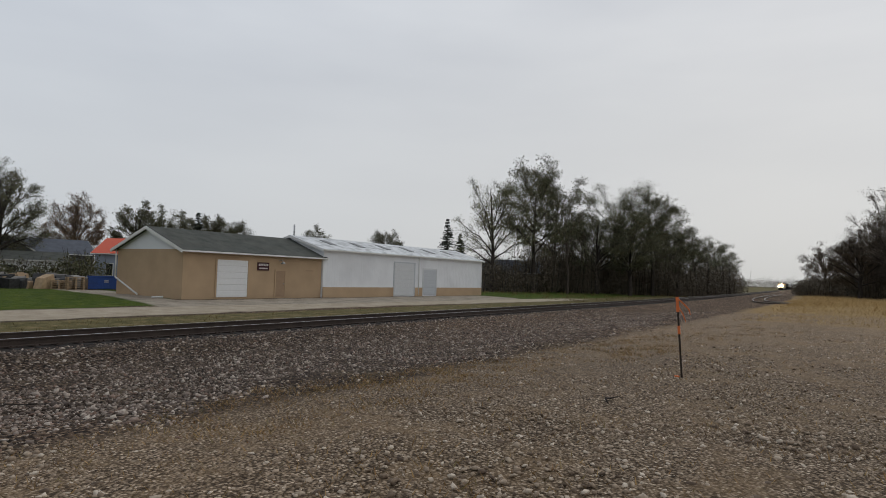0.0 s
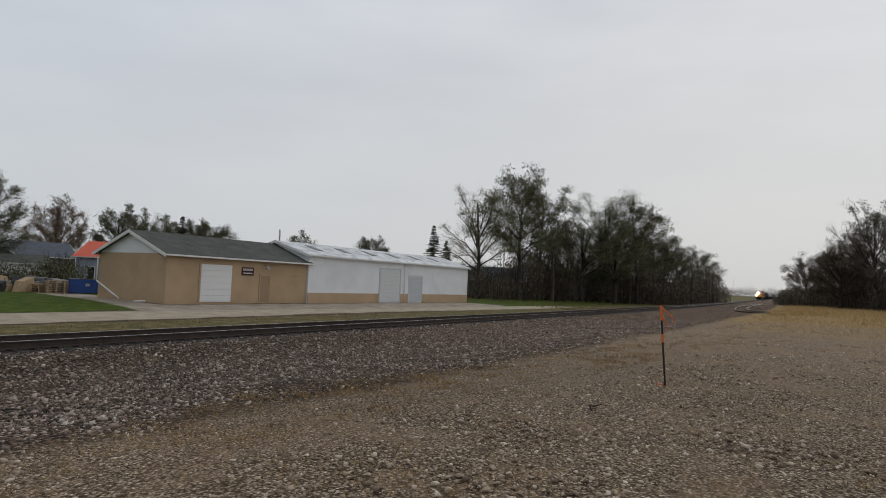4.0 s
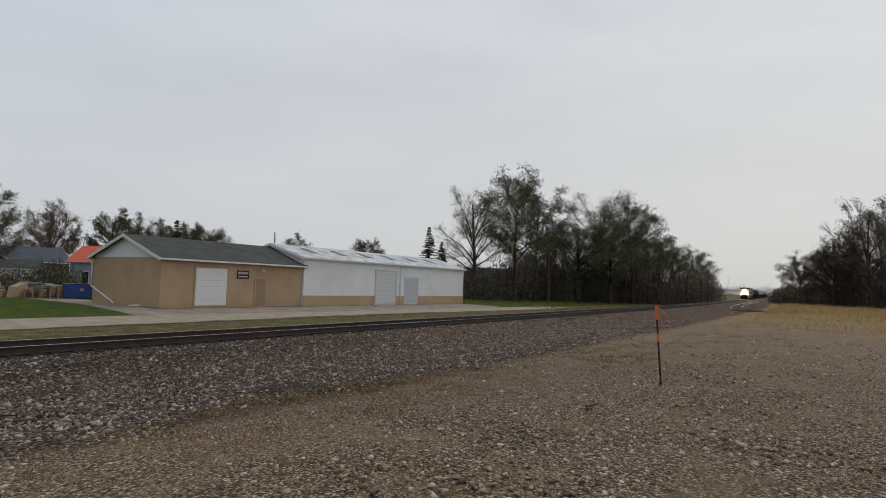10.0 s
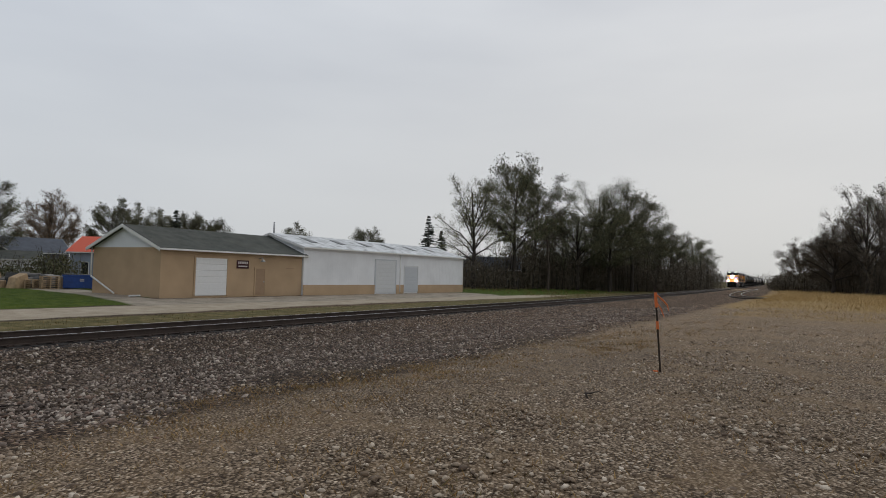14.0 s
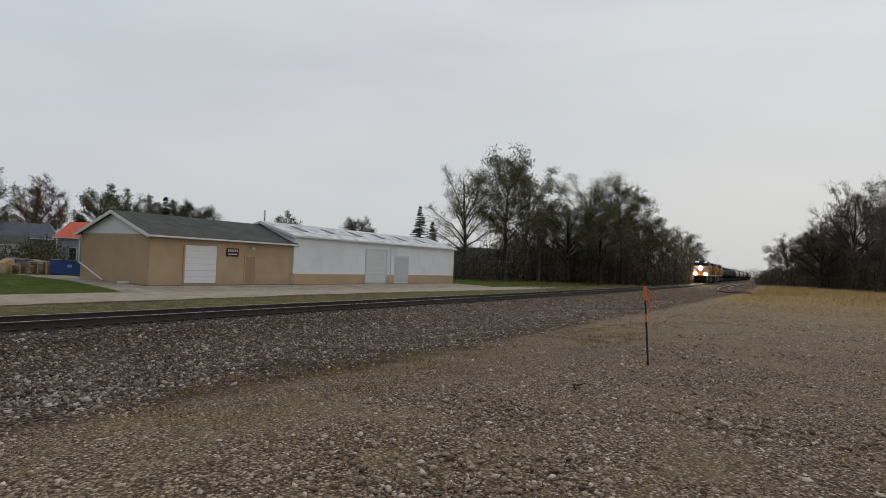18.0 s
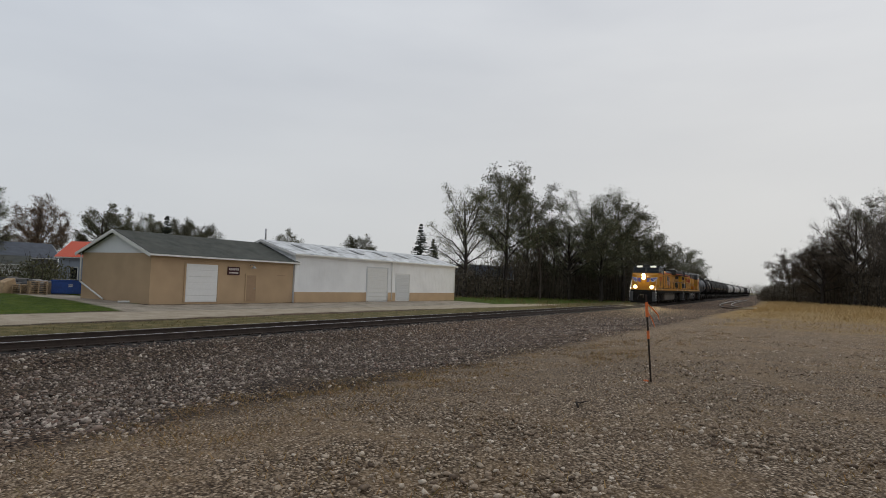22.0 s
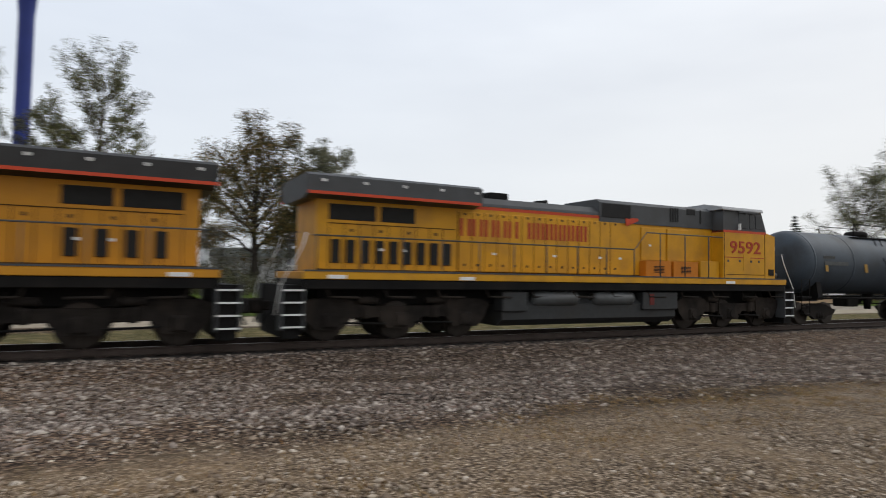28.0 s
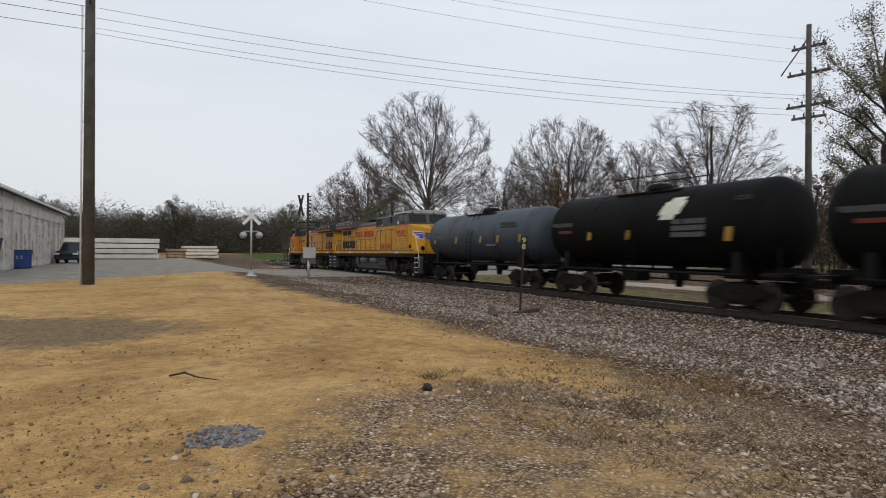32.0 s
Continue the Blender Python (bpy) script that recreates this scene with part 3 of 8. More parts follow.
def rail_mesh(q, s0, s1):
    prof = [(-0.070, -0.186), (0.070, -0.186), (0.070, -0.176), (0.014, -0.155), (0.011, -0.05), (0.036, -0.038), (0.037, -0.012), (0.028, 0.0), (-0.028, 0.0), (-0.037, -0.012), (-0.036, -0.038), (-0.011, -0.05), (-0.014, -0.155), (-0.070, -0.176)]
    m = Mesh()
    st = []
    s = s0
    while s < s1:
        st.append(s)
        s += 4.0 if -90 < s < 130 else 12.0
    st.append(s1)
    k = len(prof)
    v = [tuple(on_track(s, q + a, b)) for s in st for a, b in prof]
    for i in range(len(st) - 1):
        for j in range(k):
            a, b = i * k + j, i * k + (j + 1) % k
            m.f.append((a, b, b + k, a + k))
            m.m.append(1 if j == 7 else 0)
            m.smooth.append(False)
    m.v = v
    return m


for q in (-0.755, 0.755):
    whole("rail", rail_mesh(q, -290, 900), [m_rail, m_head], "steel rail with a polished head on dark ties", "rail", kind="structure")

_tie = Mesh().box(-0.115, 0.115, -1.3, 1.3, -0.17, 0.0, 0.012)
for _q in (-0.755, 0.755):
    _tie.box(-0.1, 0.1, _q - 0.17, _q + 0.17, -0.002, 0.014, 0.0, 1)
    for _x in (-0.06, 0.06):
        for _y in (-0.11, 0.11):
            _tie.box(_x - 0.012, _x + 0.012, _q + _y - 0.014, _q + _y + 0.014, 0.0, 0.04, 0.0, 1)
tie_data = _tie.data("tie", [m_tie, m_plate])

# ---- train ----
V = 15.45  # metres a second, towards falling s
UNIT2 = 29.0 * V  # arc length of the second locomotive's middle at 0 s


def car_rows(offset, flip, every=1.0):
    """Poses of a vehicle whose middle runs offset metres behind the second locomotive's."""
    rows = []
    k = int(round(32 / every))
    for i in range(k + 1):
        t = i * every
        s = UNIT2 + offset - V * t
        a, b = on_track(s - 6), on_track(s + 6)
        d = (a - b).normalized() * (1 if not flip else -1)
        y = Vector((0, 0, 1)).cross(d).normalized()
        z = d.cross(y)
        m = Matrix.Identity(4)
        for r in range(3):
            m[r][0], m[r][1], m[r][2] = d[r], y[r], z[r]
        m.translation = (a + b) / 2
        rows.append((t, m))
    return rows


m_yellow = material("armour_yellow", (0.58, 0.285, 0.010), 0.5, 0, 0.08, 2, 30, 0.08, 12, dirt=(0.30, 0.15, 0.03), dirt_amount=0.5, dirt_scale=1.3)
m_yellow2 = material("faded_orange_yellow", (0.52, 0.23, 0.012), 0.55, 0, 0.06, 2, 30, 0.06, 12, dirt=(0.30, 0.15, 0.04), dirt_amount=0.35, dirt_scale=0.9)
m_gray = material("harbour_grey", (0.066, 0.070, 0.074), 0.6, 0, 0.1, 2, 30, dirt=(0.05, 0.047, 0.044), dirt_amount=0.5)
m_palegrey = material("pale_roof_grey", (0.34, 0.35, 0.36), 0.5, 0, 0.1)
m_sootgrey = material("sooty_grey", (0.032, 0.032, 0.032), 0.65, 0, 0.15, 2, 30)
m_reservoir = material("reservoir_grey", (0.085, 0.09, 0.092), 0.35, 0, 0.12, dirt=(0.04, 0.036, 0.03), dirt_amount=0.4)
m_red = material("red_stripe", (0.52, 0.06, 0.02), 0.5, 0, 0.05)
m_rustyellow = material("faded_orange", (0.50, 0.17, 0.012), 0.6, 0, 0.1, 2, 30)
m_letter = material("red_lettering", (0.36, 0.04, 0.012), 0.5, 0, 0.08)
m_flagred = material("faded_flag_red", (0.30, 0.075, 0.045), 0.6, 0, 0.12)
m_flagpale = material("faded_flag_white", (0.46, 0.40, 0.33), 0.6, 0, 0.12)
m_flagdark = material("faded_flag_blue", (0.05, 0.075, 0.095), 0.6, 0, 0.12)
m_seam = material("dark_seam", (0.07, 0.033, 0.008), 0.9, 0, 0.2)
m_dullred = material("dull_red", (0.13, 0.02, 0.015), 0.7, 0, 0.15)
m_black = material("frame_black", (0.007, 0.0068, 0.0068), 0.75, 0, 0.25, 3, 40, dirt=(0.022, 0.018, 0.015), dirt_amount=0.5, spec=0.15)
m_truck = material("dusty_truck", (0.019, 0.016, 0.014), 0.9, 0, 0.3, 4, 40, 0.3, 20, dirt=(0.06, 0.047, 0.037), dirt_amount=0.6, spec=0.15)
m_cartruck = material("grimy_car_truck", (0.012, 0.010, 0.009), 0.9, 0, 0.3, 4, 40, 0.3, 20, dirt=(0.035, 0.028, 0.022), dirt_amount=0.5, spec=0.15)
m_dark = material("dark_louvre", (0.012, 0.012, 0.012), 0.7, 0, 0.2)
m_tankgrey = material("underframe_grey", (0.034, 0.036, 0.037), 0.6, 0, 0.15, dirt=(0.03, 0.026, 0.022), dirt_amount=0.5)
m_rust = material("brown_fuel_tank", (0.115, 0.098, 0.08), 0.85, 0, 0.2, dirt=(0.07, 0.06, 0.05), dirt_amount=0.6)
m_white = material("white_paint", (0.75, 0.75, 0.73), 0.5, 0, 0.05)
m_glass = material("cab_glass", (0.012, 0.014, 0.016), 0.08, 0, 0.05, spec=0.25)
m_wing = material("blue_emblem", (0.03, 0.06, 0.35), 0.5, 0, 0.05)
m_steel = material("wheel_steel", (0.045, 0.038, 0.033), 0.55, 0.6, 0.2, dirt=(0.06, 0.045, 0.035), dirt_amount=0.6)
m_trimgrey = material("pale_line", (0.5, 0.47, 0.38), 0.6)
m_lamp = glowing("headlight", (1.0, 0.80, 0.46), 2600.0)
m_ditch = glowing("ditch_light", (1.0, 0.80, 0.46), 800.0)
m_hoodlamp = material("lamp_housing", (0.05, 0.05, 0.05), 0.5)
m_board = glowing("number_board_lit", (1.0, 0.95, 0.8), 1.0)


def wheelset(r, width=1.51):
    m = Mesh()
    for sgn in (-1, 1):
        y = sgn * width / 2
        prof = [(-0.07, 0.10), (-0.07, r * 0.80), (-0.065, r * 0.97), (-0.06, r), (0.05, r + 0.005), (0.06, r + 0.028), (0.085, r + 0.028), (0.09, r * 0.85), (0.03, r * 0.6), (0.05, 0.12), (0.07, 0.10)]
        if sgn > 0:
            prof = [(-a, b) for a, b in prof]
            prof = prof[::-1]
        m.lathe(prof, "y", (0, y, 0), 28)
    m.lathe([(-0.95, 0.08), (0.95, 0.08)], "y", (0, 0, 0), 10)
    return m.data("wheelset", m_steel)


loco_axle = wheelset(0.533)
car_axle = wheelset(0.457)


def text_mesh(body, height, mats, depth=0.006, width=None, bold=0.0):
    cu = bpy.data.curves.new("lettering", "FONT")
    cu.body, cu.size, cu.extrude, cu.align_x, cu.align_y, cu.offset = body, 1.0, 0.01, "CENTER", "CENTER", bold
    tmp = bpy.data.objects.new("lettering", cu)
    scene.collection.objects.link(tmp)
    bpy.context.view_layer.update()
    me = bpy.data.meshes.new_from_object(tmp.evaluated_get(bpy.context.evaluated_depsgraph_get()))
    bpy.data.objects.remove(tmp)
    co = np.empty(len(me.vertices) * 3)
    me.vertices.foreach_get("co", co)
    co = co.reshape(-1, 3)
    co -= (co.max(0) + co.min(0)) / 2
    size = co.max(0) - co.min(0)
    k = height / size[1]
    co[:, 0] *= k if width is None else width / size[0]
    co[:, 1] *= k
    co[:, 2] *= depth / max(size[2], 1e-6)
    me.vertices.foreach_set("co", co.reshape(-1))
    me.materials.clear()
    me.materials.append(mats)
    return me


def side_pose(x, y, z):
    """Stands lettering on a vehicle's side: reads from outside."""
    return pose(x, y, z, 90, 0, 180 if y > 0 else 0)


def bars(w, h, mat, rows=1, gap=0.35):
    m = Mesh()
    bh = h / (rows + (rows - 1) * gap)
    for i in range(rows):
        z = -h / 2 + i * bh * (1 + gap)
        m.box(-w / 2, w / 2, -0.004, 0.004, z, z + bh)
    return m


def locomotive(name, label, number, modern):
    """A six-axle road locomotive; x towards the cab end, z = 0 at the rail's top."""
    yel = m_yellow2 if modern else m_yellow
    loco = thing(name, label, "locomotive")
    roofmat = m_sootgrey if modern else m_gray
    railmat = m_gray
    # platform
    part("deck", Mesh().box(-9.85, 9.55, -1.53, 1.53, 1.66, 1.86, 0.015), yel, loco, "walkway deck with a yellow side sill")
    part("side_sill", Mesh().box(-9.85, 9.55, -1.50, 1.50, 1.40, 1.66, 0.02), m_black, loco, "black side sill")
    part("centre_sill", Mesh().box(-9.3, 9.2, -0.75, 0.75, 0.95, 1.40, 0.02), m_black, loco)
    for sgn in (-1, 1):
        for i in range(12):
            x = -9.2 + i * 1.62
            part("frame_pipe", Mesh().tube([(x, sgn * 1.4, 1.45), (x + 0.1, sgn * 1.42, 1.2), (x + 0.9, sgn * 1.42, 1.18)], 0.035, 5), m_truck, loco)
    # long hood
    hood = Mesh().prism([(-0.98, 1.86), (0.98, 1.86), (0.98, 3.95), (0.80, 4.18), (-0.80, 4.18), (-0.98, 3.95)], "x", -9.4, 5.95, 0)
    hx = part("long_hood", hood, [yel], loco)
    top = Mesh().prism([(-1.0, 3.93), (1.0, 3.93), (0.98, 4.02), (0.82, 4.21), (-0.82, 4.21), (-0.98, 4.02)], "x", -4.6, 0.4, 0)
    part("hood_roof", top, [roofmat], hx, "grey hood roof")
    stripe = Mesh().box(-9.42, 5.95, -0.99, -0.975, 3.83, 3.92).box(-9.42, 5.95, 0.975, 0.99, 3.83, 3.92)
    stripe.box(-9.76, -4.6 if not modern else -3.65, -1.515, -1.495, 3.87, 3.95).box(-9.76, -4.6 if not modern else -3.65, 1.495, 1.515, 3.87, 3.95)
    part("red_stripe", stripe, m_red, hx)
    # engine doors: raised panels with latches
    for sgn in (-1, 1):
        for i in range(14 if not modern else 18):
            x = -5.1 + i * 0.455
            w = 0.45
            p = Mesh().box(x + 0.016, x + w - 0.004, min(sgn * 0.97, sgn * 1.03), max(sgn * 0.97, sgn * 1.03), 1.95, 3.72, 0.008)
            part("hood_door", p, yel, hx)
            # dark strip that paints the shade in the gap between two doors
            part("door_seam", Mesh().box(x - 0.004, x + 0.016, sgn * 1.005 - 0.012, sgn * 1.005 + 0.012, 1.95, 3.72), m_seam, hx)
            for z in (2.1, 3.62):
                part("door_latch", Mesh().box(x + 0.18, x + 0.25, sgn * 1.03 - 0.014, sgn * 1.03 + 0.014, z, z + 0.07), m_dark, hx)
    for sgn in (-1, 1):
        for x in (-7.6, -6.9, -3.9, -1.6, 0.3, 1.2, 2.6):
            part("placard", Mesh().box(x, x + 0.12, sgn * 1.036 - 0.004, sgn * 1.036 + 0.004, 2.46 + 0.5 * (x > 2), 2.53 + 0.5 * (x > 2)), m_white, hx)
        for x in (-9.2, -5.3, 6.0):
            part("sill_plate", Mesh().box(x, x + 0.5, sgn * 1.535 - 0.004, sgn * 1.535 + 0.004, 1.68, 1.78), m_white, loco)
    for sgn in (-1, 1):
        part("deck_edge", Mesh().box(-9.85, 9.5, sgn * 1.525 - 0.012, sgn * 1.525 + 0.012, 1.862, 1.905), m_gray, loco)
        for i in range(9):
            x = -9.05 + i * 0.43
            part("panel_seam", Mesh().box(x, x + 0.02, sgn * 0.985 - 0.008, sgn * 0.985 + 0.008, 1.95, 3.16), m_seam, hx)
            if i % 2:
                part("panel_latch", Mesh().box(x + 0.17, x + 0.25, sgn * 0.99 - 0.014, sgn * 0.99 + 0.014, 2.96, 3.04), m_dark, hx)
        part("panel_seam", Mesh().box(-9.05, -5.18, sgn * 0.985 - 0.008, sgn * 0.985 + 0.008, 3.16, 3.185), m_seam, hx)
        # dark band along the foot of the hood
        part("grime_band", Mesh().box(-9.38, 5.9, sgn * 0.984 - 0.006, sgn * 0.984 + 0.006, 1.865, 1.94), m_seam, hx, "dark band along the walkway")
    # radiator wings
    r = Mesh().prism([(-1.5, 3.92), (-1.5, 4.36), (-1.3, 4.45), (1.3, 4.45), (1.5, 4.36), (1.5, 3.92), (0.95, 3.80), (-0.95, 3.80)], "x", -9.75, -4.55 if not modern else -3.6, 0)
    rad = part("radiator_housing", r, roofmat, hx, "flared grey radiator housing")
    for i in range(5):
        g = Mesh().box(-9.5 + i * 1.0, -8.65 + i * 1.0, -0.9, 0.9, 4.45, 4.49, 0.01)
        part("roof_grille", g, m_dark, rad)
        for sgn in (-1, 1):
            part("lifting_lug", Mesh().box(-9.4 + i * 1.15, -9.3 + i * 1.15, sgn * 1.5 - 0.02, sgn * 1.5 + 0.02, 4.2, 4.27), m_white, rad)
    for sgn in (-1, 1):
        for x0, x1 in ((-9.05, -7.7), (-7.55, -6.5)):
            part("radiator_screen", Mesh().box(x0, x1, sgn * 0.985 - 0.012, sgn * 0.985 + 0.012, 3.27, 3.70, 0.01), m_dark, rad, "black radiator intake screen")
        n = 9 if not modern else 4
        for i in range(n):
            x = -8.97 + i * 0.425 if not modern else -8.7 + i * 0.62
            part("hood_vent", Mesh().box(x, x + (0.24 if not modern else 0.26), sgn * 1.005 - 0.025, sgn * 1.005 + 0.025, 2.1, 2.74, 0.01), m_dark, hx, "black louvred vent")
    # inverter / dynamic brake box behind the cab
    if modern:
        dbox = Mesh().prism([(-1.06, 3.6), (1.06, 3.6), (1.06, 4.28), (0.85, 4.45), (-0.85, 4.45), (-1.06, 4.28)], "x", 2.6, 5.95, 0)
    else:
        dbox = Mesh().prism([(-1.02, 3.72), (1.02, 3.72), (1.02, 4.38), (0.85, 4.50), (-0.85, 4.50), (-1.02, 4.38)], "x", 0.35, 5.95, 0)
    db = part("brake_grid_housing", dbox, roofmat, hx, "raised grey brake grid housing")
    for sgn in (-1, 1):
        if modern:
            for i in range(4):
                part("grid_screen", Mesh().box(3.0 + i * 0.7, 3.5 + i * 0.7, sgn * 1.065 - 0.012, sgn * 1.065 + 0.02, 3.68, 4.2, 0.01), m_dark, db)
        else:
            part("grid_screen", Mesh().box(0.45, 1.75, sgn * 1.025 - 0.012, sgn * 1.025 + 0.012, 3.88, 4.36, 0.01), m_dark, db)
            for i in range(5):
                x = 3.65 + i * 0.12 if i < 4 else 5.2
                part("grid_louvre", Mesh().box(x, x + 0.07, sgn * 1.025 - 0.01, sgn * 1.025 + 0.012, 3.9, 4.4), m_dark, db)
            part("grid_screen", Mesh().box(4.5, 4.95, sgn * 1.025 - 0.012, sgn * 1.025 + 0.012, 4.2, 4.42, 0.01), m_dark, db)
            for x0, x1 in ((2.2, 3.42), (3.54, 4.8)):
                pn = part("equipment_door", Mesh().box(x0, x1, min(sgn * 0.97, sgn * 1.3), max(sgn * 0.97, sgn * 1.3), 1.87, 2.45, 0.01), m_rustyellow, hx, "faded orange equipment box")
                for k in range(5):
                    part("louvre", Mesh().box(x0 + 0.37, x0 + 0.87, sgn * 1.3 - 0.012, sgn * 1.3 + 0.012, 2.04 + k * 0.05, 2.065 + k * 0.05), m_dark, pn)
            part("equipment_box", Mesh().box(4.86, 5.86, min(sgn * 0.97, sgn * 1.36), max(sgn * 0.97, sgn * 1.36), 1.87, 2.5, 0.015), yel, hx)
            for x0, x1 in ((2.25, 3.4), (3.52, 4.75)):
                part("hood_door", Mesh().box(x0, x1, min(sgn * 0.97, sgn * 1.03), max(sgn * 0.97, sgn * 1.03), 2.48, 3.62, 0.008), yel, hx)
            part("stripe_flash", Mesh().prism([(1.55, 3.62), (2.1, 3.83), (2.1, 3.92), (1.5, 3.92)], "y", sgn * 1.03 - 0.006, sgn * 1.03 + 0.006), m_red, hx)
    part("exhaust_port", Mesh().box(-3.6, -2.85, -0.3, 0.3, 4.18, 4.5, 0.03), m_black, hx, "black exhaust opening")
    hn = Mesh()
    for dy in (-0.12, 0, 0.12):
        hn.lathe([(0, 0.03), (0.25, 0.035), (0.34, 0.08)], "x", (-1.55, dy, 4.36), 10)
    hn.box(-1.6, -1.3, -0.16, 0.16, 4.2, 4.34, 0.01)
    part("air_horn", hn, m_dark, hx)
    # cab
    cab = Mesh().prism([(5.9, 1.86), (8.35, 1.86), (8.35, 3.72), (8.02, 4.52), (5.9, 4.52)], "y", -1.5, 1.5, 0)
    cb = part("cab", cab, [roofmat], loco, "wide grey-topped crew cab")
    low = Mesh().box(5.88, 8.36, -1.51, 1.51, 1.86, 3.6, 0.01)
    part("cab_side", low, yel, cb)
    part("cab_stripe", Mesh().box(5.9, 8.3, -1.515, 1.515, 3.6, 3.69), m_red, cb)
    roof = Mesh().prism([(-1.56, 4.44), (1.56, 4.44), (1.50, 4.56), (0.7, 4.68), (-0.7, 4.68), (-1.50, 4.56)], "x", 5.8, 8.12, 0)
    part("cab_roof", roof, m_palegrey if not modern else m_sootgrey, cb, "weathered cab roof")
    for sgn in (-1, 1):
        for x0, x1, z0, z1 in ((6.75, 7.3, 3.78, 4.34), (7.36, 7.62, 3.78, 4.34)):
            part("side_window", Mesh().box(x0, x1, sgn * 1.505 - 0.012, sgn * 1.505 + 0.012, z0, z1, 0.02), m_glass, cb)
        part("side_window", Mesh().prism([(7.72, 3.8), (8.2, 3.8), (8.0, 4.3), (7.72, 4.3)], "y", sgn * 1.505 - 0.01, sgn * 1.505 + 0.01), m_glass, cb)
        part("sunshade", Mesh().box(6.65, 7.7, sgn * 1.5 - 0.02 + (0.1 if sgn > 0 else -0.1), sgn * 1.5 + 0.02 + (0.1 if sgn > 0 else -0.1), 4.36, 4.42), m_gray, cb)
        for x in (5.93, 8.24):
            part("cab_seam", Mesh().box(x, x + 0.025, sgn * 1.512 - 0.006, sgn * 1.512 + 0.006, 1.9, 3.6), m_seam, cb)
        part("cab_seam", Mesh().box(6.05, 8.2, sgn * 1.512 - 0.006, sgn * 1.512 + 0.006, 2.02, 2.04), m_seam, cb)
        part("gutter", Mesh().box(5.85, 8.05, min(sgn * 1.5, sgn * 1.58), max(sgn * 1.5, sgn * 1.58), 4.43, 4.47), m_palegrey, cb)
        part("roof_aerial", Mesh().box(6.5 + 0.4 * sgn, 7.2 + 0.4 * sgn, sgn * 0.4 - 0.1, sgn * 0.4 + 0.1, 4.67, 4.74, 0.01), m_gray, cb)
        part("mirror", Mesh().box(6.68, 6.74, sgn * 1.58 - 0.05, sgn * 1.58 + 0.05, 3.7, 3.95, 0.01), m_white, cb)
        part("windshield", Mesh().prism([(8.342, 3.8), (8.372, 3.8), (8.142, 4.34), (8.112, 4.34)], "y", min(sgn * 0.12, sgn * 1.38), max(sgn * 0.12, sgn * 1.38)), m_glass, cb, "tilted windshield pane")
        part("number_board", Mesh().box(8.02, 8.13, sgn * 0.8 - 0.33, sgn * 0.8 + 0.33, 4.37, 4.56, 0.01), m_board if modern else m_dark, cb, "lit number board" if modern else "")
        part("board_number", text_mesh(number, 0.14, m_dark if modern else m_white, 0.01, 0.5, 0.01), None, cb, "", pose(8.137, sgn * 0.8, 4.465, 90, 0, 90))
        # writing on the cab side
        part("number", text_mesh(number, 0.47, m_letter, 0.02, 1.75, 0.012), None, cb, "red unit number", side_pose(7.12, sgn * 1.52, 3.06))
        part("nose_door_line", Mesh().box(6.0, 8.2, sgn * 1.513 - 0.004, sgn * 1.513 + 0.004, 2.66, 2.69), m_letter, cb)
        for x in (6.1, 6.75, 7.4, 7.85):
            part("latch_plate", Mesh().box(x, x + 0.09, sgn * 1.515 - 0.01, sgn * 1.515 + 0.01, 2.5, 2.58), m_gray, cb)
    # nose
    st = ((8.3, 1.5, 3.68), (8.95, 1.45, 3.55), (9.47, 0.8, 3.38))
    nose = Mesh().add([(x, sgn * w, z) for sgn in (-1, 1) for x, w, top in st for z in (1.86, top)],
                      [(0, 2, 3, 1), (2, 4, 5, 3), (6, 7, 9, 8), (8, 9, 11, 10), (4, 10, 11, 5), (1, 3, 9, 7), (3, 5, 11, 9), (0, 6, 8, 2), (2, 8, 10, 4), (0, 1, 7, 6)])
    ns = part("nose", nose, yel, loco, "yellow short nose with an emblem")
    part("nose_door", Mesh().box(9.44, 9.5, -0.3, 0.3, 2.0, 3.05, 0.02), yel, ns)
    part("headlight_housing", Mesh().prism([(9.1, 3.02), (9.49, 3.02), (9.49, 3.56), (9.1, 3.6)], "y", -0.2, 0.2), yel, ns)
    part("nose_stripe", Mesh().box(9.475, 9.482, -0.8, 0.8, 3.28, 3.33), m_trimgrey, ns, "pale line along the nose top")
    for sgn in (-1, 1):
        wing = Mesh()
        for i in range(4):
            y0, y1 = sgn * 0.34, sgn * (0.78 - i * 0.05)
            z = 2.96 - i * 0.115
            wing.add([(9.482, y0, z), (9.482, y1, z + 0.03), (9.482, y1, z + 0.11), (9.482, y0, z + 0.085)], [(0, 1, 2, 3)] if sgn > 0 else [(3, 2, 1, 0)])
        part("emblem", wing, m_wing, ns, "blue winged emblem as plain bars")
        # the emblem's wing folds back on the nose's chamfered cheek
        def cheek(u, z, off):
            return (9.47 - 0.52 * u + off * 0.78, sgn * (0.8 + 0.65 * u + off * 0.62), z)
        wing = Mesh()
        for i in range(4):
            z, u1 = 2.99 - i * 0.115, 0.97 - i * 0.17
            q = [cheek(0.03, z, 0.014), cheek(u1, z + 0.07, 0.014), cheek(u1, z + 0.15, 0.014), cheek(0.03, z + 0.085, 0.014)]
            wing.add(q, [(3, 2, 1, 0) if sgn < 0 else (0, 1, 2, 3)])
        part("emblem", wing, m_wing, ns, "blue winged emblem as plain bars")
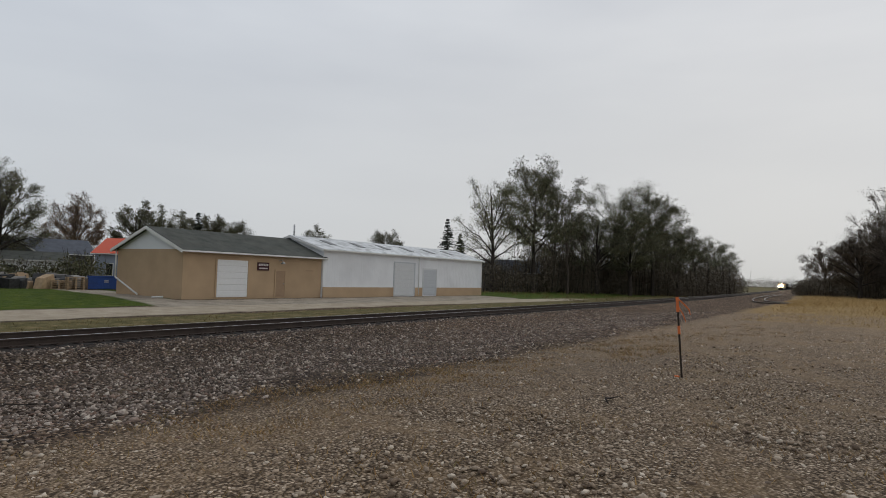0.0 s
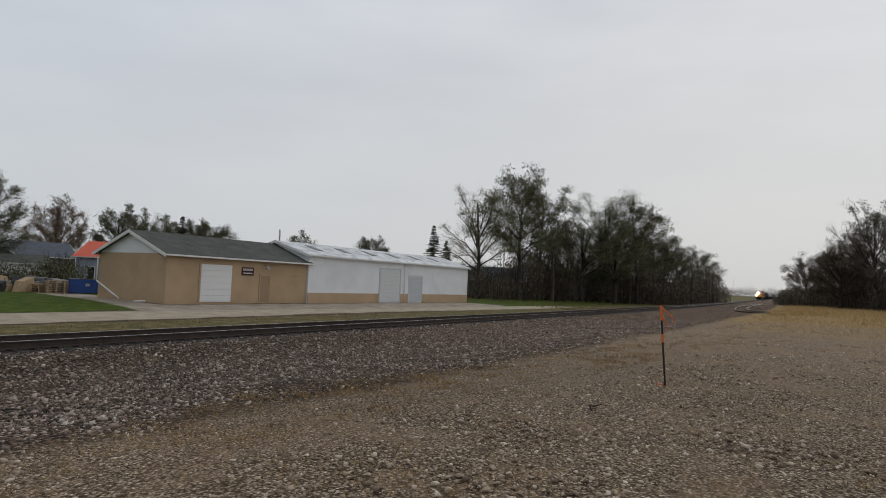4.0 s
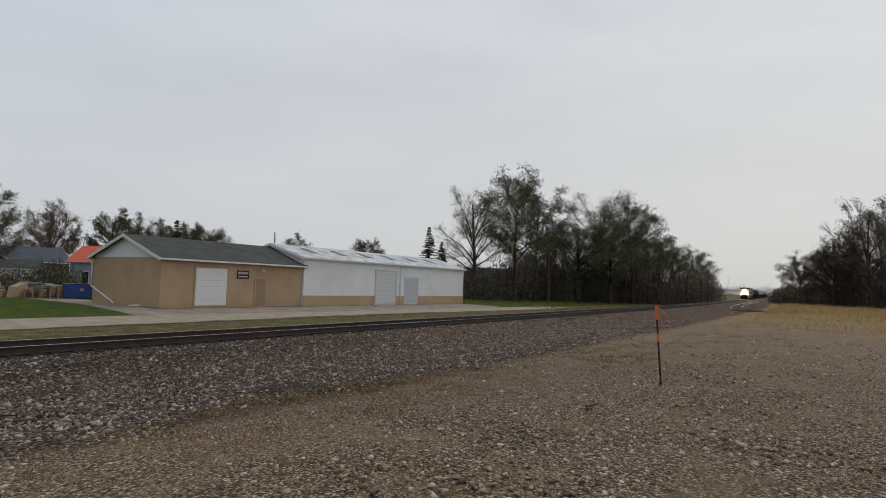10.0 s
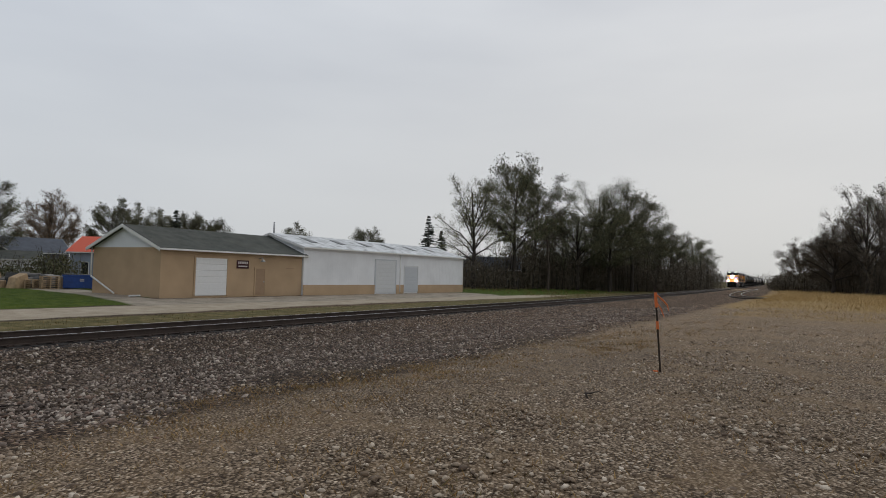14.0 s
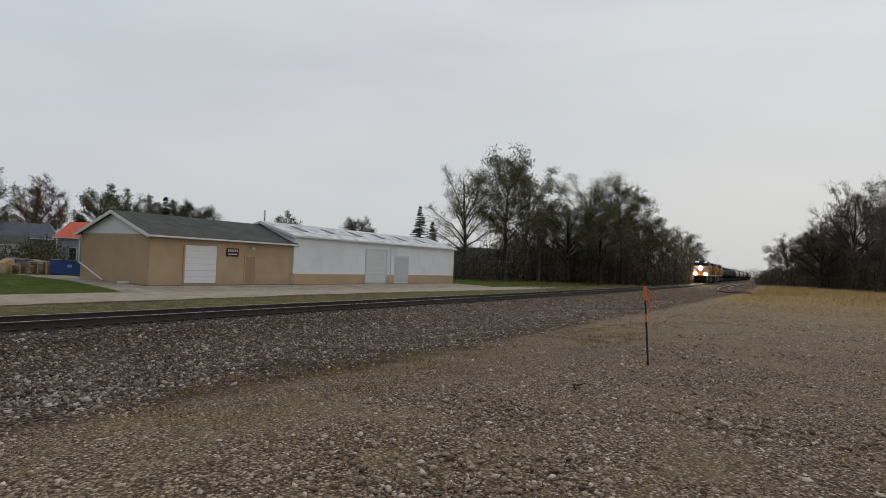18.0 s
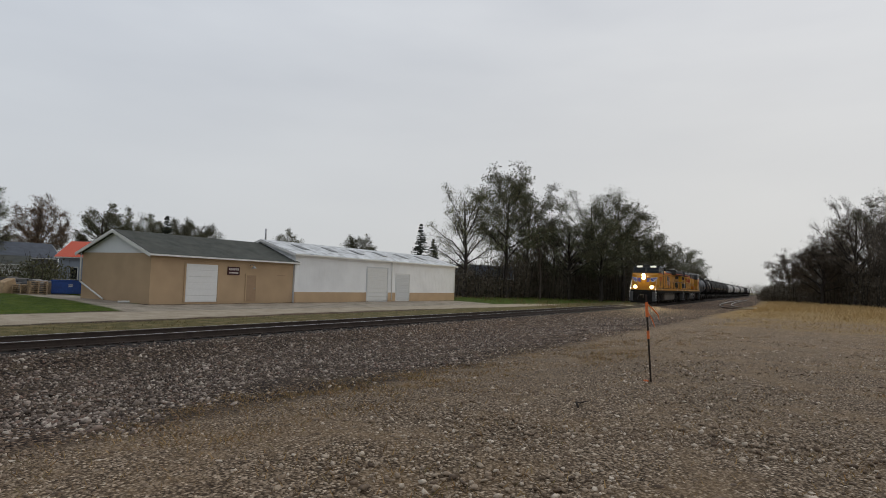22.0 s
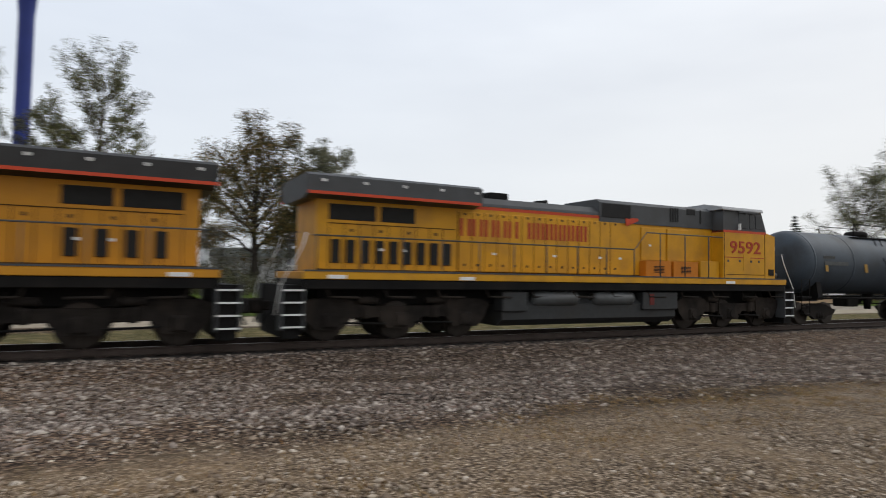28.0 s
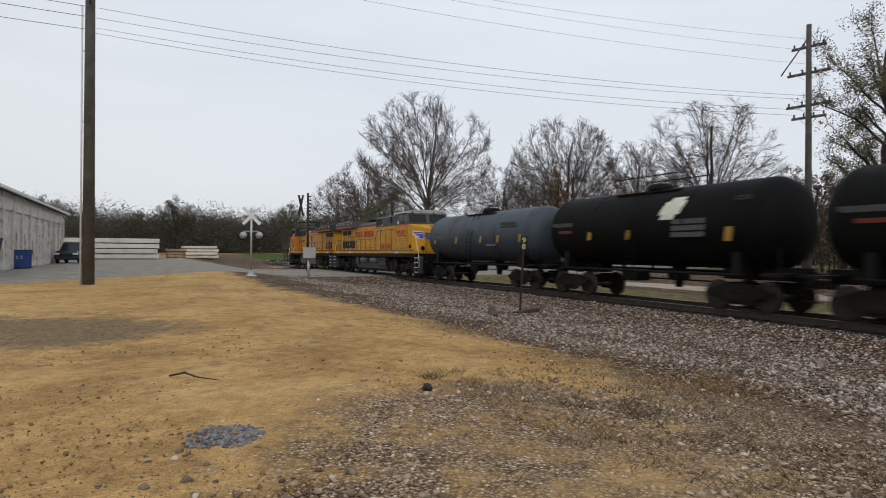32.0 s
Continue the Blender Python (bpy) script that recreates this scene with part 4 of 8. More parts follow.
        edge = Mesh().add([cheek(0.0, 2.6, 0.008), cheek(0.5, 2.66, 0.008), cheek(1.0, 3.04, 0.008), cheek(1.0, 3.18, 0.008), cheek(0.0, 3.11, 0.008)], [(4, 3, 2, 1, 0) if sgn < 0 else (0, 1, 2, 3, 4)])
        part("emblem_edge", edge, m_white, ns, "white outline of the emblem")
        part("vent_plate", Mesh().box(8.5, 8.82, sgn * 1.47 - 0.03, sgn * 1.47 + 0.02, 2.02, 2.26), m_truck, ns)
        part("cab_hatch", Mesh().box(7.0, 7.36, sgn * 1.512 - 0.008, sgn * 1.512 + 0.008, 2.2, 2.78), m_dark if modern else yel, cb)
        # ditch lights on the pilot
        dl = part("ditch_light", Mesh().lathe([(-0.1, 0.08), (0.0, 0.14), (0.14, 0.14)], "x", (9.5, sgn * 0.95, 2.02), 14), m_hoodlamp, loco)
        part("lens", Mesh().lathe([(0.142, 0.135), (0.146, 0.12)], "x", (9.5, sgn * 0.95, 2.02), 14), m_ditch if modern else m_glass, dl, "burning ditch light" if modern else "")
    for dz in (-0.09, 0.12):
        hl = part("headlight", Mesh().lathe([(-0.05, 0.13), (0.1, 0.13)], "x", (9.47, 0, 3.22 + dz * 1.3), 14), m_hoodlamp, ns)
        part("lens", Mesh().lathe([(0.102, 0.128), (0.106, 0.115)], "x", (9.47, 0, 3.22 + dz * 1.3), 14), m_lamp if modern else m_glass, hl, "burning headlight" if modern else "")
    # side writing, drawn as plain blocks
    for sgn in (-1, 1):
        if not modern:
            for x0, w, k in ((-5.05, 0.36, 5), (-2.6, 0.28, 7)):
                for i in range(k):
                    x = x0 + i * (w + 0.07)
                    lt = Mesh().box(x, x + 0.1, sgn * 1.04 - 0.006, sgn * 1.04 + 0.006, 3.0, 3.52).box(x + w - 0.1, x + w, sgn * 1.04 - 0.006, sgn * 1.04 + 0.006, 3.0, 3.52)
                    part("letter_block", lt, m_letter, hx, "red lettering as plain bars")
        else:
            part("waving_flag", flag_mesh(sgn), [m_flagred, m_flagpale, m_flagdark], hx, "faded painted waving flag")
            part("shield", Mesh().prism([(5.35, 3.16), (5.35, 2.9), (5.52, 2.78), (5.69, 2.9), (5.69, 3.16)], "y", sgn * 1.04 - 0.006, sgn * 1.04 + 0.006), m_wing, hx, "small blue shield as a plain shape")
            part("slogan_bar", bars(2.0, 0.12, m_seam), m_seam, hx, "dark slogan as a plain bar", pose(3.9, sgn * 1.04, 3.05))
    # handrails: posts and rails along the walkway
    for sgn in (-1, 1):
        y = sgn * 1.47
        for i in range(13):
            x = -9.5 + i * 1.22
            z1 = 2.8 if x < 2.0 else 3.4
            if x < 5.9:
                part("handrail_post", Mesh().tube([(x, y, 1.84), (x, y, z1)], 0.022, 6), railmat, loco)
        part("handrail", Mesh().tube([(-9.6, y, 2.8), (1.5, y, 2.8), (2.05, y, 3.4), (5.9, y, 3.4)], 0.022, 6), railmat, loco)
        # end railings, sloping grab irons and steps
        for end in (-1, 1):
            xe = 9.5 if end > 0 else -9.8
            part("grab_rail", Mesh().tube([(xe + end * 0.72, sgn * 1.45, 0.75), (xe + end * 0.6, sgn * 1.45, 1.5), (xe + end * 0.05, sgn * 1.42, 2.5), (xe - end * 0.05, sgn * 1.4, 2.86)], 0.016, 6), m_white if (not modern or end > 0) else m_gray, loco, "painted grab rail")
            part("grab_rail", Mesh().tube([(xe + end * 0.15, sgn * 0.7, 1.86), (xe + end * 0.15, sgn * 0.7, 2.86), (xe + end * 0.15, sgn * 1.35, 2.86)], 0.016, 6), m_gray, loco)
            for i in range(4):
                z = 0.42 + i * 0.31
                part("step", Mesh().box(min(xe, xe + end * 0.55), max(xe, xe + end * 0.55), min(sgn * 1.5, sgn * 1.15), max(sgn * 1.5, sgn * 1.15), z, z + 0.035).box(min(xe, xe + end * 0.55), max(xe, xe + end * 0.55), sgn * 1.505 - 0.008, sgn * 1.505 + 0.008, z, z + 0.045, 0, 1), [m_black, m_white], loco, "step with a white edge")
            part("step_side", Mesh().box(xe - 0.02, xe + 0.02, min(sgn * 1.5, sgn * 1.1), max(sgn * 1.5, sgn * 1.1), 0.36, 1.6).box(xe + end * 0.55 - 0.02, xe + end * 0.55 + 0.02, min(sgn * 1.5, sgn * 1.1), max(sgn * 1.5, sgn * 1.1), 0.36, 1.5), m_gray, loco)
    for end in (-1, 1):
        xe = 9.5 if end > 0 else -9.8
        x0, x1 = sorted((xe + end * 0.05, xe + end * 0.5))
        part("pilot", Mesh().prism([(x0, 0.15), (x1, 0.15), (x1, 0.6), (x1 if end > 0 else x0 - 0.0, 1.5), (x0, 1.5)] if end > 0 else [(x0, 0.15), (x1, 0.15), (x1, 1.5), (x0, 1.5)], "y", -1.4, 1.4), m_black, loco, "black snow plough pilot")
        x0, x1 = sorted((xe + end * 0.5, xe + end * 1.05))
        cp = Mesh().box(x0, x1, -0.1, 0.1, 0.8, 1.05, 0.03).box(x1 - 0.3 if end > 0 else x0, x1 if end > 0 else x0 + 0.3, -0.2, 0.2, 0.72, 1.12, 0.05)
        part("coupler", cp, m_truck, loco)
        for sgn in (-1, 1):
            part("air_hose", Mesh().tube([(xe + end * 0.5, sgn * 0.5, 1.0), (xe + end * 0.75, sgn * 0.5, 0.7), (xe + end * 0.85, sgn * 0.45, 0.45)], 0.03, 6), m_dark, loco)
    # fuel tank, air reservoirs, cabinets
    if modern:
        part("fuel_tank", Mesh().prism([(-1.35, 0.5), (-1.0, 0.32), (1.0, 0.32), (1.35, 0.5), (1.35, 1.38), (-1.35, 1.38)], "x", -3.6, 3.6), m_rust, loco, "dusty brown fuel tank")
    else:
        part("fuel_tank", Mesh().prism([(-1.3, 0.5), (-1.0, 0.3), (1.0, 0.3), (1.3, 0.5), (1.3, 0.95), (0.9, 1.4), (-0.9, 1.4), (-1.3, 0.95)], "x", -3.7, 3.6), m_tankgrey, loco, "dark grey fuel tank")
        for sgn in (-1, 1):
            for x0, x1 in ((-2.6, -0.75), (-0.2, 1.65)):
                part("air_reservoir", Mesh().lathe([(x0, 0.08), (x0 + 0.08, 0.2), (x0 + 0.2, 0.24), (x1 - 0.2, 0.24), (x1 - 0.08, 0.2), (x1, 0.08)], "x", (0, sgn * 1.22, 1.14), 16), m_reservoir, loco, "grey cylindrical air reservoir")
            for x0, x1 in ((-3.75, -2.85), (1.95, 3.62)):
                part("battery_cabinet", Mesh().box(x0, x1, min(sgn * 0.85, sgn * 1.42), max(sgn * 0.85, sgn * 1.42), 0.75, 1.36, 0.03), m_tankgrey, loco)
            part("red_marker", Mesh().box(2.25, 2.45, sgn * 1.43 - 0.01, sgn * 1.43 + 0.01, 0.92, 1.3), m_dullred, loco)
    # trucks
    for cx in (-6.98, 6.68):
        t = Mesh()
        tr = part("truck", t.box(cx - 2.75, cx + 2.75, -0.7, 0.7, 0.6, 0.95, 0.03), m_truck, loco, "three-axle truck grey with dust")
        for sgn in (-1, 1):
            outline = [(-2.9, 1.0), (-2.72, 0.6), (-2.48, 0.33), (-1.66, 0.33), (-1.42, 0.64), (-0.66, 0.64), (-0.42, 0.33), (0.42, 0.33), (0.66, 0.64), (1.42, 0.64), (1.66, 0.33), (2.48, 0.33), (2.72, 0.6), (2.9, 1.0), (2.5, 1.15), (1.6, 1.15), (1.0, 0.94), (-1.0, 0.94), (-1.6, 1.15), (-2.5, 1.15)]
            fr = Mesh().prism([(cx + u, w) for u, w in outline], "y", sgn * 1.1 - 0.08, sgn * 1.1 + 0.08)
            part("side_frame", fr, m_truck, tr)
            for ax in (cx - 2.05, cx, cx + 2.05):
                part("journal_box", Mesh().box(ax - 0.2, ax + 0.2, sgn * 1.19 - 0.06, sgn * 1.19 + 0.06, 0.36, 0.76, 0.05).lathe([(-0.06, 0.13), (0.06, 0.13)], "y", (ax, sgn * 1.24, 0.55), 12), m_truck, tr)
            for ax in (cx - 1.05, cx + 1.05):
                part("coil_spring", Mesh().lathe([(0.5, 0.1), (0.56, 0.12), (0.62, 0.1), (0.68, 0.12), (0.74, 0.1), (0.8, 0.12), (0.86, 0.1)], "z", (ax, sgn * 1.2, 0.1), 10), m_truck, tr)
                part("brake_rod", Mesh().tube([(ax - 0.6, sgn * 1.2, 0.5), (ax + 0.6, sgn * 1.2, 0.46)], 0.03, 5), m_black, tr)
                part("sand_pipe", Mesh().tube([(ax + 0.35, sgn * 1.22, 1.3), (ax + 0.4, sgn * 1.2, 0.7), (ax + 0.55, sgn * 0.95, 0.18)], 0.025, 5), m_truck, tr)
                part("brake_cylinder", Mesh().lathe([(-0.28, 0.09), (0.25, 0.11), (0.3, 0.05)], "x", (ax, sgn * 1.2, 1.1), 10), m_truck, tr)
        for ax in (cx - 2.05, cx, cx + 2.05):
            part("wheelset", loco_axle, None, tr, "steel wheel pair", Matrix.Translation((ax, 0, 0.533)))
    return loco


def flag_mesh(sgn):
    m = Mesh()
    y = sgn * 1.036
    x0, z0, w, h = -1.9, 2.25, 2.0, 1.25
    d = -1
    n = 12
    for r in range(9):
        for i in range(n):
            a, b = i / n, (i + 1) / n
            za, zb = 0.14 * math.sin(a * 6.5), 0.14 * math.sin(b * 6.5)
            lo, hi = z0 + h * r / 9, z0 + h * (r + 1) / 9
            xa, xb = x0 + w * (1 - a), x0 + w * (1 - b)
            q = [(xa, y, lo + za), (xb, y, lo + zb), (xb, y, hi + zb), (xa, y, hi + za)]
            mat = 2 if r >= 4 and a < 0.4 else (0 if r % 2 == 0 else 1)
            m.add(q, [(0, 1, 2, 3) if sgn > 0 else (3, 2, 1, 0)], mat)
    return m


def car_truck(parent, cx):
    tr = part("truck", Mesh().box(cx - 0.25, cx + 0.25, -1.0, 1.0, 0.5, 0.78, 0.03), m_cartruck, parent, "two-axle freight truck")
    for sgn in (-1, 1):
        fr = Mesh().prism([(cx - 1.15, 0.62), (cx - 0.95, 0.42), (cx - 0.55, 0.36), (cx - 0.35, 0.22), (cx + 0.35, 0.22), (cx + 0.55, 0.36), (cx + 0.95, 0.42), (cx + 1.15, 0.62), (cx + 0.9, 0.66), (cx + 0.4, 0.86), (cx - 0.4, 0.86), (cx - 0.9, 0.66)], "y", sgn * 1.0 - 0.07, sgn * 1.0 + 0.07)
        part("side_frame", fr, m_cartruck, tr)
        for dx in (-0.16, 0.0, 0.16):
            part("coil_spring", Mesh().lathe([(0.28, 0.07), (0.5, 0.07)], "z", (cx + dx, sgn * 1.05, 0), 8), m_cartruck, tr)
    for ax in (cx - 0.89, cx + 0.89):
        part("wheelset", car_axle, None, tr, "steel wheel pair", Matrix.Translation((ax, 0, 0.457)))
    return tr


def tank_car(name, label, length, radius, mat, details, placard):
    """A cylindrical tank car; length over the tank's heads."""
    car = thing(name, label, "tank car", group="train of tank cars")
    h = length / 2
    zc = 1.28 + radius
    prof = [(-h, 0.05), (-h + 0.04, radius * 0.4), (-h + 0.14, radius * 0.7), (-h + 0.32, radius * 0.9), (-h + 0.55, radius * 0.985), (-h + 0.75, radius)]
    prof += [(-1.2, radius + 0.0)] + [(1.2, radius)] + [(-a, b) for a, b in prof[::-1]]
    tank = part("tank", Mesh().lathe(prof, "x", (0, 0, zc), 40), mat, car, "smooth cylindrical tank")
    for x in (-h + 0.76, -h * 0.42, h * 0.42, h - 0.76):
        part("weld_band", Mesh().lathe([(x - 0.05, radius + 0.001), (x - 0.04, radius + 0.012), (x + 0.04, radius + 0.012), (x + 0.05, radius + 0.001)], "x", (0, 0, zc), 40), mat, tank)
    # dome fittings and walkway on top
    part("valve_housing", Mesh().lathe([(0, 0.5), (0.16, 0.5), (0.26, 0.42), (0.3, 0.2)], "z", (0, 0, zc + radius - 0.06), 16), m_black, tank)
    for sgn in (-1, 1):
        y0, y1 = sorted((sgn * 0.5, sgn * 0.75))
        part("walkway", Mesh().box(-1.6, 1.6, y0, y1, zc + radius - 0.16, zc + radius - 0.11), m_black, tank)
        rl = Mesh().tube([(-1.6, sgn * 0.78, zc + radius - 0.1), (-1.6, sgn * 0.78, zc + radius + 0.45), (1.6, sgn * 0.78, zc + radius + 0.45), (1.6, sgn * 0.78, zc + radius - 0.1)], 0.02, 5)
        part("walkway_rail", rl, m_black, tank)
    for sgn in (-1, 1):
        ld = Mesh()
        for i in range(9):
            ld.tube([(-0.25, sgn * (radius + 0.11), 1.2 + i * 0.22), (0.25, sgn * (radius + 0.11), 1.2 + i * 0.22)], 0.014, 4)
        part("ladder", ld.tube([(-0.25, sgn * (radius + 0.12), 1.15), (-0.25, sgn * (radius + 0.1), zc), (-0.25, sgn * 0.8, zc + radius)], 0.02, 5).tube([(0.25, sgn * (radius + 0.12), 1.15), (0.25, sgn * (radius + 0.1), zc), (0.25, sgn * 0.8, zc + radius)], 0.02, 5), m_black, tank)
        for x, w, z, hh, k in details:
            m = Mesh().box(-w / 2, w / 2, -0.006, 0.006, -hh / 2, hh / 2)
            dz = z - zc
            yy = math.sqrt(max(radius * radius - dz * dz, 0.01)) + 0.012
            tilt = math.degrees(math.asin(max(-1, min(1, dz / radius))))
            part("stencil", bars(w, hh, None, 1 if hh < 0.2 else 3) if k != "reflector" else m, {"white": m_stencil, "reflector": m_reflect, "orange": m_dullred}[k], tank,
                 "", pose(-x * sgn, sgn * yy, z, -sgn * 0 + (tilt if sgn < 0 else -tilt), 0, 0))
    # underframe
    for end in (-1, 1):
        x0, x1 = sorted((end * (h - 2.6), end * (h + 0.25)))
        sill = part("stub_sill", Mesh().box(x0, x1, -0.3, 0.3, 0.95, 1.35, 0.02), m_black, car)
        part("saddle", Mesh().prism([(-radius * 0.8, zc - radius * 0.62), (-1.2, 1.05), (1.2, 1.05), (radius * 0.8, zc - radius * 0.62)], "x", min(end * (h - 1.5), end * (h - 1.2)), max(end * (h - 1.5), end * (h - 1.2))), m_black, car)
        pl = Mesh().box(min(end * (h - 0.3), end * (h + 0.3)), max(end * (h - 0.3), end * (h + 0.3)), -1.45, 1.45, 1.12, 1.2)
        part("end_platform", pl, m_black, car)
        for sgn in (-1, 1):
            gr = Mesh().tube([(end * (h + 0.28), sgn * 1.4, 0.45), (end * (h + 0.28), sgn * 1.4, 1.9), (end * (h - 0.25), sgn * 1.4, 1.9), (end * (h - 0.25), sgn * 1.4, 0.45)], 0.018, 5)
            for z in (0.5, 0.85):
                gr.tube([(end * (h + 0.28), sgn * 1.4, z), (end * (h - 0.25), sgn * 1.4, z)], 0.018, 5)
            part("end_railing", gr, m_black, car)
        part("coupler", Mesh().box(min(end * (h + 0.2), end * (h + 0.82)), max(end * (h + 0.2), end * (h + 0.82)), -0.12, 0.12, 0.78, 1.02, 0.03), m_truck, car)
        car_truck(car, end * (h - 1.45))
    for sgn in (-1, 1):
        part("side_sill_pipe", Mesh().tube([(-h + 1.0, sgn * 1.25, 1.12), (h - 1.0, sgn * 1.25, 1.12)], 0.05, 6), m_black, car)
    part("brake_rigging", Mesh().box(-1.6, -0.7, -0.5, 0.2, 0.7, 1.1, 0.05).lathe([(0.1, 0.16), (0.9, 0.18)], "x", (0, 0.4, 0.95), 10).tube([(-h + 1.5, 0.3, 0.8), (h - 1.5, 0.3, 0.8)], 0.03, 5), m_black, car)
    part("bottom_outlet", Mesh().lathe([(0.55, 0.14), (0.8, 0.16), (1.3, 0.3)], "z", (0.9, 0, 0), 12), m_black, car)
    return car


m_tank_blue = material("grey_blue_tank", (0.050, 0.066, 0.085), 0.55, 0, 0.14, 0.7, 20, dirt=(0.020, 0.022, 0.023), dirt_amount=0.85, dirt_scale=0.7)
m_tank_black = material("black_tank", (0.0045, 0.0048, 0.0046), 0.7, 0, 0.25, 0.8, 20, dirt=(0.011, 0.010, 0.009), dirt_amount=0.5, dirt_scale=0.6, spec=0.1)
m_tank_white = material("dirty_white_tank", (0.42, 0.42, 0.41), 0.5, 0, 0.15, 0.8, 20, dirt=(0.2, 0.18, 0.16), dirt_amount=0.5, dirt_scale=0.6)
m_stencil = material("faded_stencil", (0.07, 0.074, 0.074), 0.6, 0, 0.25)
m_reflect = material("yellow_reflector", (0.30, 0.17, 0.02), 0.5, 0, 0.1)
m_patch = material("pale_paint_patch", (0.62, 0.62, 0.52), 0.5, 0, 0.15, dirt=(0.35, 0.34, 0.3), dirt_amount=0.4)

lead = locomotive("lead_locomotive", "yellow diesel locomotive with grey roof and lit headlights", "8227", True)
second = locomotive("trailing_locomotive", "yellow and grey diesel locomotive running cab last", "9592", False)
CARS = [(lead, -21.7, False), (second, 0.0, True)]
DETAILS = [(-3.9, 1.7, 2.6, 0.16, "white"), (3.0, 0.2, 2.5, 0.5, "reflector"), (-4.4, 0.8, 2.85, 0.12, "white"), (2.2, 1.0, 2.15, 0.14, "white"), (-1.7, 0.2, 2.5, 0.5, "reflector"), (1.2, 0.2, 2.5, 0.5, "reflector"), (4.0, 1.5, 3.0, 0.5, "white"), (5.1, 0.22, 2.5, 0.5, "reflector"), (-4.6, 0.2, 2.5, 0.5, "reflector")]
first = tank_car("tank_car", "weathered grey-blue railway tank car with yellow reflectors", 12.2, 1.36, m_tank_blue, DETAILS, False)
DARK = [(-4.2, 1.4, 2.9, 0.16, "white"), (-4.0, 0.9, 2.6, 0.12, "orange"), (-2.4, 0.2, 2.5, 0.5, "reflector"), (-0.2, 0.2, 2.5, 0.5, "reflector"), (2.6, 1.4, 2.6, 0.6, "white"), (4.2, 0.25, 2.5, 0.7, "reflector"), (4.6, 0.6, 3.4, 0.25, "white")]
black = tank_car("tank_car", "black railway tank car with stencilled sides", 11.2, 1.42, m_tank_black, DARK, True)
white = tank_car("tank_car", "dirty white railway tank car", 11.2, 1.42, m_tank_white, DARK, False)
CARS.append((first, 17.75, False))
patch = Mesh()
_zc = 1.28 + 1.42
for _i in range(6):
    for _j in range(5):
        def _p(u, w):
            a = radians(8 + 34 * w)
            return (2.1 - 0.9 * u + 0.35 * w, -(1.42 + 0.012) * math.cos(a), _zc + 1.432 * math.sin(a))
        if (_i, _j) not in ((0, 0), (5, 4), (0, 4), (5, 0)):
            patch.add([_p(_i / 6, _j / 5), _p((_i + 1) / 6, _j / 5), _p((_i + 1) / 6, (_j + 1) / 5), _p(_i / 6, (_j + 1) / 5)], [(0, 1, 2, 3)])
off = 17.1 + 6.1 + 0.55 + 0.5 + 5.6
_kinds = "bbbbbbwwbwwwbwwwbbbbwwbb"
for _k, _c in enumerate(_kinds):
    src = black if _c == "b" else white
    if _k == 0:
        car = black
    elif _c == "w" and white is not None and not white.get("used"):
        white["used"] = 1
        car = white
    else:
        car = copy_thing(src, Matrix.Identity(4))
    CARS.append((car, off, True))
    off += 12.4
CARS[2] = (first, 17.1, True)
if "used" in white:
    del white["used"]
for _c, _o, _f in CARS:
    if "used" in _c:
        del _c["used"]
part("paint_patch", patch, m_patch, black.children[0], "pale repainted patch on the side")

# ---- buildings beyond the track, in (s, q, z) ----
m_tan = material("tan_stucco", (0.45, 0.325, 0.205), 0.9, 0, 0.07, 0.7, 30, 0.15, 60, dirt=(0.27, 0.19, 0.12), dirt_amount=0.4, dirt_scale=0.4)
m_whitewall = material("white_metal_siding", (0.74, 0.76, 0.78), 0.6, 0, 0.04, 0.6, 25, dirt=(0.52, 0.53, 0.55), dirt_amount=0.4, dirt_scale=0.5)
m_dulldoor = material("dull_white_door", (0.60, 0.62, 0.63), 0.5, 0, 0.05)
m_greydoor = material("pale_grey_door", (0.50, 0.53, 0.56), 0.5, 0, 0.04)
m_door = material("white_garage_door", (0.72, 0.73, 0.73), 0.5, 0, 0.03)
m_shingle = material("dark_grey_shingle", (0.065, 0.07, 0.062), 0.95, 0, 0.25, 1.5, 12, 0.4, 18, dirt=(0.10, 0.10, 0.085), dirt_amount=0.5, dirt_scale=0.5)
m_tinroof = material("weathered_white_roof", (0.62, 0.64, 0.65), 0.6, 0, 0.12, 0.9, 20, dirt=(0.26, 0.27, 0.27), dirt_amount=0.9, dirt_scale=1.4)
m_skylight = material("dark_skylight", (0.05, 0.055, 0.055), 0.3, 0, 0.1)
m_trim = material("white_trim", (0.70, 0.70, 0.68), 0.6, 0, 0.04)
m_tandoor = material("tan_door", (0.32, 0.22, 0.14), 0.7, 0, 0.05)
m_sign = material("dark_red_sign", (0.045, 0.012, 0.015), 0.6, 0, 0.1)
m_signtext = material("pale_sign_lettering", (0.55, 0.5, 0.5), 0.6)
m_redroof = material("orange_red_roof", (0.62, 0.10, 0.045), 0.5, 0, 0.06)
m_bluegrey = material("blue_grey_siding", (0.27, 0.31, 0.37), 0.7, 0, 0.06, 0.8, 20)
m_greyroof = material("slate_grey_roof", (0.085, 0.095, 0.115), 0.9, 0, 0.15, 1.5, 12)
m_greyhouse = material("grey_siding", (0.30, 0.32, 0.34), 0.8, 0, 0.08, 0.8, 20)
m_window = material("dark_window", (0.02, 0.024, 0.028), 0.08, 0, 0.1)
m_lightblue = material("pale_blue_door", (0.45, 0.55, 0.68), 0.6, 0, 0.05)
m_galv = material("galvanised_metal", (0.38, 0.39, 0.40), 0.45, 0.5, 0.12, 1, 20)


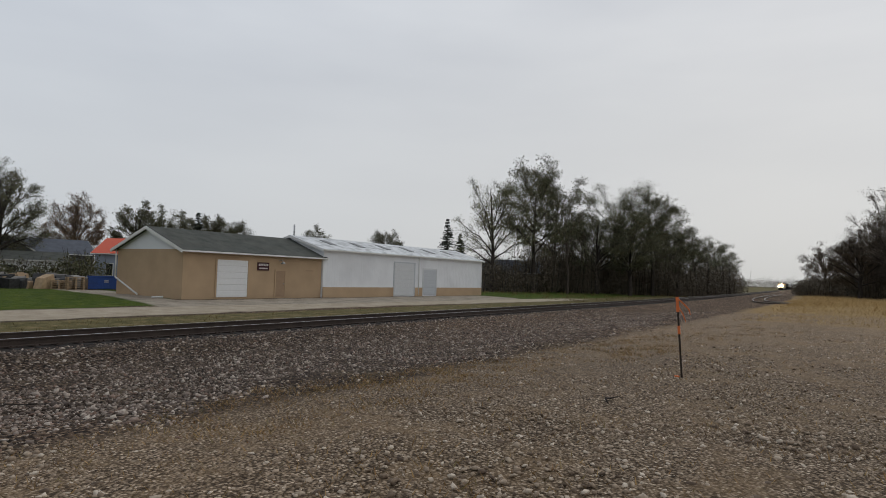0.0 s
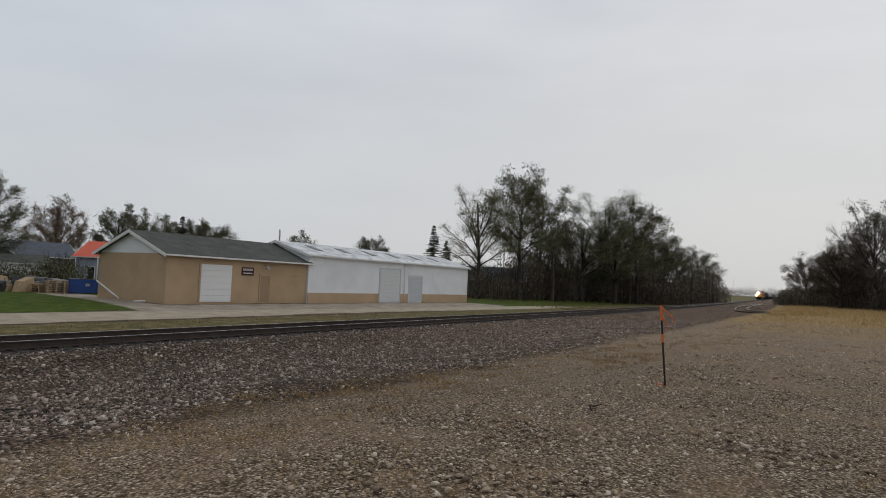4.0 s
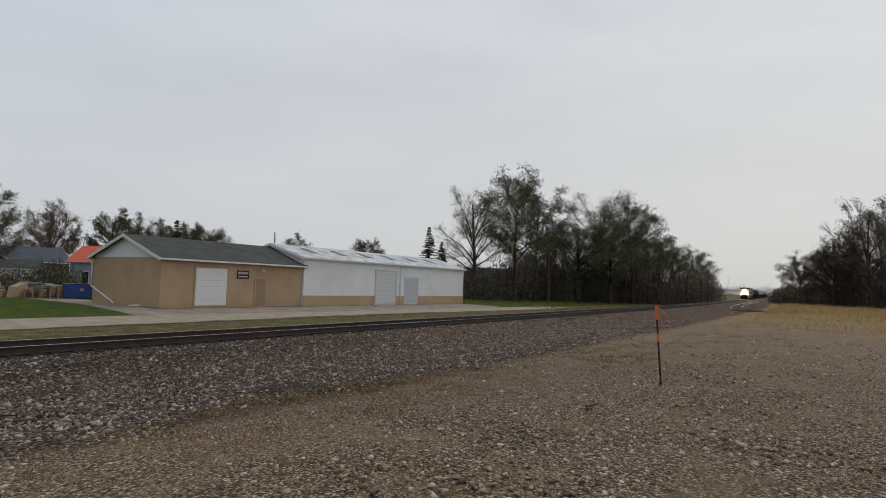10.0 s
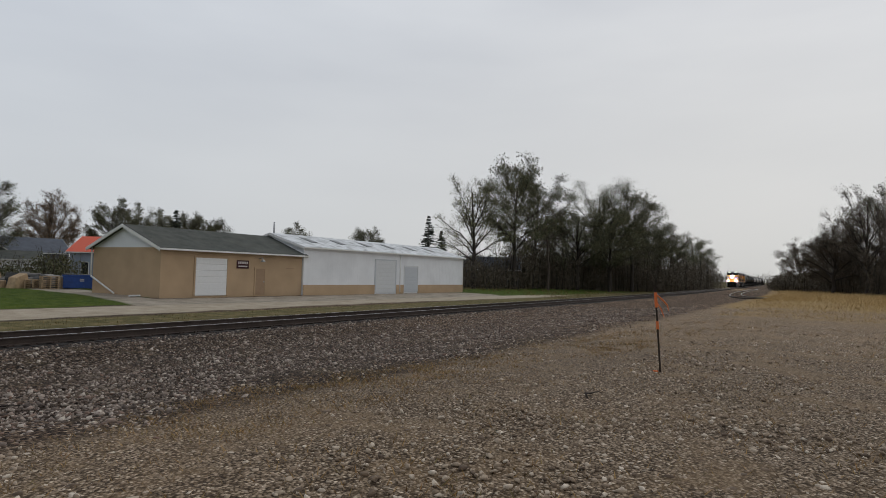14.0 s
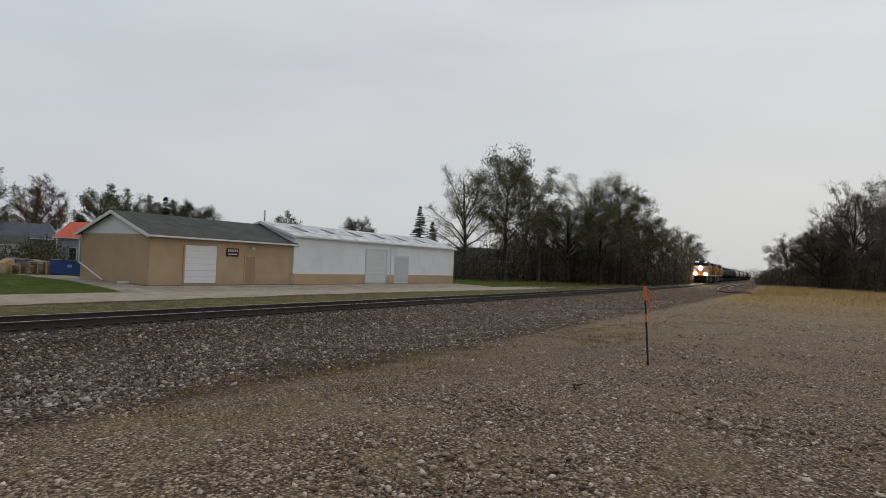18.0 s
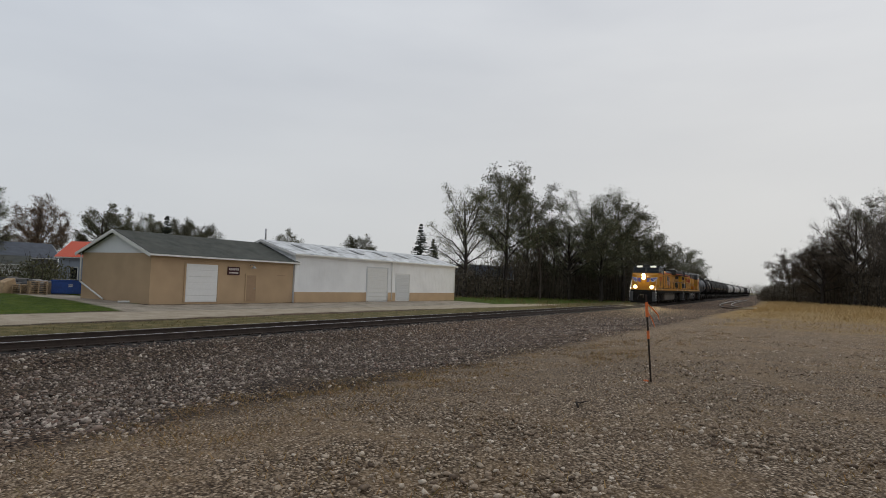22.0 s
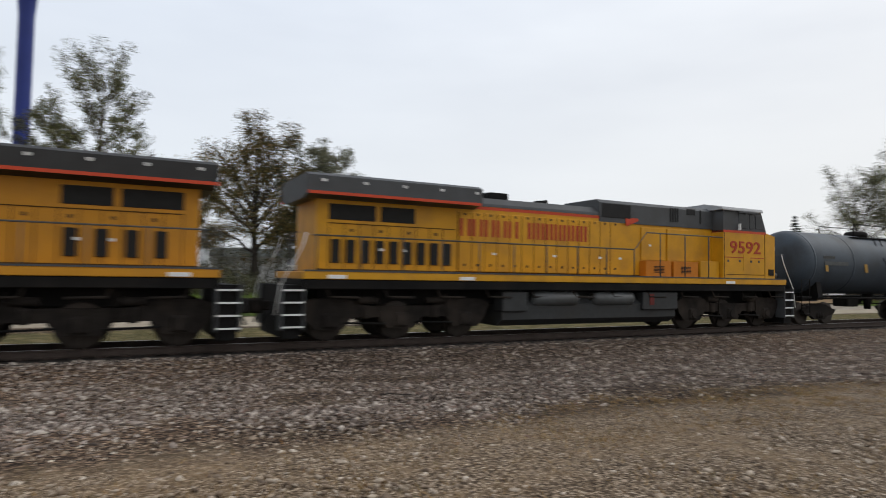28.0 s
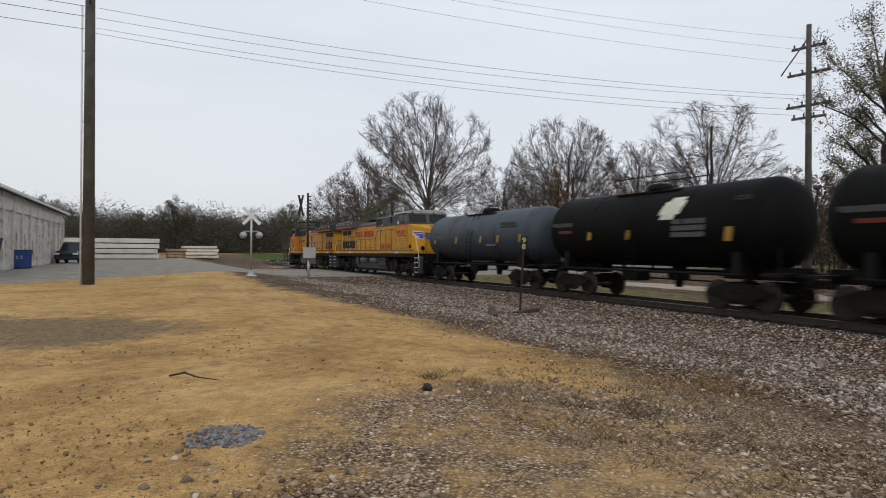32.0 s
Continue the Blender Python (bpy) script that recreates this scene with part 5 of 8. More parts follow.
def gable(parent, s0, s1, q0, q1, z0, eave, rise, wall, roof, gable_mat=None, over=0.35, along="s", thick=0.12):
    """Four walls, two roof slopes and gable triangles; the ridge runs along s or q."""
    w = 0.15
    part("wall", Mesh().box(s0, s1, q0, q0 + w, z0, eave), wall, parent)
    part("wall", Mesh().box(s0, s1, q1 - w, q1, z0, eave), wall, parent)
    part("wall", Mesh().box(s0, s0 + w, q0 + w, q1 - w, z0, eave), wall, parent)
    part("wall", Mesh().box(s1 - w, s1, q0 + w, q1 - w, z0, eave), wall, parent)
    gm = gable_mat or wall
    if along == "s":
        mid = (q0 + q1) / 2
        for a, b in ((s0, s0 + w), (s1 - w, s1)):
            part("gable", Mesh().prism([(q0, eave), (q1, eave), (mid, eave + rise)], "x", a, b), gm, parent)
        k = over * rise / (mid - q0)
        out = []
        for sgn in (-1, 1):
            e = q0 - over if sgn < 0 else q1 + over
            out.append(part("roof", Mesh().prism([(e, eave - k), (mid, eave + rise), (mid, eave + rise + thick), (e, eave - k + thick)], "x", s0 - over, s1 + over), roof, parent))
            part("fascia", Mesh().box(s0 - over - 0.02, s1 + over + 0.02, min(e, e + sgn * 0.05), max(e, e + sgn * 0.05), eave - k - 0.02, eave - k + thick - 0.03), m_trim, parent)
            for a in (s0 - over, s1 + over):
                part("rake_board", Mesh().prism([(e, eave - k - 0.1), (mid, eave + rise - 0.1), (mid, eave + rise + thick * 0.9), (e, eave - k + thick * 0.9)], "x", a - 0.03, a + 0.03), m_trim, parent)
    else:
        mid = (s0 + s1) / 2
        for a, b in ((q0, q0 + w), (q1 - w, q1)):
            part("gable", Mesh().prism([(s0, eave), (s1, eave), (mid, eave + rise)], "y", a, b), gm, parent)
        k = over * rise / (mid - s0)
        out = []
        for sgn in (-1, 1):
            e = s0 - over if sgn < 0 else s1 + over
            out.append(part("roof", Mesh().prism([(e, eave - k), (mid, eave + rise), (mid, eave + rise + thick), (e, eave - k + thick)], "y", q0 - over, q1 + over), roof, parent))
            for a in (q0 - over, q1 + over):
                part("rake_board", Mesh().prism([(e, eave - k - 0.1), (mid, eave + rise - 0.1), (mid, eave + rise + thick * 0.9), (e, eave - k + thick * 0.9)], "y", a - 0.03, a + 0.03), m_trim, parent)
    return out


def overhead_door(parent, s0, s1, q, z0, z1, panels, mat=None, frame_mat=None):
    d = part("overhead_door", Mesh().box(s0, s1, q - 0.02, q + 0.02, z0, z1), mat or m_door, parent, "white panelled overhead door")
    h = (z1 - z0) / panels
    for i in range(panels):
        part("door_panel", Mesh().box(s0 + 0.03, s1 - 0.03, q - 0.05, q - 0.02, z0 + i * h + 0.012, z0 + (i + 1) * h - 0.012, 0.012), mat or m_door, d)
    part("door_frame", Mesh().box(s0 - 0.12, s0, q - 0.05, q + 0.02, z0, z1 + 0.12).box(s1, s1 + 0.12, q - 0.05, q + 0.02, z0, z1 + 0.12).box(s0, s1, q - 0.05, q + 0.02, z1, z1 + 0.12), frame_mat or m_tandoor, d)
    return d


def tan_shop():
    b = thing("tan_workshop", "tan stucco workshop with a dark shingle roof and white gable", "building", TRACK)
    s0, s1, q0, q1, z0 = 25.6, 38.0, 18.4, 26.0, 0.0
    ev = 3.4
    gable(b, s0, s1, q0, q1, z0, ev, 1.42, m_tan, m_shingle, m_whitewall, 0.35)
    overhead_door(b, 28.15, 30.7, q0, 0.3, 2.85, 6, None, m_tan)
    d = part("door", Mesh().box(33.27, 34.15, q0 - 0.035, q0 + 0.01, 0.3, 2.22), m_tandoor, b, "plain tan door")
    part("door_frame", Mesh().box(33.17, 33.27, q0 - 0.05, q0, 0.3, 2.32).box(34.15, 34.25, q0 - 0.05, q0, 0.3, 2.32).box(33.27, 34.15, q0 - 0.05, q0, 2.22, 2.32), m_tan, d)
    part("door_handle", Mesh().lathe([(-0.1, 0.03), (0, 0.035)], "y", (34.02, q0 - 0.03, 1.25), 8), m_galv, d)
    sg = part("sign_board", Mesh().box(31.52, 32.6, q0 - 0.05, q0 - 0.005, 2.2, 2.78, 0.01), m_sign, b, "dark red sign with pale lettering as bars")
    for i in range(6):
        part("lettering", Mesh().box(31.62 + i * 0.152, 31.73 + i * 0.152, q0 - 0.056, q0 - 0.05, 2.53, 2.69), m_signtext, sg)
    part("lettering", Mesh().box(31.66, 32.46, q0 - 0.056, q0 - 0.05, 2.31, 2.40), m_signtext, sg)
    lamp = part("wall_lamp", Mesh().tube([(33.55, q0, 2.95), (33.55, q0 - 0.35, 3.02), (33.55, q0 - 0.45, 2.9)], 0.025, 6), m_galv, b)
    part("lamp_shade", Mesh().lathe([(2.72, 0.2), (2.86, 0.08), (2.9, 0.03)], "z", (33.55, q0 - 0.45, 0), 12), m_galv, lamp)
    part("wall_plate", Mesh().box(36.3, 37.1, q0 - 0.02, q0, 2.25, 2.32), m_tandoor, b)
    part("downspout", Mesh().tube([(s0 - 0.08, q1 + 0.1, ev), (s0 - 0.08, q1 + 0.1, 1.4)], 0.05, 6).tube([(s0 - 0.1, q1, 1.4), (s0 - 0.35, q1 - 3.2, 0.35)], 0.06, 6), m_trim, b)
    return b


def white_shop():
    b = thing("white_warehouse", "long white metal warehouse with a tan base and patchy roof", "building", TRACK)
    s0, s1, q0, q1, z0 = 38.05, 63.6, 18.25, 25.75, 0.0
    ev = 4.04
    gable(b, s0, s1, q0, q1, z0, ev, 1.08, m_whitewall, m_tinroof, m_whitewall, 0.25)
    for a, c in ((38.05, 47.25), (50.65, 51.9), (54.4, 63.6)):
        part("base_wall", Mesh().box(a, c, q0 - 0.06, q0 + 0.0, 0.0, 1.02), m_tan, b, "tan rendered base")
    part("base_wall", Mesh().box(s1, s1 + 0.06, q0, q1, 0.0, 1.02), m_tan, b)
    for i in range(85):
        x = s0 + 0.15 + i * 0.3
        if not (47.1 < x < 50.8 or 51.7 < x < 54.6):
            part("siding_rib", Mesh().box(x, x + 0.02, q0 - 0.004, q0, 1.03, ev - 0.05), m_whitewall, b)
    overhead_door(b, 47.37, 50.5, q0, 0.25, 3.3, 8, m_dulldoor, m_greydoor)
    overhead_door(b, 52.05, 54.3, q0, 0.3, 2.8, 7, m_greydoor, m_dulldoor)
    part("downspout", Mesh().tube([(51.2, q0 - 0.08, ev), (51.2, q0 - 0.08, 0.3)], 0.05, 6), m_trim, b)
    part("corner_trim", Mesh().box(s1 - 0.1, s1 + 0.03, q0 - 0.04, q0 + 0.1, 0.9, ev), m_trim, b)
    slope = 1.08 / 3.75
    for i in range(6):
        x = 40.2 + i * 3.75
        for j in range(1):
            y0, y1 = q0 + 1.3, q0 + 2.7
            z = lambda y: ev + (y - q0) * slope + 0.135
            part("skylight", Mesh().prism([(y0, z(y0)), (y1, z(y1)), (y1, z(y1) + 0.03), (y0, z(y0) + 0.03)], "x", x, x + 0.75), m_skylight, b, "dark roof panel")
    part("flue", Mesh().tube([(38.3, 22.0, 4.9), (38.3, 22.0, 6.15)], 0.07, 8), m_galv, b)
    return b


tan_shop()
white_shop()


def simple_house(name, label, az, d, width, depth, z0, eave, rise, wall, roof, along="s", windows=(), doors=(), turn=0.0, category="house"):
    """A gabled house that faces the bearing az at d metres: x to its right, y away."""
    p = polar(az, d)
    b = thing(name, label, category, pose(p.x, p.y, 0, 0, 0, az + turn))
    s0, s1, q0 = -width / 2, width / 2, 0.0
    gable(b, s0, s1, q0, q0 + depth, z0 - 0.4, eave, rise, wall, roof, None, 0.35, along)
    for s, w, z, h in windows:
        f = part("window", Mesh().box(s, s + w, q0 - 0.05, q0 - 0.005, z, z + h), m_trim, b)
        part("pane", Mesh().box(s + 0.07, s + w - 0.07, q0 - 0.06, q0 - 0.05, z + 0.07, z + h - 0.07), m_window, f)
        part("sill", Mesh().box(s - 0.05, s + w + 0.05, q0 - 0.1, q0 - 0.005, z - 0.06, z), m_trim, f)
    for s, w, z, h in doors:
        part("door", Mesh().box(s, s + w, q0 - 0.04, q0 - 0.005, z, z + h), m_lightblue, b, "pale blue door")
    return b


# ---- trees ----
m_bark = material("grey_brown_bark", (0.085, 0.068, 0.055), 0.95, 0, 0.25, 3, 20, 0.5, 15)
m_bark_dark = material("dark_bark", (0.045, 0.037, 0.031), 0.95, 0, 0.25, 3, 20)
m_twig = material("bare_twigs", (0.10, 0.082, 0.07), 0.95, 0, 0.2)
m_leaf_dark = island("dark_olive_leaves", [(0.045, 0.052, 0.023), (0.075, 0.082, 0.036), (0.105, 0.104, 0.05), (0.14, 0.122, 0.066)])
m_leaf_olive = island("olive_leaves", [(0.05, 0.062, 0.02), (0.09, 0.10, 0.032), (0.14, 0.14, 0.05), (0.18, 0.16, 0.07)])
m_leaf_rust = island("rust_leaves", [(0.06, 0.068, 0.024), (0.11, 0.105, 0.034), (0.18, 0.12, 0.035), (0.26, 0.155, 0.045)])
m_leaf_brown = island("brown_leaves", [(0.10, 0.064, 0.038), (0.17, 0.105, 0.06), (0.25, 0.155, 0.085)])
m_needle = island("spruce_needles", [(0.012, 0.02, 0.012), (0.022, 0.034, 0.02), (0.035, 0.048, 0.03)])
m_brush = island("brush_leaves", [(0.082, 0.069, 0.049), (0.10, 0.083, 0.058), (0.12, 0.097, 0.067), (0.145, 0.114, 0.077)])
m_leaf_bare = island("withered_leaves", [(0.07, 0.058, 0.042), (0.10, 0.08, 0.058), (0.135, 0.105, 0.075)])


def tree_mesh(rng, height, radius, leaf=None, leaf_size=0.3, leaf_count=3, trunk=0.3, limbs=14, low=0.25, kids=(9, 6, 4), lumps=0.16, fork=0.4, twig=0.02):
    """A tapered trunk that forks into limbs which fill an uneven rounded crown, with branches, twigs and leaves."""
    wood, leaves = Mesh(), Mesh()
    fine = wood if leaf is not None else Mesh()
    z0 = height * low
    c = Vector((0, 0, (z0 + height) / 2))
    hz = (height - z0) / 2
    p1, p2, p3 = (rng.uniform(0, 6.28) for _ in range(3))

    def lump(d):
        a = math.atan2(d.y, d.x)
        return 1 + lumps * math.sin(2 * a + p1 + 3 * d.z) + lumps * 0.7 * math.sin(5 * a + p2) * math.cos(4 * d.z + p3)

    def hold(p):
        u = Vector(((p.x - c.x) / radius, (p.y - c.y) / radius, (p.z - c.z) / hz))
        k = u.length / lump(u.normalized())
        return c + (p - c) * (rng.uniform(0.9, 1.03) / k) if k > 1 else p

    def noise(s):
        return Vector((rng.gauss(0, s), rng.gauss(0, s), rng.gauss(0, s)))

    def sub(pts, rad, t):
        k = t * (len(pts) - 1)
        i = min(int(k), len(pts) - 2)
        return pts[i].lerp(pts[i + 1], k - i), (pts[i + 1] - pts[i]).normalized(), rad[i] + (rad[i + 1] - rad[i]) * (k - i)

    def bend(a, m, b, n, r, s):
        pts = [a.lerp(m, t).lerp(m.lerp(b, t), t) + (noise(s) if 0 < t < 1 else Vector()) for t in (i / n for i in range(n + 1))]
        return pts, [r * (1 - 0.78 * i / n) for i in range(n + 1)]

    def one_leaf(q):
        u = noise(1).normalized()
        w = u.orthogonal().normalized()
        s = leaf_size * rng.uniform(0.5, 1.1)
        leaves.add([tuple(q - u * s * 0.6), tuple(q + w * s * 0.35), tuple(q + u * s * 0.6), tuple(q - w * s * 0.35)], [(0, 1, 2, 3)])

    def put_leaves(p):
        one_leaf(p + noise(leaf_size * 0.8))

    def clump(p, r, k):
        """A flattened, ragged cloud of leaves."""
        for _ in range(k):
            d = noise(1).normalized() * r * rng.random() ** 0.45
            one_leaf(p + Vector((d.x, d.y, d.z * 0.6)))

    top = Vector((rng.gauss(0, 0.04) * height, rng.gauss(0, 0.04) * height, height * 0.84))
    tp, tr = bend(Vector((0, 0, 0)), Vector((rng.gauss(0, 0.02) * height, 0, height * 0.4)), top, 7, trunk, trunk * 0.25)
    wood.tube(tp, tr, 8, 0, False)
    for i in range(limbs):
        f = (i + 0.5) / limbs
        el = math.asin(max(-0.55, min(0.98, -0.5 + 1.5 * f)))
        a = i * 2.4 + rng.uniform(-0.4, 0.4)
        d = Vector((math.cos(a) * math.cos(el), math.sin(a) * math.cos(el), math.sin(el)))
        e = c + Vector((d.x * radius, d.y * radius, d.z * hz)) * lump(d) * rng.uniform(0.78, 0.98)
        t = 0.12 + (0.85 * low + fork * f * (1 - low)) * rng.uniform(0.85, 1.1)
        p, _, r = sub(tp, tr, min(t / 0.84, 0.9))
        length = (e - p).length
        m = p.lerp(e, 0.45) + Vector((0, 0, length * 0.09)) + noise(length * 0.035)
        lp, lr = bend(p, m, e, 6, max(r * (0.5 if leaf is not None else 0.32), 0.04), length * 0.014)
        wood.tube(lp, lr, 5, 0, False)
        for j in range(kids[0]):
            p2_, d2, r2 = sub(lp, lr, 0.22 + 0.78 * (j + rng.random()) / kids[0])
            out = (p2_ - c + Vector((0, 0, hz * 0.3))).normalized()
            v = (d2 * 0.8 + out * 0.55 + noise(0.5)).normalized()
            b = hold(p2_ + v * radius * rng.uniform(0.28, 0.52))
            bl = (b - p2_).length + 0.05
            bp, br = bend(p2_, p2_.lerp(b, 0.5) + noise(bl * 0.06), b, 4, max(r2 * 0.4, 0.02), bl * 0.015)
            fine.tube(bp, br, 3, 0, False)
            if leaf is not None:
                clump(b, radius * rng.uniform(0.14, 0.26), leaf_count * 9)
                clump(bp[2], radius * rng.uniform(0.1, 0.18), leaf_count * 4)
            for k in range(kids[1]):
                p3_, d3, r3 = sub(bp, br, 0.15 + 0.85 * (k + rng.random()) / kids[1])
                v = (d3 + noise(0.5) + Vector((0, 0, 0.06))).normalized()
                q = hold(p3_ + v * radius * rng.uniform(0.10, 0.20))
                cp, cr = bend(p3_, p3_.lerp(q, 0.5) + noise(0.05), q, 2, max(r3 * 0.6, twig), 0.02)
                fine.tube(cp, cr, 3, 0, False)
                if leaf is not None:
                    put_leaves(q)
                for m_ in range(kids[2]):
                    s4, d4, r4 = sub(cp, cr, 0.1 + 0.9 * (m_ + rng.random()) / kids[2])
                    v = (d4 + noise(0.5) + Vector((0, 0, 0.12))).normalized()
                    g = s4 + v * radius * rng.uniform(0.045, 0.10)
                    o = v.orthogonal().normalized() * twig
                    fine.add([tuple(s4 - o), tuple(s4 + o), tuple(g)], [(0, 1, 2)])
                    if leaf is not None and m_ % 2 == 0:
                        put_leaves(g)
    return wood, leaves if leaf is not None else fine


def tree(name, label, place, seed, height, spread, mats, **kw):
    rng = random.Random(seed)
    wood, leaves = tree_mesh(rng, height, spread, leaf=mats[1], **kw)
    t = thing(name, label, "tree", Matrix.Translation(place) @ pose(0, 0, 0, 0, 0, rng.uniform(0, 360)))
    part("trunk", wood, mats[0], t)
    part("crown", leaves, mats[1] or m_twig, t, "" if mats[1] else "crown of fine bare twigs")
    return t


def ground_at(az, d):
    p = polar(az, d)
    p.z = gz(p.x, p.y) - 0.05
    return p


def spruce(place, height, seed):
    rng = random.Random(seed)
    t = thing("spruce", "dark green spruce with drooping tiered branches", "tree", Matrix.Translation(place))
    part("trunk", Mesh().tube([(0, 0, 0), (0, 0, height * 0.98)], [0.22, 0.02], 7), m_bark_dark, t)
    leaves = Mesh()
    z = height * 0.1
    while z < height * 0.99:
        r = ((height - z) * 0.34 + 0.12) * rng.uniform(0.8, 1.12)
        for k in range(5):
            a = rng.uniform(0, 6.28)
            reach = r * rng.uniform(0.75, 1.12)
            d = Vector((math.cos(a), math.sin(a), 0))
            w = Vector((-d.y, d.x, 0))
            tilt = rng.uniform(0.3, 1.6)
            for i in range(14):
                f = (i + 0.6) / 14
                c = Vector((0, 0, z)) + d * reach * f + Vector((0, 0, reach * (-0.4 * f + 0.3 * f * f) * tilt))
                for side in (-1, 1):
                    s = (0.2 + 0.16 * reach * (1 - f)) * rng.uniform(0.7, 1.2)
                    u = (d * 0.7 + w * side * rng.uniform(0.5, 1.0) + Vector((0, 0, rng.uniform(-0.5, 0.12)))).normalized()
                    n = (u.cross(Vector((0, 0, 1))).normalized() + Vector((0, 0, rng.uniform(-1, 1)))) * 0.09
                    leaves.add([tuple(c - n), tuple(c + u * s * 0.6 + n * 0.8 - Vector((0, 0, 0.06))), tuple(c + u * s), tuple(c + u * s * 0.5 - n)], [(0, 1, 2, 3)])
        z += height * rng.uniform(0.008, 0.026)
    part("crown", leaves, m_needle, t)
    return t


def thicket(name, label, spots, mat, size, seed, count, wood=True):
    """A dense low growth of brush: stems and many small leaves."""
    rs, rng = np.random.RandomState(seed), random.Random(seed)
    verts, stems = [], Mesh()
    for (x, y, r, h) in spots:
        z0 = gz(x, y)
        a, d, u = rs.uniform(0, 2 * math.pi, count), r * np.sqrt(rs.uniform(0, 1, count)), rs.uniform(0, 1, count)
        bumps = 1 + 0.16 * np.sin(3 * a + x) + 0.12 * np.sin(7 * a + y) * (d / r)
        top = h * (1 - 0.35 * (d / r) ** 2) * bumps * rs.uniform(0.82, 1.06, count)
        c = np.stack([x + np.cos(a) * d, y + np.sin(a) * d, z0 + top * u ** 0.8], -1)
        v = rs.normal(0, 0.8, (count, 3)) + (0, 0, 0.8)
        v /= np.linalg.norm(v, axis=1)[:, None]
        w = np.cross(v, rs.normal(0, 1, (count, 3)))
        w /= np.linalg.norm(w, axis=1)[:, None]
        s = (size * rs.uniform(0.5, 1.2, count))[:, None]
        verts.append(np.stack([c - v * s, c + w * s * 0.5, c + v * s, c - w * s * 0.5], 1).reshape(-1, 3))
        for _ in range(max(5, int(r * 4)) if wood else 0):
            b, e = rng.uniform(0, 2 * math.pi), r * math.sqrt(rng.random())
            p = Vector((x + math.cos(b) * e, y + math.sin(b) * e, z0))
            stems.tube([p, p + Vector((rng.uniform(-0.4, 0.4), rng.uniform(-0.4, 0.4), h * 0.5)), p + Vector((rng.uniform(-1, 1), rng.uniform(-1, 1), h * rng.uniform(0.9, 1.25)))], [0.06, 0.04, 0.01], 3, 1, caps=False)
    lv = np.concatenate(verts)
    me = bpy.data.meshes.new(name)
    nl = len(lv)
    faces = np.arange(nl).reshape(-1, 4).tolist() + [tuple(i + nl for i in f) for f in stems.f]
    me.from_pydata(lv.tolist() + [tuple(q) for q in stems.v], [], faces)
    me.materials.append(mat)
    me.materials.append(m_bark_dark)
    me.polygons.foreach_set("material_index", [0] * (nl // 4) + [1] * len(stems.f))
    me.update()
    return tagged(new(name, me), label, "brush", kind="stuff")

# woods beyond the white warehouse
LEAFY = dict(leaf_size=0.21, leaf_count=10, trunk=0.34, limbs=17, kids=(8, 5, 3), low=0.22, lumps=0.2)
_wood_tree = tree("tree", "tall tree with dark olive leaves and open limbs", ground_at(-7.9, 92), 1, 19.2, 6.4, (m_bark_dark, m_leaf_dark), **{**LEAFY, "lumps": 0.2})
_thin = tree("tree", "tall thinly leaved tree with grey limbs", ground_at(-4.2, 88), 2, 16.4, 5.2, (m_bark_dark, m_leaf_olive), **{**LEAFY, "leaf_count": 5, "leaf_size": 0.15, "low": 0.12})
tree("tree", "slender bare tree in the woods", ground_at(-11.0, 96), 3, 14.6, 2.6, (m_bark, None), trunk=0.2, limbs=12, kids=(7, 5, 4), low=0.3)
_olive = tree("tree", "broad dark olive tree at the edge of the woods", ground_at(-13.6, 104), 4, 13.6, 5.6, (m_bark_dark, m_leaf_dark), **{**LEAFY, "low": 0.12, "leaf_size": 0.17})
_tall = tree("tree", "tall dark olive tree with open limbs", ground_at(-18.3, 112), 5, 18.0, 6.6, (m_bark_dark, m_leaf_dark), **{**LEAFY, "lumps": 0.16})
_half = tree("tree", "half-bare tree with withered brown leaves", ground_at(-40.6, 118), 41, 16.0, 5.4, (m_bark_dark, m_leaf_bare), **{**LEAFY, "leaf_count": 6, "low": 0.1, "leaf_size": 0.16, "lumps": 0.2})
_low = tree("tree", "low spreading brown tree in the scrub", ground_at(-34.0, 128), 42, 11.0, 4.8, (m_bark_dark, m_leaf_bare), **{**LEAFY, "low": 0.06, "leaf_size": 0.15})
for _a, _d, _r, _src in ((-9.6, 104, 210, _wood_tree), (-12.2, 112, 120, _olive), (-15.8, 110, 40, _wood_tree), (-16.4, 104, 300, _olive), (-20.4, 116, 200, _olive), (-21.6, 124, 20, _olive), (-19.6, 122, 95, _olive), (-23.2, 168, 60, _olive), (-23.9, 230, 30, _olive),
                         (-34.4, 138, 10, _half), (-35.6, 112, 80, _half), (-37.6, 120, 150, _half), (-32.8, 136, 220, _low), (-31.2, 170, 100, _low), (-36.6, 130, 200, _tall), (-39.5, 104, 45, _half), (-42, 100, 90, _half), (-33.4, 118, 190, _low), (-38.6, 112, 300, _low)):
    while -27 < _a < -19 and sq(*ground_at(_a, _d).xy)[1] < 11.5:
        _d += 4
    copy_thing(_src, Matrix.Translation(ground_at(_a, _d)) @ pose(0, 0, 0, 0, 0, _r))
spruce(ground_at(0.0, 118), 13.0, 11)
spruce(ground_at(-1.2, 122), 10.6, 12)
_spots = []
_rng = random.Random(5)
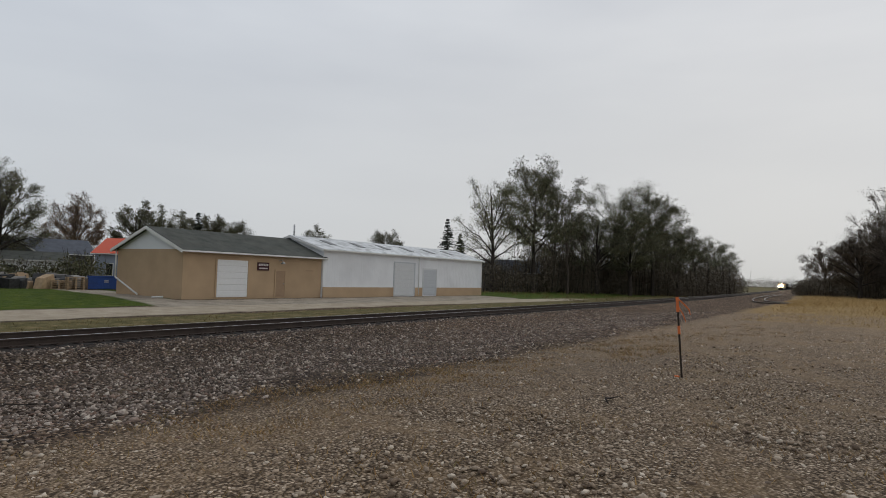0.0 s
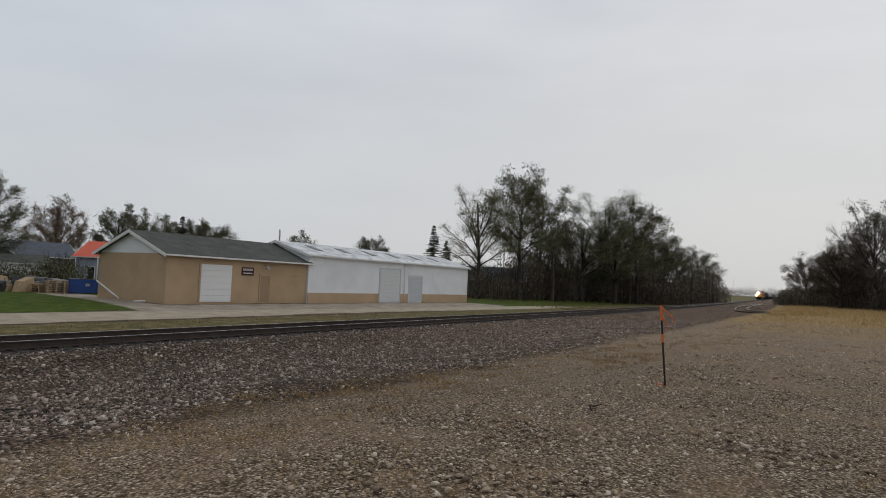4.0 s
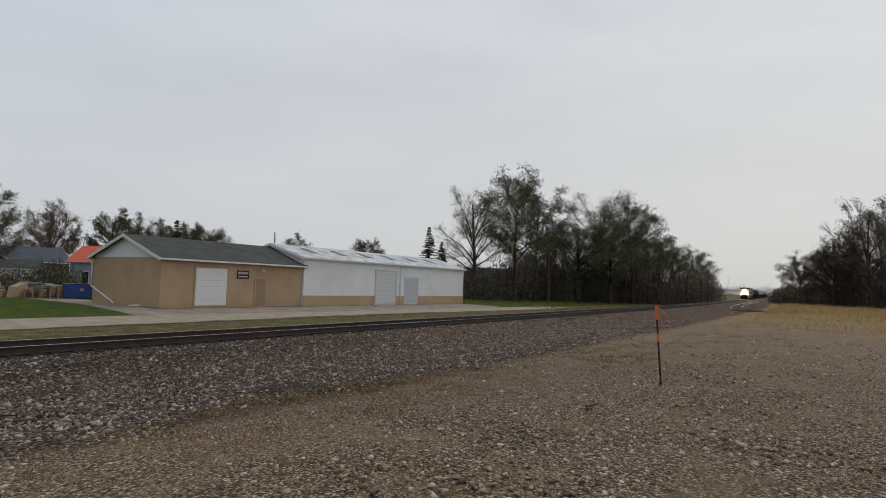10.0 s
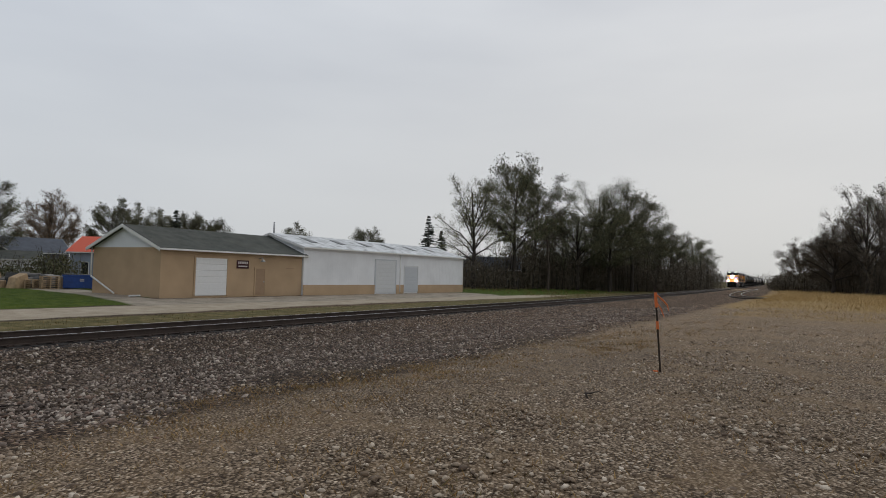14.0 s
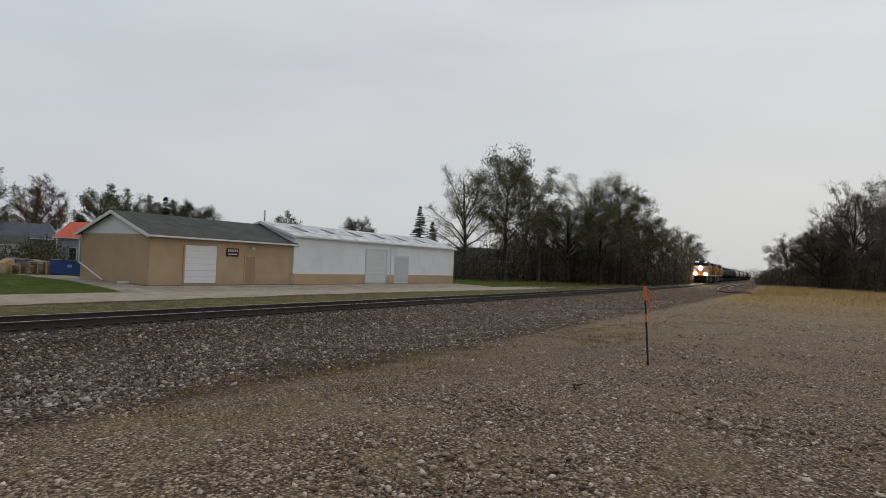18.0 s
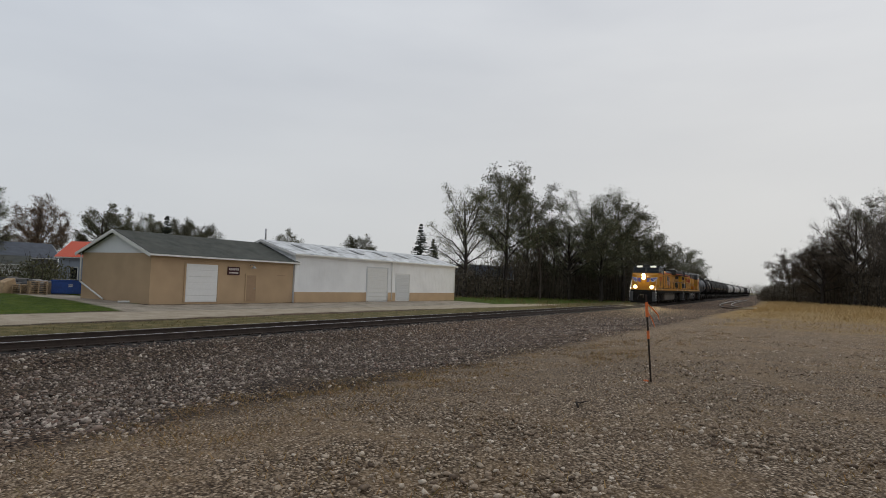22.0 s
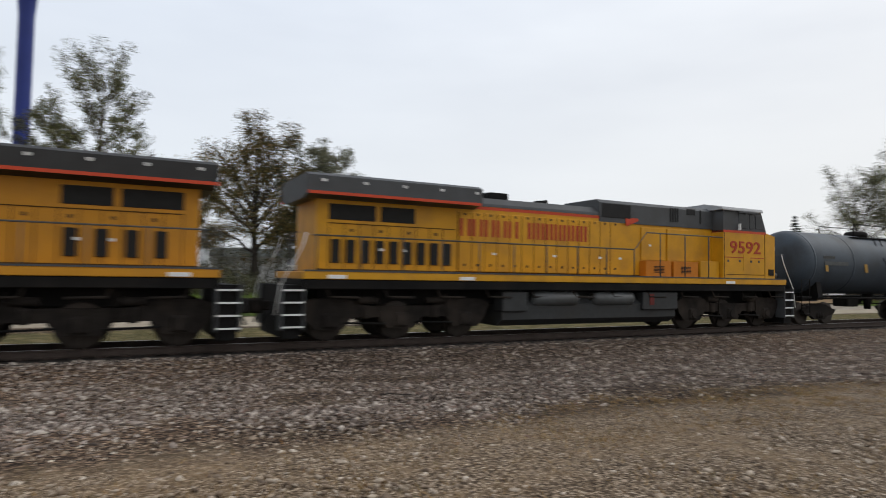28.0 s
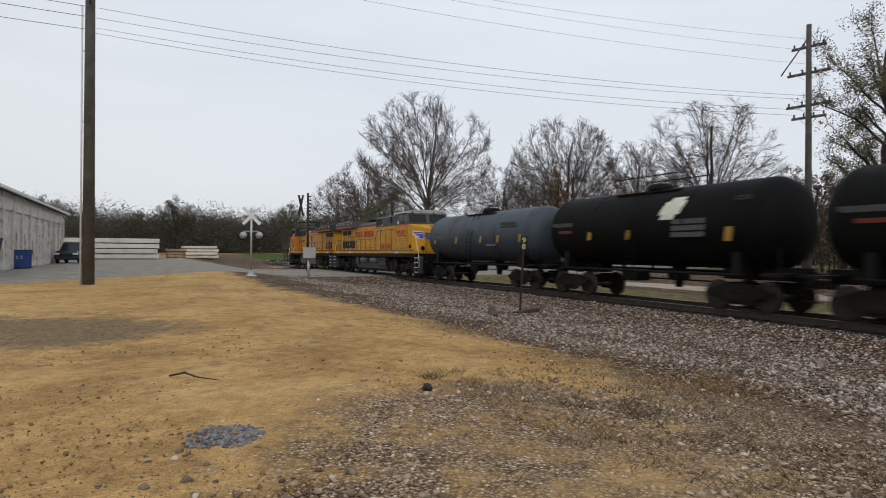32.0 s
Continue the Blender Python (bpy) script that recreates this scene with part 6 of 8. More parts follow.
for _i in range(60):
    _a = -3.4 - _i * 0.36
    _d = 92 + _i * 0.7 + _rng.uniform(-6, 8)
    _p = polar(_a, _d)
    while sq(_p.x, _p.y)[1] < 6.5:
        _d += 4
        _p = polar(_a, _d)
    _spots.append((_p.x, _p.y, 3.4, _rng.uniform(3.0, 5.5) if _a > -8 else _rng.uniform(4.5, 9.0) * (1 if _a > -20 else 0.8)))
thicket("woodland_brush", "dark leafless brush along the edge of the woods", _spots, m_brush, 0.16, 21, 2300)
_spots = []
for _i in range(34):
    _a = -30.2 - _i * 0.34
    _d = 150 - _i * 1.7 + _rng.uniform(-5, 5)
    _p = polar(_a, _d)
    if sq(_p.x, _p.y)[1] > -9:
        continue
    _spots.append((_p.x, _p.y, 3.6, _rng.uniform(4.0, 7.2) * min(1, 0.45 + _i * 0.04)))
thicket("woodland_brush", "dark brush beside the spur track", _spots, m_brush, 0.16, 22, 2600)
_spots = []
for _i in range(60):
    _a = -22.5 - _i * 0.14
    _d = 200 + _i * 4.0 + _rng.uniform(-10, 10)
    _p = polar(_a, _d)
    if abs(float(ground_z(_p.x, _p.y)[2])) > 15:
        _spots.append((_p.x, _p.y, 7, _rng.uniform(6, 10)))
for _i in range(16):
    _p = polar(-27.6 - _i * 0.22, 560 - _i * 14)
    if abs(float(ground_z(_p.x, _p.y)[2])) > 15:
        _spots.append((_p.x, _p.y, 9, _rng.uniform(6, 11)))
for _i in range(24):
    _p = polar(-24.0 - _i * 0.3, 960 + _i % 3 * 20)
    _spots.append((_p.x, _p.y, 12, 11 + _i * 7 % 6))
thicket("distant_woods", "hazy distant woods along the line", _spots, m_brush, 0.5, 23, 520, False)

# gardens behind the lawn
_autumn = tree("tree", "large autumn tree with rust and olive leaves", ground_at(46.2, 68), 6, 18.0, 6.2, (m_bark_dark, m_leaf_rust), leaf_size=0.2, leaf_count=10, trunk=0.42, limbs=20, kids=(10, 7, 3), low=0.1, lumps=0.2)
tree("tree", "large dense dark green tree beside the shed", ground_at(40.6, 70), 26, 17.2, 5.2, (m_bark_dark, m_leaf_dark), leaf_size=0.2, leaf_count=14, trunk=0.4, limbs=20, kids=(10, 7, 3), low=0.05)
_dark = tree("tree", "spreading dark bare tree beside the shed", ground_at(35.9, 88), 7, 13.4, 4.8, (m_bark_dark, m_leaf_dark), leaf_size=0.15, leaf_count=9, trunk=0.34, limbs=18, kids=(10, 7, 4), low=0.12, twig=0.026)
tree("tree", "rounded bare tree with reddish twigs and few leaves", ground_at(30.9, 114), 8, 13.0, 4.6, (m_bark, m_leaf_brown), leaf_size=0.14, leaf_count=5, trunk=0.25, limbs=20, kids=(11, 8, 5), low=0.1, fork=0.15)
_garden = tree("tree", "dark green spreading garden tree", ground_at(26.6, 118), 9, 12.6, 4.6, (m_bark_dark, m_leaf_dark), **{**LEAFY, "leaf_count": 6, "low": 0.15, "lumps": 0.18})
copy_thing(_garden, Matrix.Translation(ground_at(24.6, 122)) @ pose(0, 0, 0, 0, 0, 77))
copy_thing(_garden, Matrix.Translation(ground_at(22.9, 136)) @ pose(0, 0, 0, 0, 0, 200))
copy_thing(_dark, Matrix.Translation(ground_at(20.6, 140)) @ pose(0, 0, 0, 0, 0, 177))
spruce(ground_at(21.9, 120), 12.2, 13)
copy_thing(_autumn, Matrix.Translation(ground_at(52.0, 92)) @ pose(0, 0, 0, 0, 0, 70))
copy_thing(_dark, Matrix.Translation(ground_at(39.0, 100)) @ pose(0, 0, 0, 0, 0, 30))
copy_thing(_dark, Matrix.Translation(ground_at(19.2, 150)) @ pose(0, 0, 0, 0, 0, 300))
copy_thing(_garden, Matrix.Translation(ground_at(12.0, 150)) @ pose(0, 0, 0, 0, 0, 30))
copy_thing(_dark, Matrix.Translation(ground_at(5.6, 160)) @ pose(0, 0, 0, 0, 0, 130))
# tall trees beside the water tower and behind the second pole
TALL = dict(leaf_size=0.17, leaf_count=6, trunk=0.36, limbs=22, kids=(8, 6, 3), low=0.18, lumps=0.2, fork=0.6)
_pop = tree("tree", "tall upright tree with thin olive leaves", ground_at(67.4, 64), 14, 22.6, 3.5, (m_bark, m_leaf_olive), **TALL)
_pop2 = tree("tree", "tall upright tree with sparse olive leaves", ground_at(72.6, 60), 15, 21.3, 3.4, (m_bark, m_leaf_olive), **TALL)
tree("tree", "tall broad olive tree beside the water tower", ground_at(58.6, 66), 35, 23.6, 4.3, (m_bark, m_leaf_olive), **{**TALL, "leaf_count": 7, "lumps": 0.16})
tree("tree", "dense dark tree behind the parked pickup", ground_at(82.4, 66), 36, 13.0, 4.4, (m_bark_dark, m_leaf_dark), **{**LEAFY, "leaf_count": 5, "low": 0.04})
for _a, _d, _r, _src in ((79.4, 86, 250, _pop2), (62.4, 80, 10, _pop2), (75.0, 68, 190, _pop2), (69.6, 74, 130, _pop)):
    copy_thing(_src, Matrix.Translation(ground_at(_a, _d)) @ pose(0, 0, 0, 0, 0, _r))
tree("tree", "large open tree with sparse olive leaves and grey limbs", ground_at(86.2, 58), 27, 20.8, 5.2, (m_bark_dark, m_leaf_olive), **{**TALL, "leaf_size": 0.13, "trunk": 0.5, "lumps": 0.3, "low": 0.06, "leaf_count": 13})
tree("tree", "bare thin garden tree", ground_at(54.8, 76), 16, 16.6, 3.2, (m_bark, None), trunk=0.22, limbs=12, kids=(8, 6, 4), low=0.25)
# bare trees along the street
BARE = dict(trunk=0.46, limbs=24, kids=(14, 9, 7), low=0.18, lumps=0.06, fork=0.14, twig=0.016)
_bare = tree("tree", "large bare tree with a fine spreading crown", ground_at(123.3, 84), 17, 23.6, 9.3, (m_bark, None), **BARE)
_bare2 = tree("tree", "rounded bare tree with dense fine twigs", ground_at(110.7, 92), 18, 21.2, 9.5, (m_bark, None), **BARE)
_bare3 = tree("tree", "bare tree with a domed crown of fine twigs", ground_at(98.7, 88), 28, 21.8, 9.2, (m_bark, None), **BARE)
for _a, _d, _r, _src in ((131.2, 170, 210, _bare2), (116.4, 140, 20, _bare2), (104.6, 128, 70, _bare), (128.8, 130, 100, _bare2), (113.4, 150, 300, _bare3)):
    copy_thing(_src, Matrix.Translation(ground_at(_a, _d)) @ pose(0, 0, 0, 0, 0, _r))
tree("tree", "low dark green spreading tree behind the crossing", ground_at(126.4, 98), 29, 11.6, 5.4, (m_bark_dark, m_leaf_dark), **{**LEAFY, "low": 0.05, "leaf_count": 5})
tree("tree", "narrow pointed brown tree", ground_at(111.5, 86), 30, 14.8, 1.7, (m_bark, m_leaf_brown), **{**LEAFY, "low": 0.05, "leaf_count": 2, "lumps": 0.05})
for _a, _d, _h in ((105.6, 84, 11.4), (95.0, 70, 9.0), (91.6, 64, 9.5), (89.2, 72, 9.8), (118.6, 92, 7.5)):
    tree("tree", "low brown garden tree", ground_at(_a, _d), int(_a), _h, 3.2, (m_bark, m_leaf_brown), **{**LEAFY, "low": 0.05, "leaf_count": 2, "limbs": 12})
_spots = []
for _i in range(90):
    _a = 88 + _i * 0.52
    _p = polar(_a, 118 + _rng.uniform(-14, 30))
    _spots.append((_p.x, _p.y, 5, _rng.uniform(4.5, 8.5)))
thicket("hedgerow", "brown leafless hedge and scrub behind the street", _spots, m_brush, 0.2, 24, 1100)
_spots = []
for _i in range(34):
    _a = 47 + _i * 1.3
    _p = polar(_a, 62 + _rng.uniform(-4, 10))
    _spots.append((_p.x, _p.y, 2.2, _rng.uniform(1.8, 3.4) if _a < 76 else _rng.uniform(4.5, 8.0)))
for _a, _d, _h in ((37.5, 80, 4.5), (39.5, 78, 6.5), (41.5, 77, 7.0), (43.5, 77, 7.5), (45.5, 77, 7.0), (47.5, 78, 7.0), (49.5, 78, 6.5), (51.5, 80, 6.0), (30.4, 79, 3.2), (29.6, 80, 2.8), (30.9, 74, 3.0), (31.7, 75, 2.6), (34.6, 71, 2.2), (35.9, 71, 2.0), (33.2, 72, 1.6)):
    _p = polar(_a, _d)
    _spots.append((_p.x, _p.y, 2.0 if _a < 31 else 2.8, _h))
thicket("garden_hedge", "dark garden shrubs beyond the gravel road", _spots, m_leaf_dark, 0.15, 34, 750)
_spots = []
for _i in range(64):
    _a = 129 + _i * 0.5
    _p = polar(_a, 235 + _rng.uniform(-15, 40))
    _spots.append((_p.x, _p.y, 9, _rng.uniform(13, 17.5)))
m_farwoods = island("hazy_woods", [(0.062, 0.058, 0.043), (0.078, 0.071, 0.053), (0.092, 0.082, 0.061), (0.11, 0.094, 0.07)])
thicket("distant_woods", "dark distant woods beyond the yard", _spots, m_farwoods, 0.3, 25, 4600, False)
for _i in range(9):
    copy_thing((_olive, _garden, _tall)[_i % 3], Matrix.Translation(ground_at(129.5 + _i * 3.1, 215 + (_i * 37) % 30)) @ pose(0, 0, 0, 0, 0, _i * 77))

m_siding = material("grey_siding", (0.13, 0.137, 0.146), 0.8, 0, 0.08, 1, 20)
simple_house("garden_shed", "small white shed with a pale blue door and dark window", 40.5, 62, 5.6, 4.0, 0.47, 3.0, 0.5, m_whitewall, m_greyroof, "s", [(0.8, 1.1, 1.95, 0.75)], [(-1.9, 1.15, 0.5, 2.05)], 0, "shed")
simple_house("house", "low white house with a grey shingle roof", 33.8, 82, 6.6, 7, 0.3, 2.55, 0.9, m_whitewall, m_shingle, "s", [(-2.2, 1.0, 1.1, 0.9)])
simple_house("house", "long grey house with a slate roof", 33.0, 96, 12.0, 9, 0.3, 3.6, 1.9, m_siding, m_greyroof, "s", [(-4.4, 1.4, 1.6, 1.2), (1.4, 1.4, 1.6, 1.2)], (), 12)
simple_house("house", "grey house with a white-edged gable", 35.4, 92, 5.4, 7, 0.3, 3.9, 1.8, m_siding, m_greyroof, "q", [(-1.0, 1.4, 1.6, 1.2)])
simple_house("house", "blue-grey house with an orange-red metal roof", 27.7, 84, 6.0, 6, 0.3, 3.75, 1.75, m_bluegrey, m_redroof, "s", [(-1.6, 0.9, 0.9, 1.6)], (), -28)
simple_house("house", "long pale house behind the gardens", 46.0, 82, 11, 8, 0.3, 4.2, 1.1, m_whitewall, m_shingle, "s", [(-4, 1.2, 1.8, 1.0), (-1, 1.2, 1.8, 1.0)])
simple_house("house", "grey two-storey house with a low roof", 77.6, 46, 6.6, 7, 0.3, 6.6, 1.0, m_siding, m_greyroof, "s", [(0.9, 0.9, 4.2, 1.4), (-2.2, 0.9, 4.2, 1.4)])
simple_house("house", "low grey house among the woods", -5.4, 96, 10, 6, 0.4, 3.2, 1.8, m_siding, m_greyroof, "s")


def water_tower():
    t = thing("water_tower", "blue water tower with a flared neck", "water tower", Matrix.Translation(ground_at(63.9, 130)))
    m_tower = material("tower_blue", (0.018, 0.035, 0.20), 0.45, 0, 0.08, 0.3, 5)
    part("stem", Mesh().lathe([(0, 2.2), (3, 1.5), (8, 1.25), (46, 1.25), (50, 1.6), (53, 2.6), (55, 4.2)], "z", (0, 0, 0), 24), m_tower, t)
    part("tank", Mesh().lathe([(54.9, 4.1), (57, 7.0), (59.5, 8.8), (62, 9.4), (65, 9.0), (68, 7.0), (70, 3.5), (70.6, 0.5)], "z", (0, 0, 0), 32), m_tower, t)


water_tower()


def utility_pole(place, height, arms, r=0.16, lean=0.0, turn=57, name="utility_pole", label="weathered wooden utility pole with crossarms"):
    t = thing(name, label, "utility pole", Matrix.Translation(place) @ pose(0, 0, 0, 0, lean, turn))
    part("pole", Mesh().tube([(0, 0, -0.3), (0, 0, height)], [r * 1.15, r * 0.75], 12), m_pole, t)
    for z, w in arms:
        a = part("crossarm", Mesh().box(-0.06, 0.06, -w / 2, w / 2, z - 0.06, z + 0.06, 0.01), m_pole, t)
        for k in range(4):
            y = -w / 2 + 0.12 + k * (w - 0.24) / 3
            part("insulator", Mesh().lathe([(0, 0.02), (0.05, 0.05), (0.1, 0.04), (0.14, 0.055), (0.18, 0.02)], "z", (0, y, z + 0.06), 8), m_insul, a)
        part("brace", Mesh().tube([(0.07, -w * 0.3, z), (0.07, 0, z - 0.45), (0.07, w * 0.3, z)], 0.018, 4), m_galv, a)
    return t


m_pole = material("weathered_pole_wood", (0.086, 0.082, 0.073), 0.95, 0, 0.25, 2, 30, 0.4, 15)
m_insul = material("brown_insulator", (0.06, 0.04, 0.03), 0.3, 0, 0.1)
_op = utility_pole(ground_at(91.6, 36), 13.6, ((12.5, 1.6), (11.2, 2.0), (9.6, 2.1), (9.0, 1.6)), 0.16, 0.0, -20)
part("guy_brace", Mesh().tube([(0, 0, 13.0), (0.05, -1.3, 11.3)], 0.035, 5), m_pole, _op)
utility_pole(ground_at(86.0, 44), 10.2, (), 0.14, label="plain grey wooden pole among trees")
utility_pole(ground_at(103.2, 72), 10.5, ((9.6, 2.2), (8.6, 2.2)), 0.14)
utility_pole(ground_at(151.2, 28.5), 17.0, ((16.0, 2.4),), 0.2)

warehouse = thing("brick_warehouse", "old whitewashed brick warehouse with blind arched bays", "building", TRACK)
def whitewashed_brick(name, bare):
    """Brick courses under peeling whitewash; bare is how much brick shows."""
    mat = bpy.data.materials.new(name)
    mat.use_nodes = True
    n, l = mat.node_tree.nodes, mat.node_tree.links
    b = n["Principled BSDF"]
    co, mp, br = n.new("ShaderNodeTexCoord"), n.new("ShaderNodeMapping"), n.new("ShaderNodeTexBrick")
    mp.inputs["Rotation"].default_value = (radians(-90), 0, 0)
    br.inputs["Scale"].default_value, br.inputs["Brick Width"].default_value, br.inputs["Row Height"].default_value, br.inputs["Mortar Size"].default_value = 1.0, 0.22, 0.075, 0.008
    br.inputs["Color1"].default_value, br.inputs["Color2"].default_value, br.inputs["Mortar"].default_value = (0.24, 0.11, 0.075, 1), (0.33, 0.17, 0.12, 1), (0.36, 0.33, 0.29, 1)
    l.new(co.outputs["Object"], mp.inputs["Vector"])
    l.new(mp.outputs["Vector"], br.inputs["Vector"])
    def noise(s, d):
        t = n.new("ShaderNodeTexNoise")
        t.inputs["Scale"].default_value, t.inputs["Detail"].default_value, t.inputs["Roughness"].default_value = s, d, 0.7
        l.new(co.outputs["Object"], t.inputs["Vector"])
        return t
    peel, stain = n.new("ShaderNodeValToRGB"), n.new("ShaderNodeValToRGB")
    peel.color_ramp.elements[0].position, peel.color_ramp.elements[1].position = 0.64 - bare, 0.74 - bare
    stain.color_ramp.elements[0].position, stain.color_ramp.elements[0].color = 0.3, (0.40, 0.36, 0.32, 1)
    stain.color_ramp.elements[1].position, stain.color_ramp.elements[1].color = 0.6, (0.66, 0.63, 0.58, 1)
    l.new(noise(0.9, 9.0).outputs["Fac"], peel.inputs["Fac"])
    l.new(noise(2.6, 7.0).outputs["Fac"], stain.inputs["Fac"])
    x = n.new("ShaderNodeMix")
    x.data_type = "RGBA"
    l.new(peel.outputs["Color"], x.inputs[0])
    l.new(stain.outputs["Color"], x.inputs[6])
    l.new(br.outputs["Color"], x.inputs[7])
    l.new(x.outputs[2], b.inputs["Base Color"])
    b.inputs["Roughness"].default_value = 0.92
    h = n.new("ShaderNodeBump")
    h.inputs["Strength"].default_value, h.inputs["Distance"].default_value = 0.5, 0.01
    l.new(br.outputs["Fac"], h.inputs["Height"])
    h.invert = True
    l.new(h.outputs["Normal"], b.inputs["Normal"])
    return mat


m_oldwall = whitewashed_brick("peeling_whitewash", 0.06)
m_roofing = material("dark_roofing", (0.09, 0.09, 0.095), 0.8, 0, 0.15)
m_brick = whitewashed_brick("worn_brick", 0.16)
part("wall", Mesh().box(-67.5, -30, -36, -24.75, 0.3, 5.4), m_oldwall, warehouse)
part("gutter", Mesh().box(-67.9, -29.6, -24.36, -24.22, 5.36, 5.5), m_trim, warehouse, "pale gutter")
part("roof", Mesh().prism([(-24.3, 5.4), (-24.3, 5.55), (-30.3, 7.6), (-36.5, 5.55), (-36.5, 5.4)], "x", -67.9, -29.6), m_roofing, warehouse)
for _i in range(12):
    _s = -66.9 + _i * 2.95
    part("pilaster", Mesh().box(_s - 0.25, _s + 0.25, -24.75, -24.6, 0.3, 5.0), m_oldwall, warehouse)
    part("blind_arch", Mesh().prism([(_s + 0.95 + 0.55 * math.cos(k * math.pi / 8) + 0.55, 2.6 + 0.55 * math.sin(k * math.pi / 8)) for k in range(9)] + [(_s + 0.95, 1.3), (_s + 2.05, 1.3)], "y", -24.76, -24.72), m_brick, warehouse, "bricked-up arched opening")
    part("corbel", Mesh().box(_s + 0.25, _s + 2.7, -24.75, -24.64, 4.4, 5.0), m_oldwall, warehouse)

m_wornwood = material("worn_timber", (0.24, 0.18, 0.12), 0.9, 0, 0.2, 1, 20)
m_slab = material("bleached_planks", (0.52, 0.50, 0.46), 0.9, 0, 0.12, 1, 20, spread=0.15)


m_plankwood = material("spacer_timber", (0.11, 0.085, 0.06), 0.9, 0, 0.2)


def stack(name, label, s0, s1, q0, q1, layers, h, mat=None):
    t = thing(name, label, "stack", TRACK)
    for i in range(layers):
        z = gz(*at_sq((s0 + s1) / 2, (q0 + q1) / 2).xy) + i * h
        rnd = random.Random(i * 7 + int(-s0))
        part("slab", Mesh().box(s0 + rnd.uniform(0, 0.3), s1 - rnd.uniform(0, 0.35), q0 + rnd.uniform(0, 0.3), q1 - rnd.uniform(0, 0.35), z + 0.09, z + h - 0.02, 0.03), mat or m_slab, t)
        for f in (0.12, 0.5, 0.86):
            y = q0 + (q1 - q0) * f
            part("spacer", Mesh().box(s0 + 0.5, s1 - 0.5, y - 0.1, y + 0.1, z, z + 0.09), m_plankwood, t)
    return t


stack("concrete_slab_stack", "pale grey stack of long concrete slabs", -96, -80.5, -28.5, -16.2, 4, 0.62)
stack("concrete_slab_stack", "pale grey stack of long concrete slabs", -113, -105, -12.8, -7.2, 4, 0.5)
stack("timber_stack", "low stack of weathered brown timbers between slabs", -100, -95, -15.4, -12.4, 3, 0.42, m_wornwood)

# ---- spur track at the edge of the dry meadow ----
def spur_point(s, q, z=0.0):
    p = at_sq(s, q)
    p.z += z
    return p


SPUR = [(230, 0.9), (185, -0.5), (143, -2.2), (111.6, -4.3), (93.1, -6.3), (81.3, -8.3), (75.3, -10.0), (72.8, -11.3), (71.0, -12.4), (69.5, -13.2)]
m_spur = material("worn_spur_rail", (0.07, 0.05, 0.04), 0.6, 0.5, 0.2)


def spur_rail(side):
    """One rail of the curved siding; side is its distance from the outer rail."""
    pts = [Vector((a, b, 0)) for a, b in SPUR]
    line = []
    for i in range(1, len(pts) - 2):
        for k in range(6):
            t = k / 6
            p0, p1, p2, p3 = pts[i - 1:i + 3]
            line.append(0.5 * (2 * p1 + (p2 - p0) * t + (2 * p0 - 5 * p1 + 4 * p2 - p3) * t * t + (3 * p1 - p0 - 3 * p2 + p3) * t ** 3))
    foot, top = [], []
    for i in range(len(line)):
        d = (line[min(i + 1, len(line) - 1)] - line[max(i - 1, 0)]).normalized()
        p = line[i] + Vector((-d.y, d.x, 0)) * side
        foot.append(spur_point(p.x, p.y, 0.07))
        top.append(spur_point(p.x, p.y, 0.15))
    m = Mesh().tube(foot, 0.06, 4, 0).tube(top, 0.035, 4, 1)
    return whole("spur_rail", m, [m_spur, m_head], "worn steel rail of a curved siding", "rail", kind="structure")


for _sd in (0.0, 1.5):
    spur_rail(_sd)

# ---- wooden stake with orange tape ----
m_stake = material("dark_rusty_steel", (0.035, 0.025, 0.02), 0.8, 0.2, 0.2)
m_tape = material("orange_tape", (0.62, 0.15, 0.04), 0.6, 0, 0.1)
m_orange = material("orange_spray_paint", (0.62, 0.22, 0.06), 0.8, 0, 0.2)
_p = polar(-20.35, 11.8)
stake = thing("survey_stake", "dark steel stake tied with orange tape", "stake", Matrix.Translation((_p.x, _p.y, gz(_p.x, _p.y))) @ pose(0, 0, 0, 0, -4.0, -21))
part("post", Mesh().box(-0.016, 0.016, -0.004, 0.004, -0.3, 1.5).box(-0.004, 0.004, 0.0, 0.03, -0.3, 1.5), m_stake, stake)
part("painted_top", Mesh().box(-0.019, 0.019, -0.008, 0.006, 1.44, 1.515), m_stake, stake)
part("tape_band", Mesh().box(-0.024, 0.024, -0.012, 0.036, 1.12, 1.38), m_tape, stake)
part("tape_band", Mesh().box(-0.022, 0.022, -0.011, 0.034, 0.74, 0.88), m_tape, stake)
part("tape_tail", Mesh().tube([(0.02, 0, 1.34), (0.1, -0.02, 1.26), (0.18, -0.01, 1.16), (0.2, 0.0, 1.06)], [0.012, 0.016, 0.014, 0.006], 4), m_tape, stake)
part("tape_tail", Mesh().tube([(0.02, 0, 1.2), (0.08, -0.02, 1.08), (0.12, -0.01, 0.94)], [0.01, 0.014, 0.006], 4), m_tape, stake)
# low block added to stand in for orange-tinted ground at the stake
_r = Mesh().box(-0.13, -0.05, -0.04, 0.02, -0.01, 0.02, 0.01)
whole("painted_stone", _r, m_tape, "small orange patch on the ground beside the stake", "stone", Matrix.Translation((_p.x, _p.y, gz(_p.x, _p.y) + 0.01)))

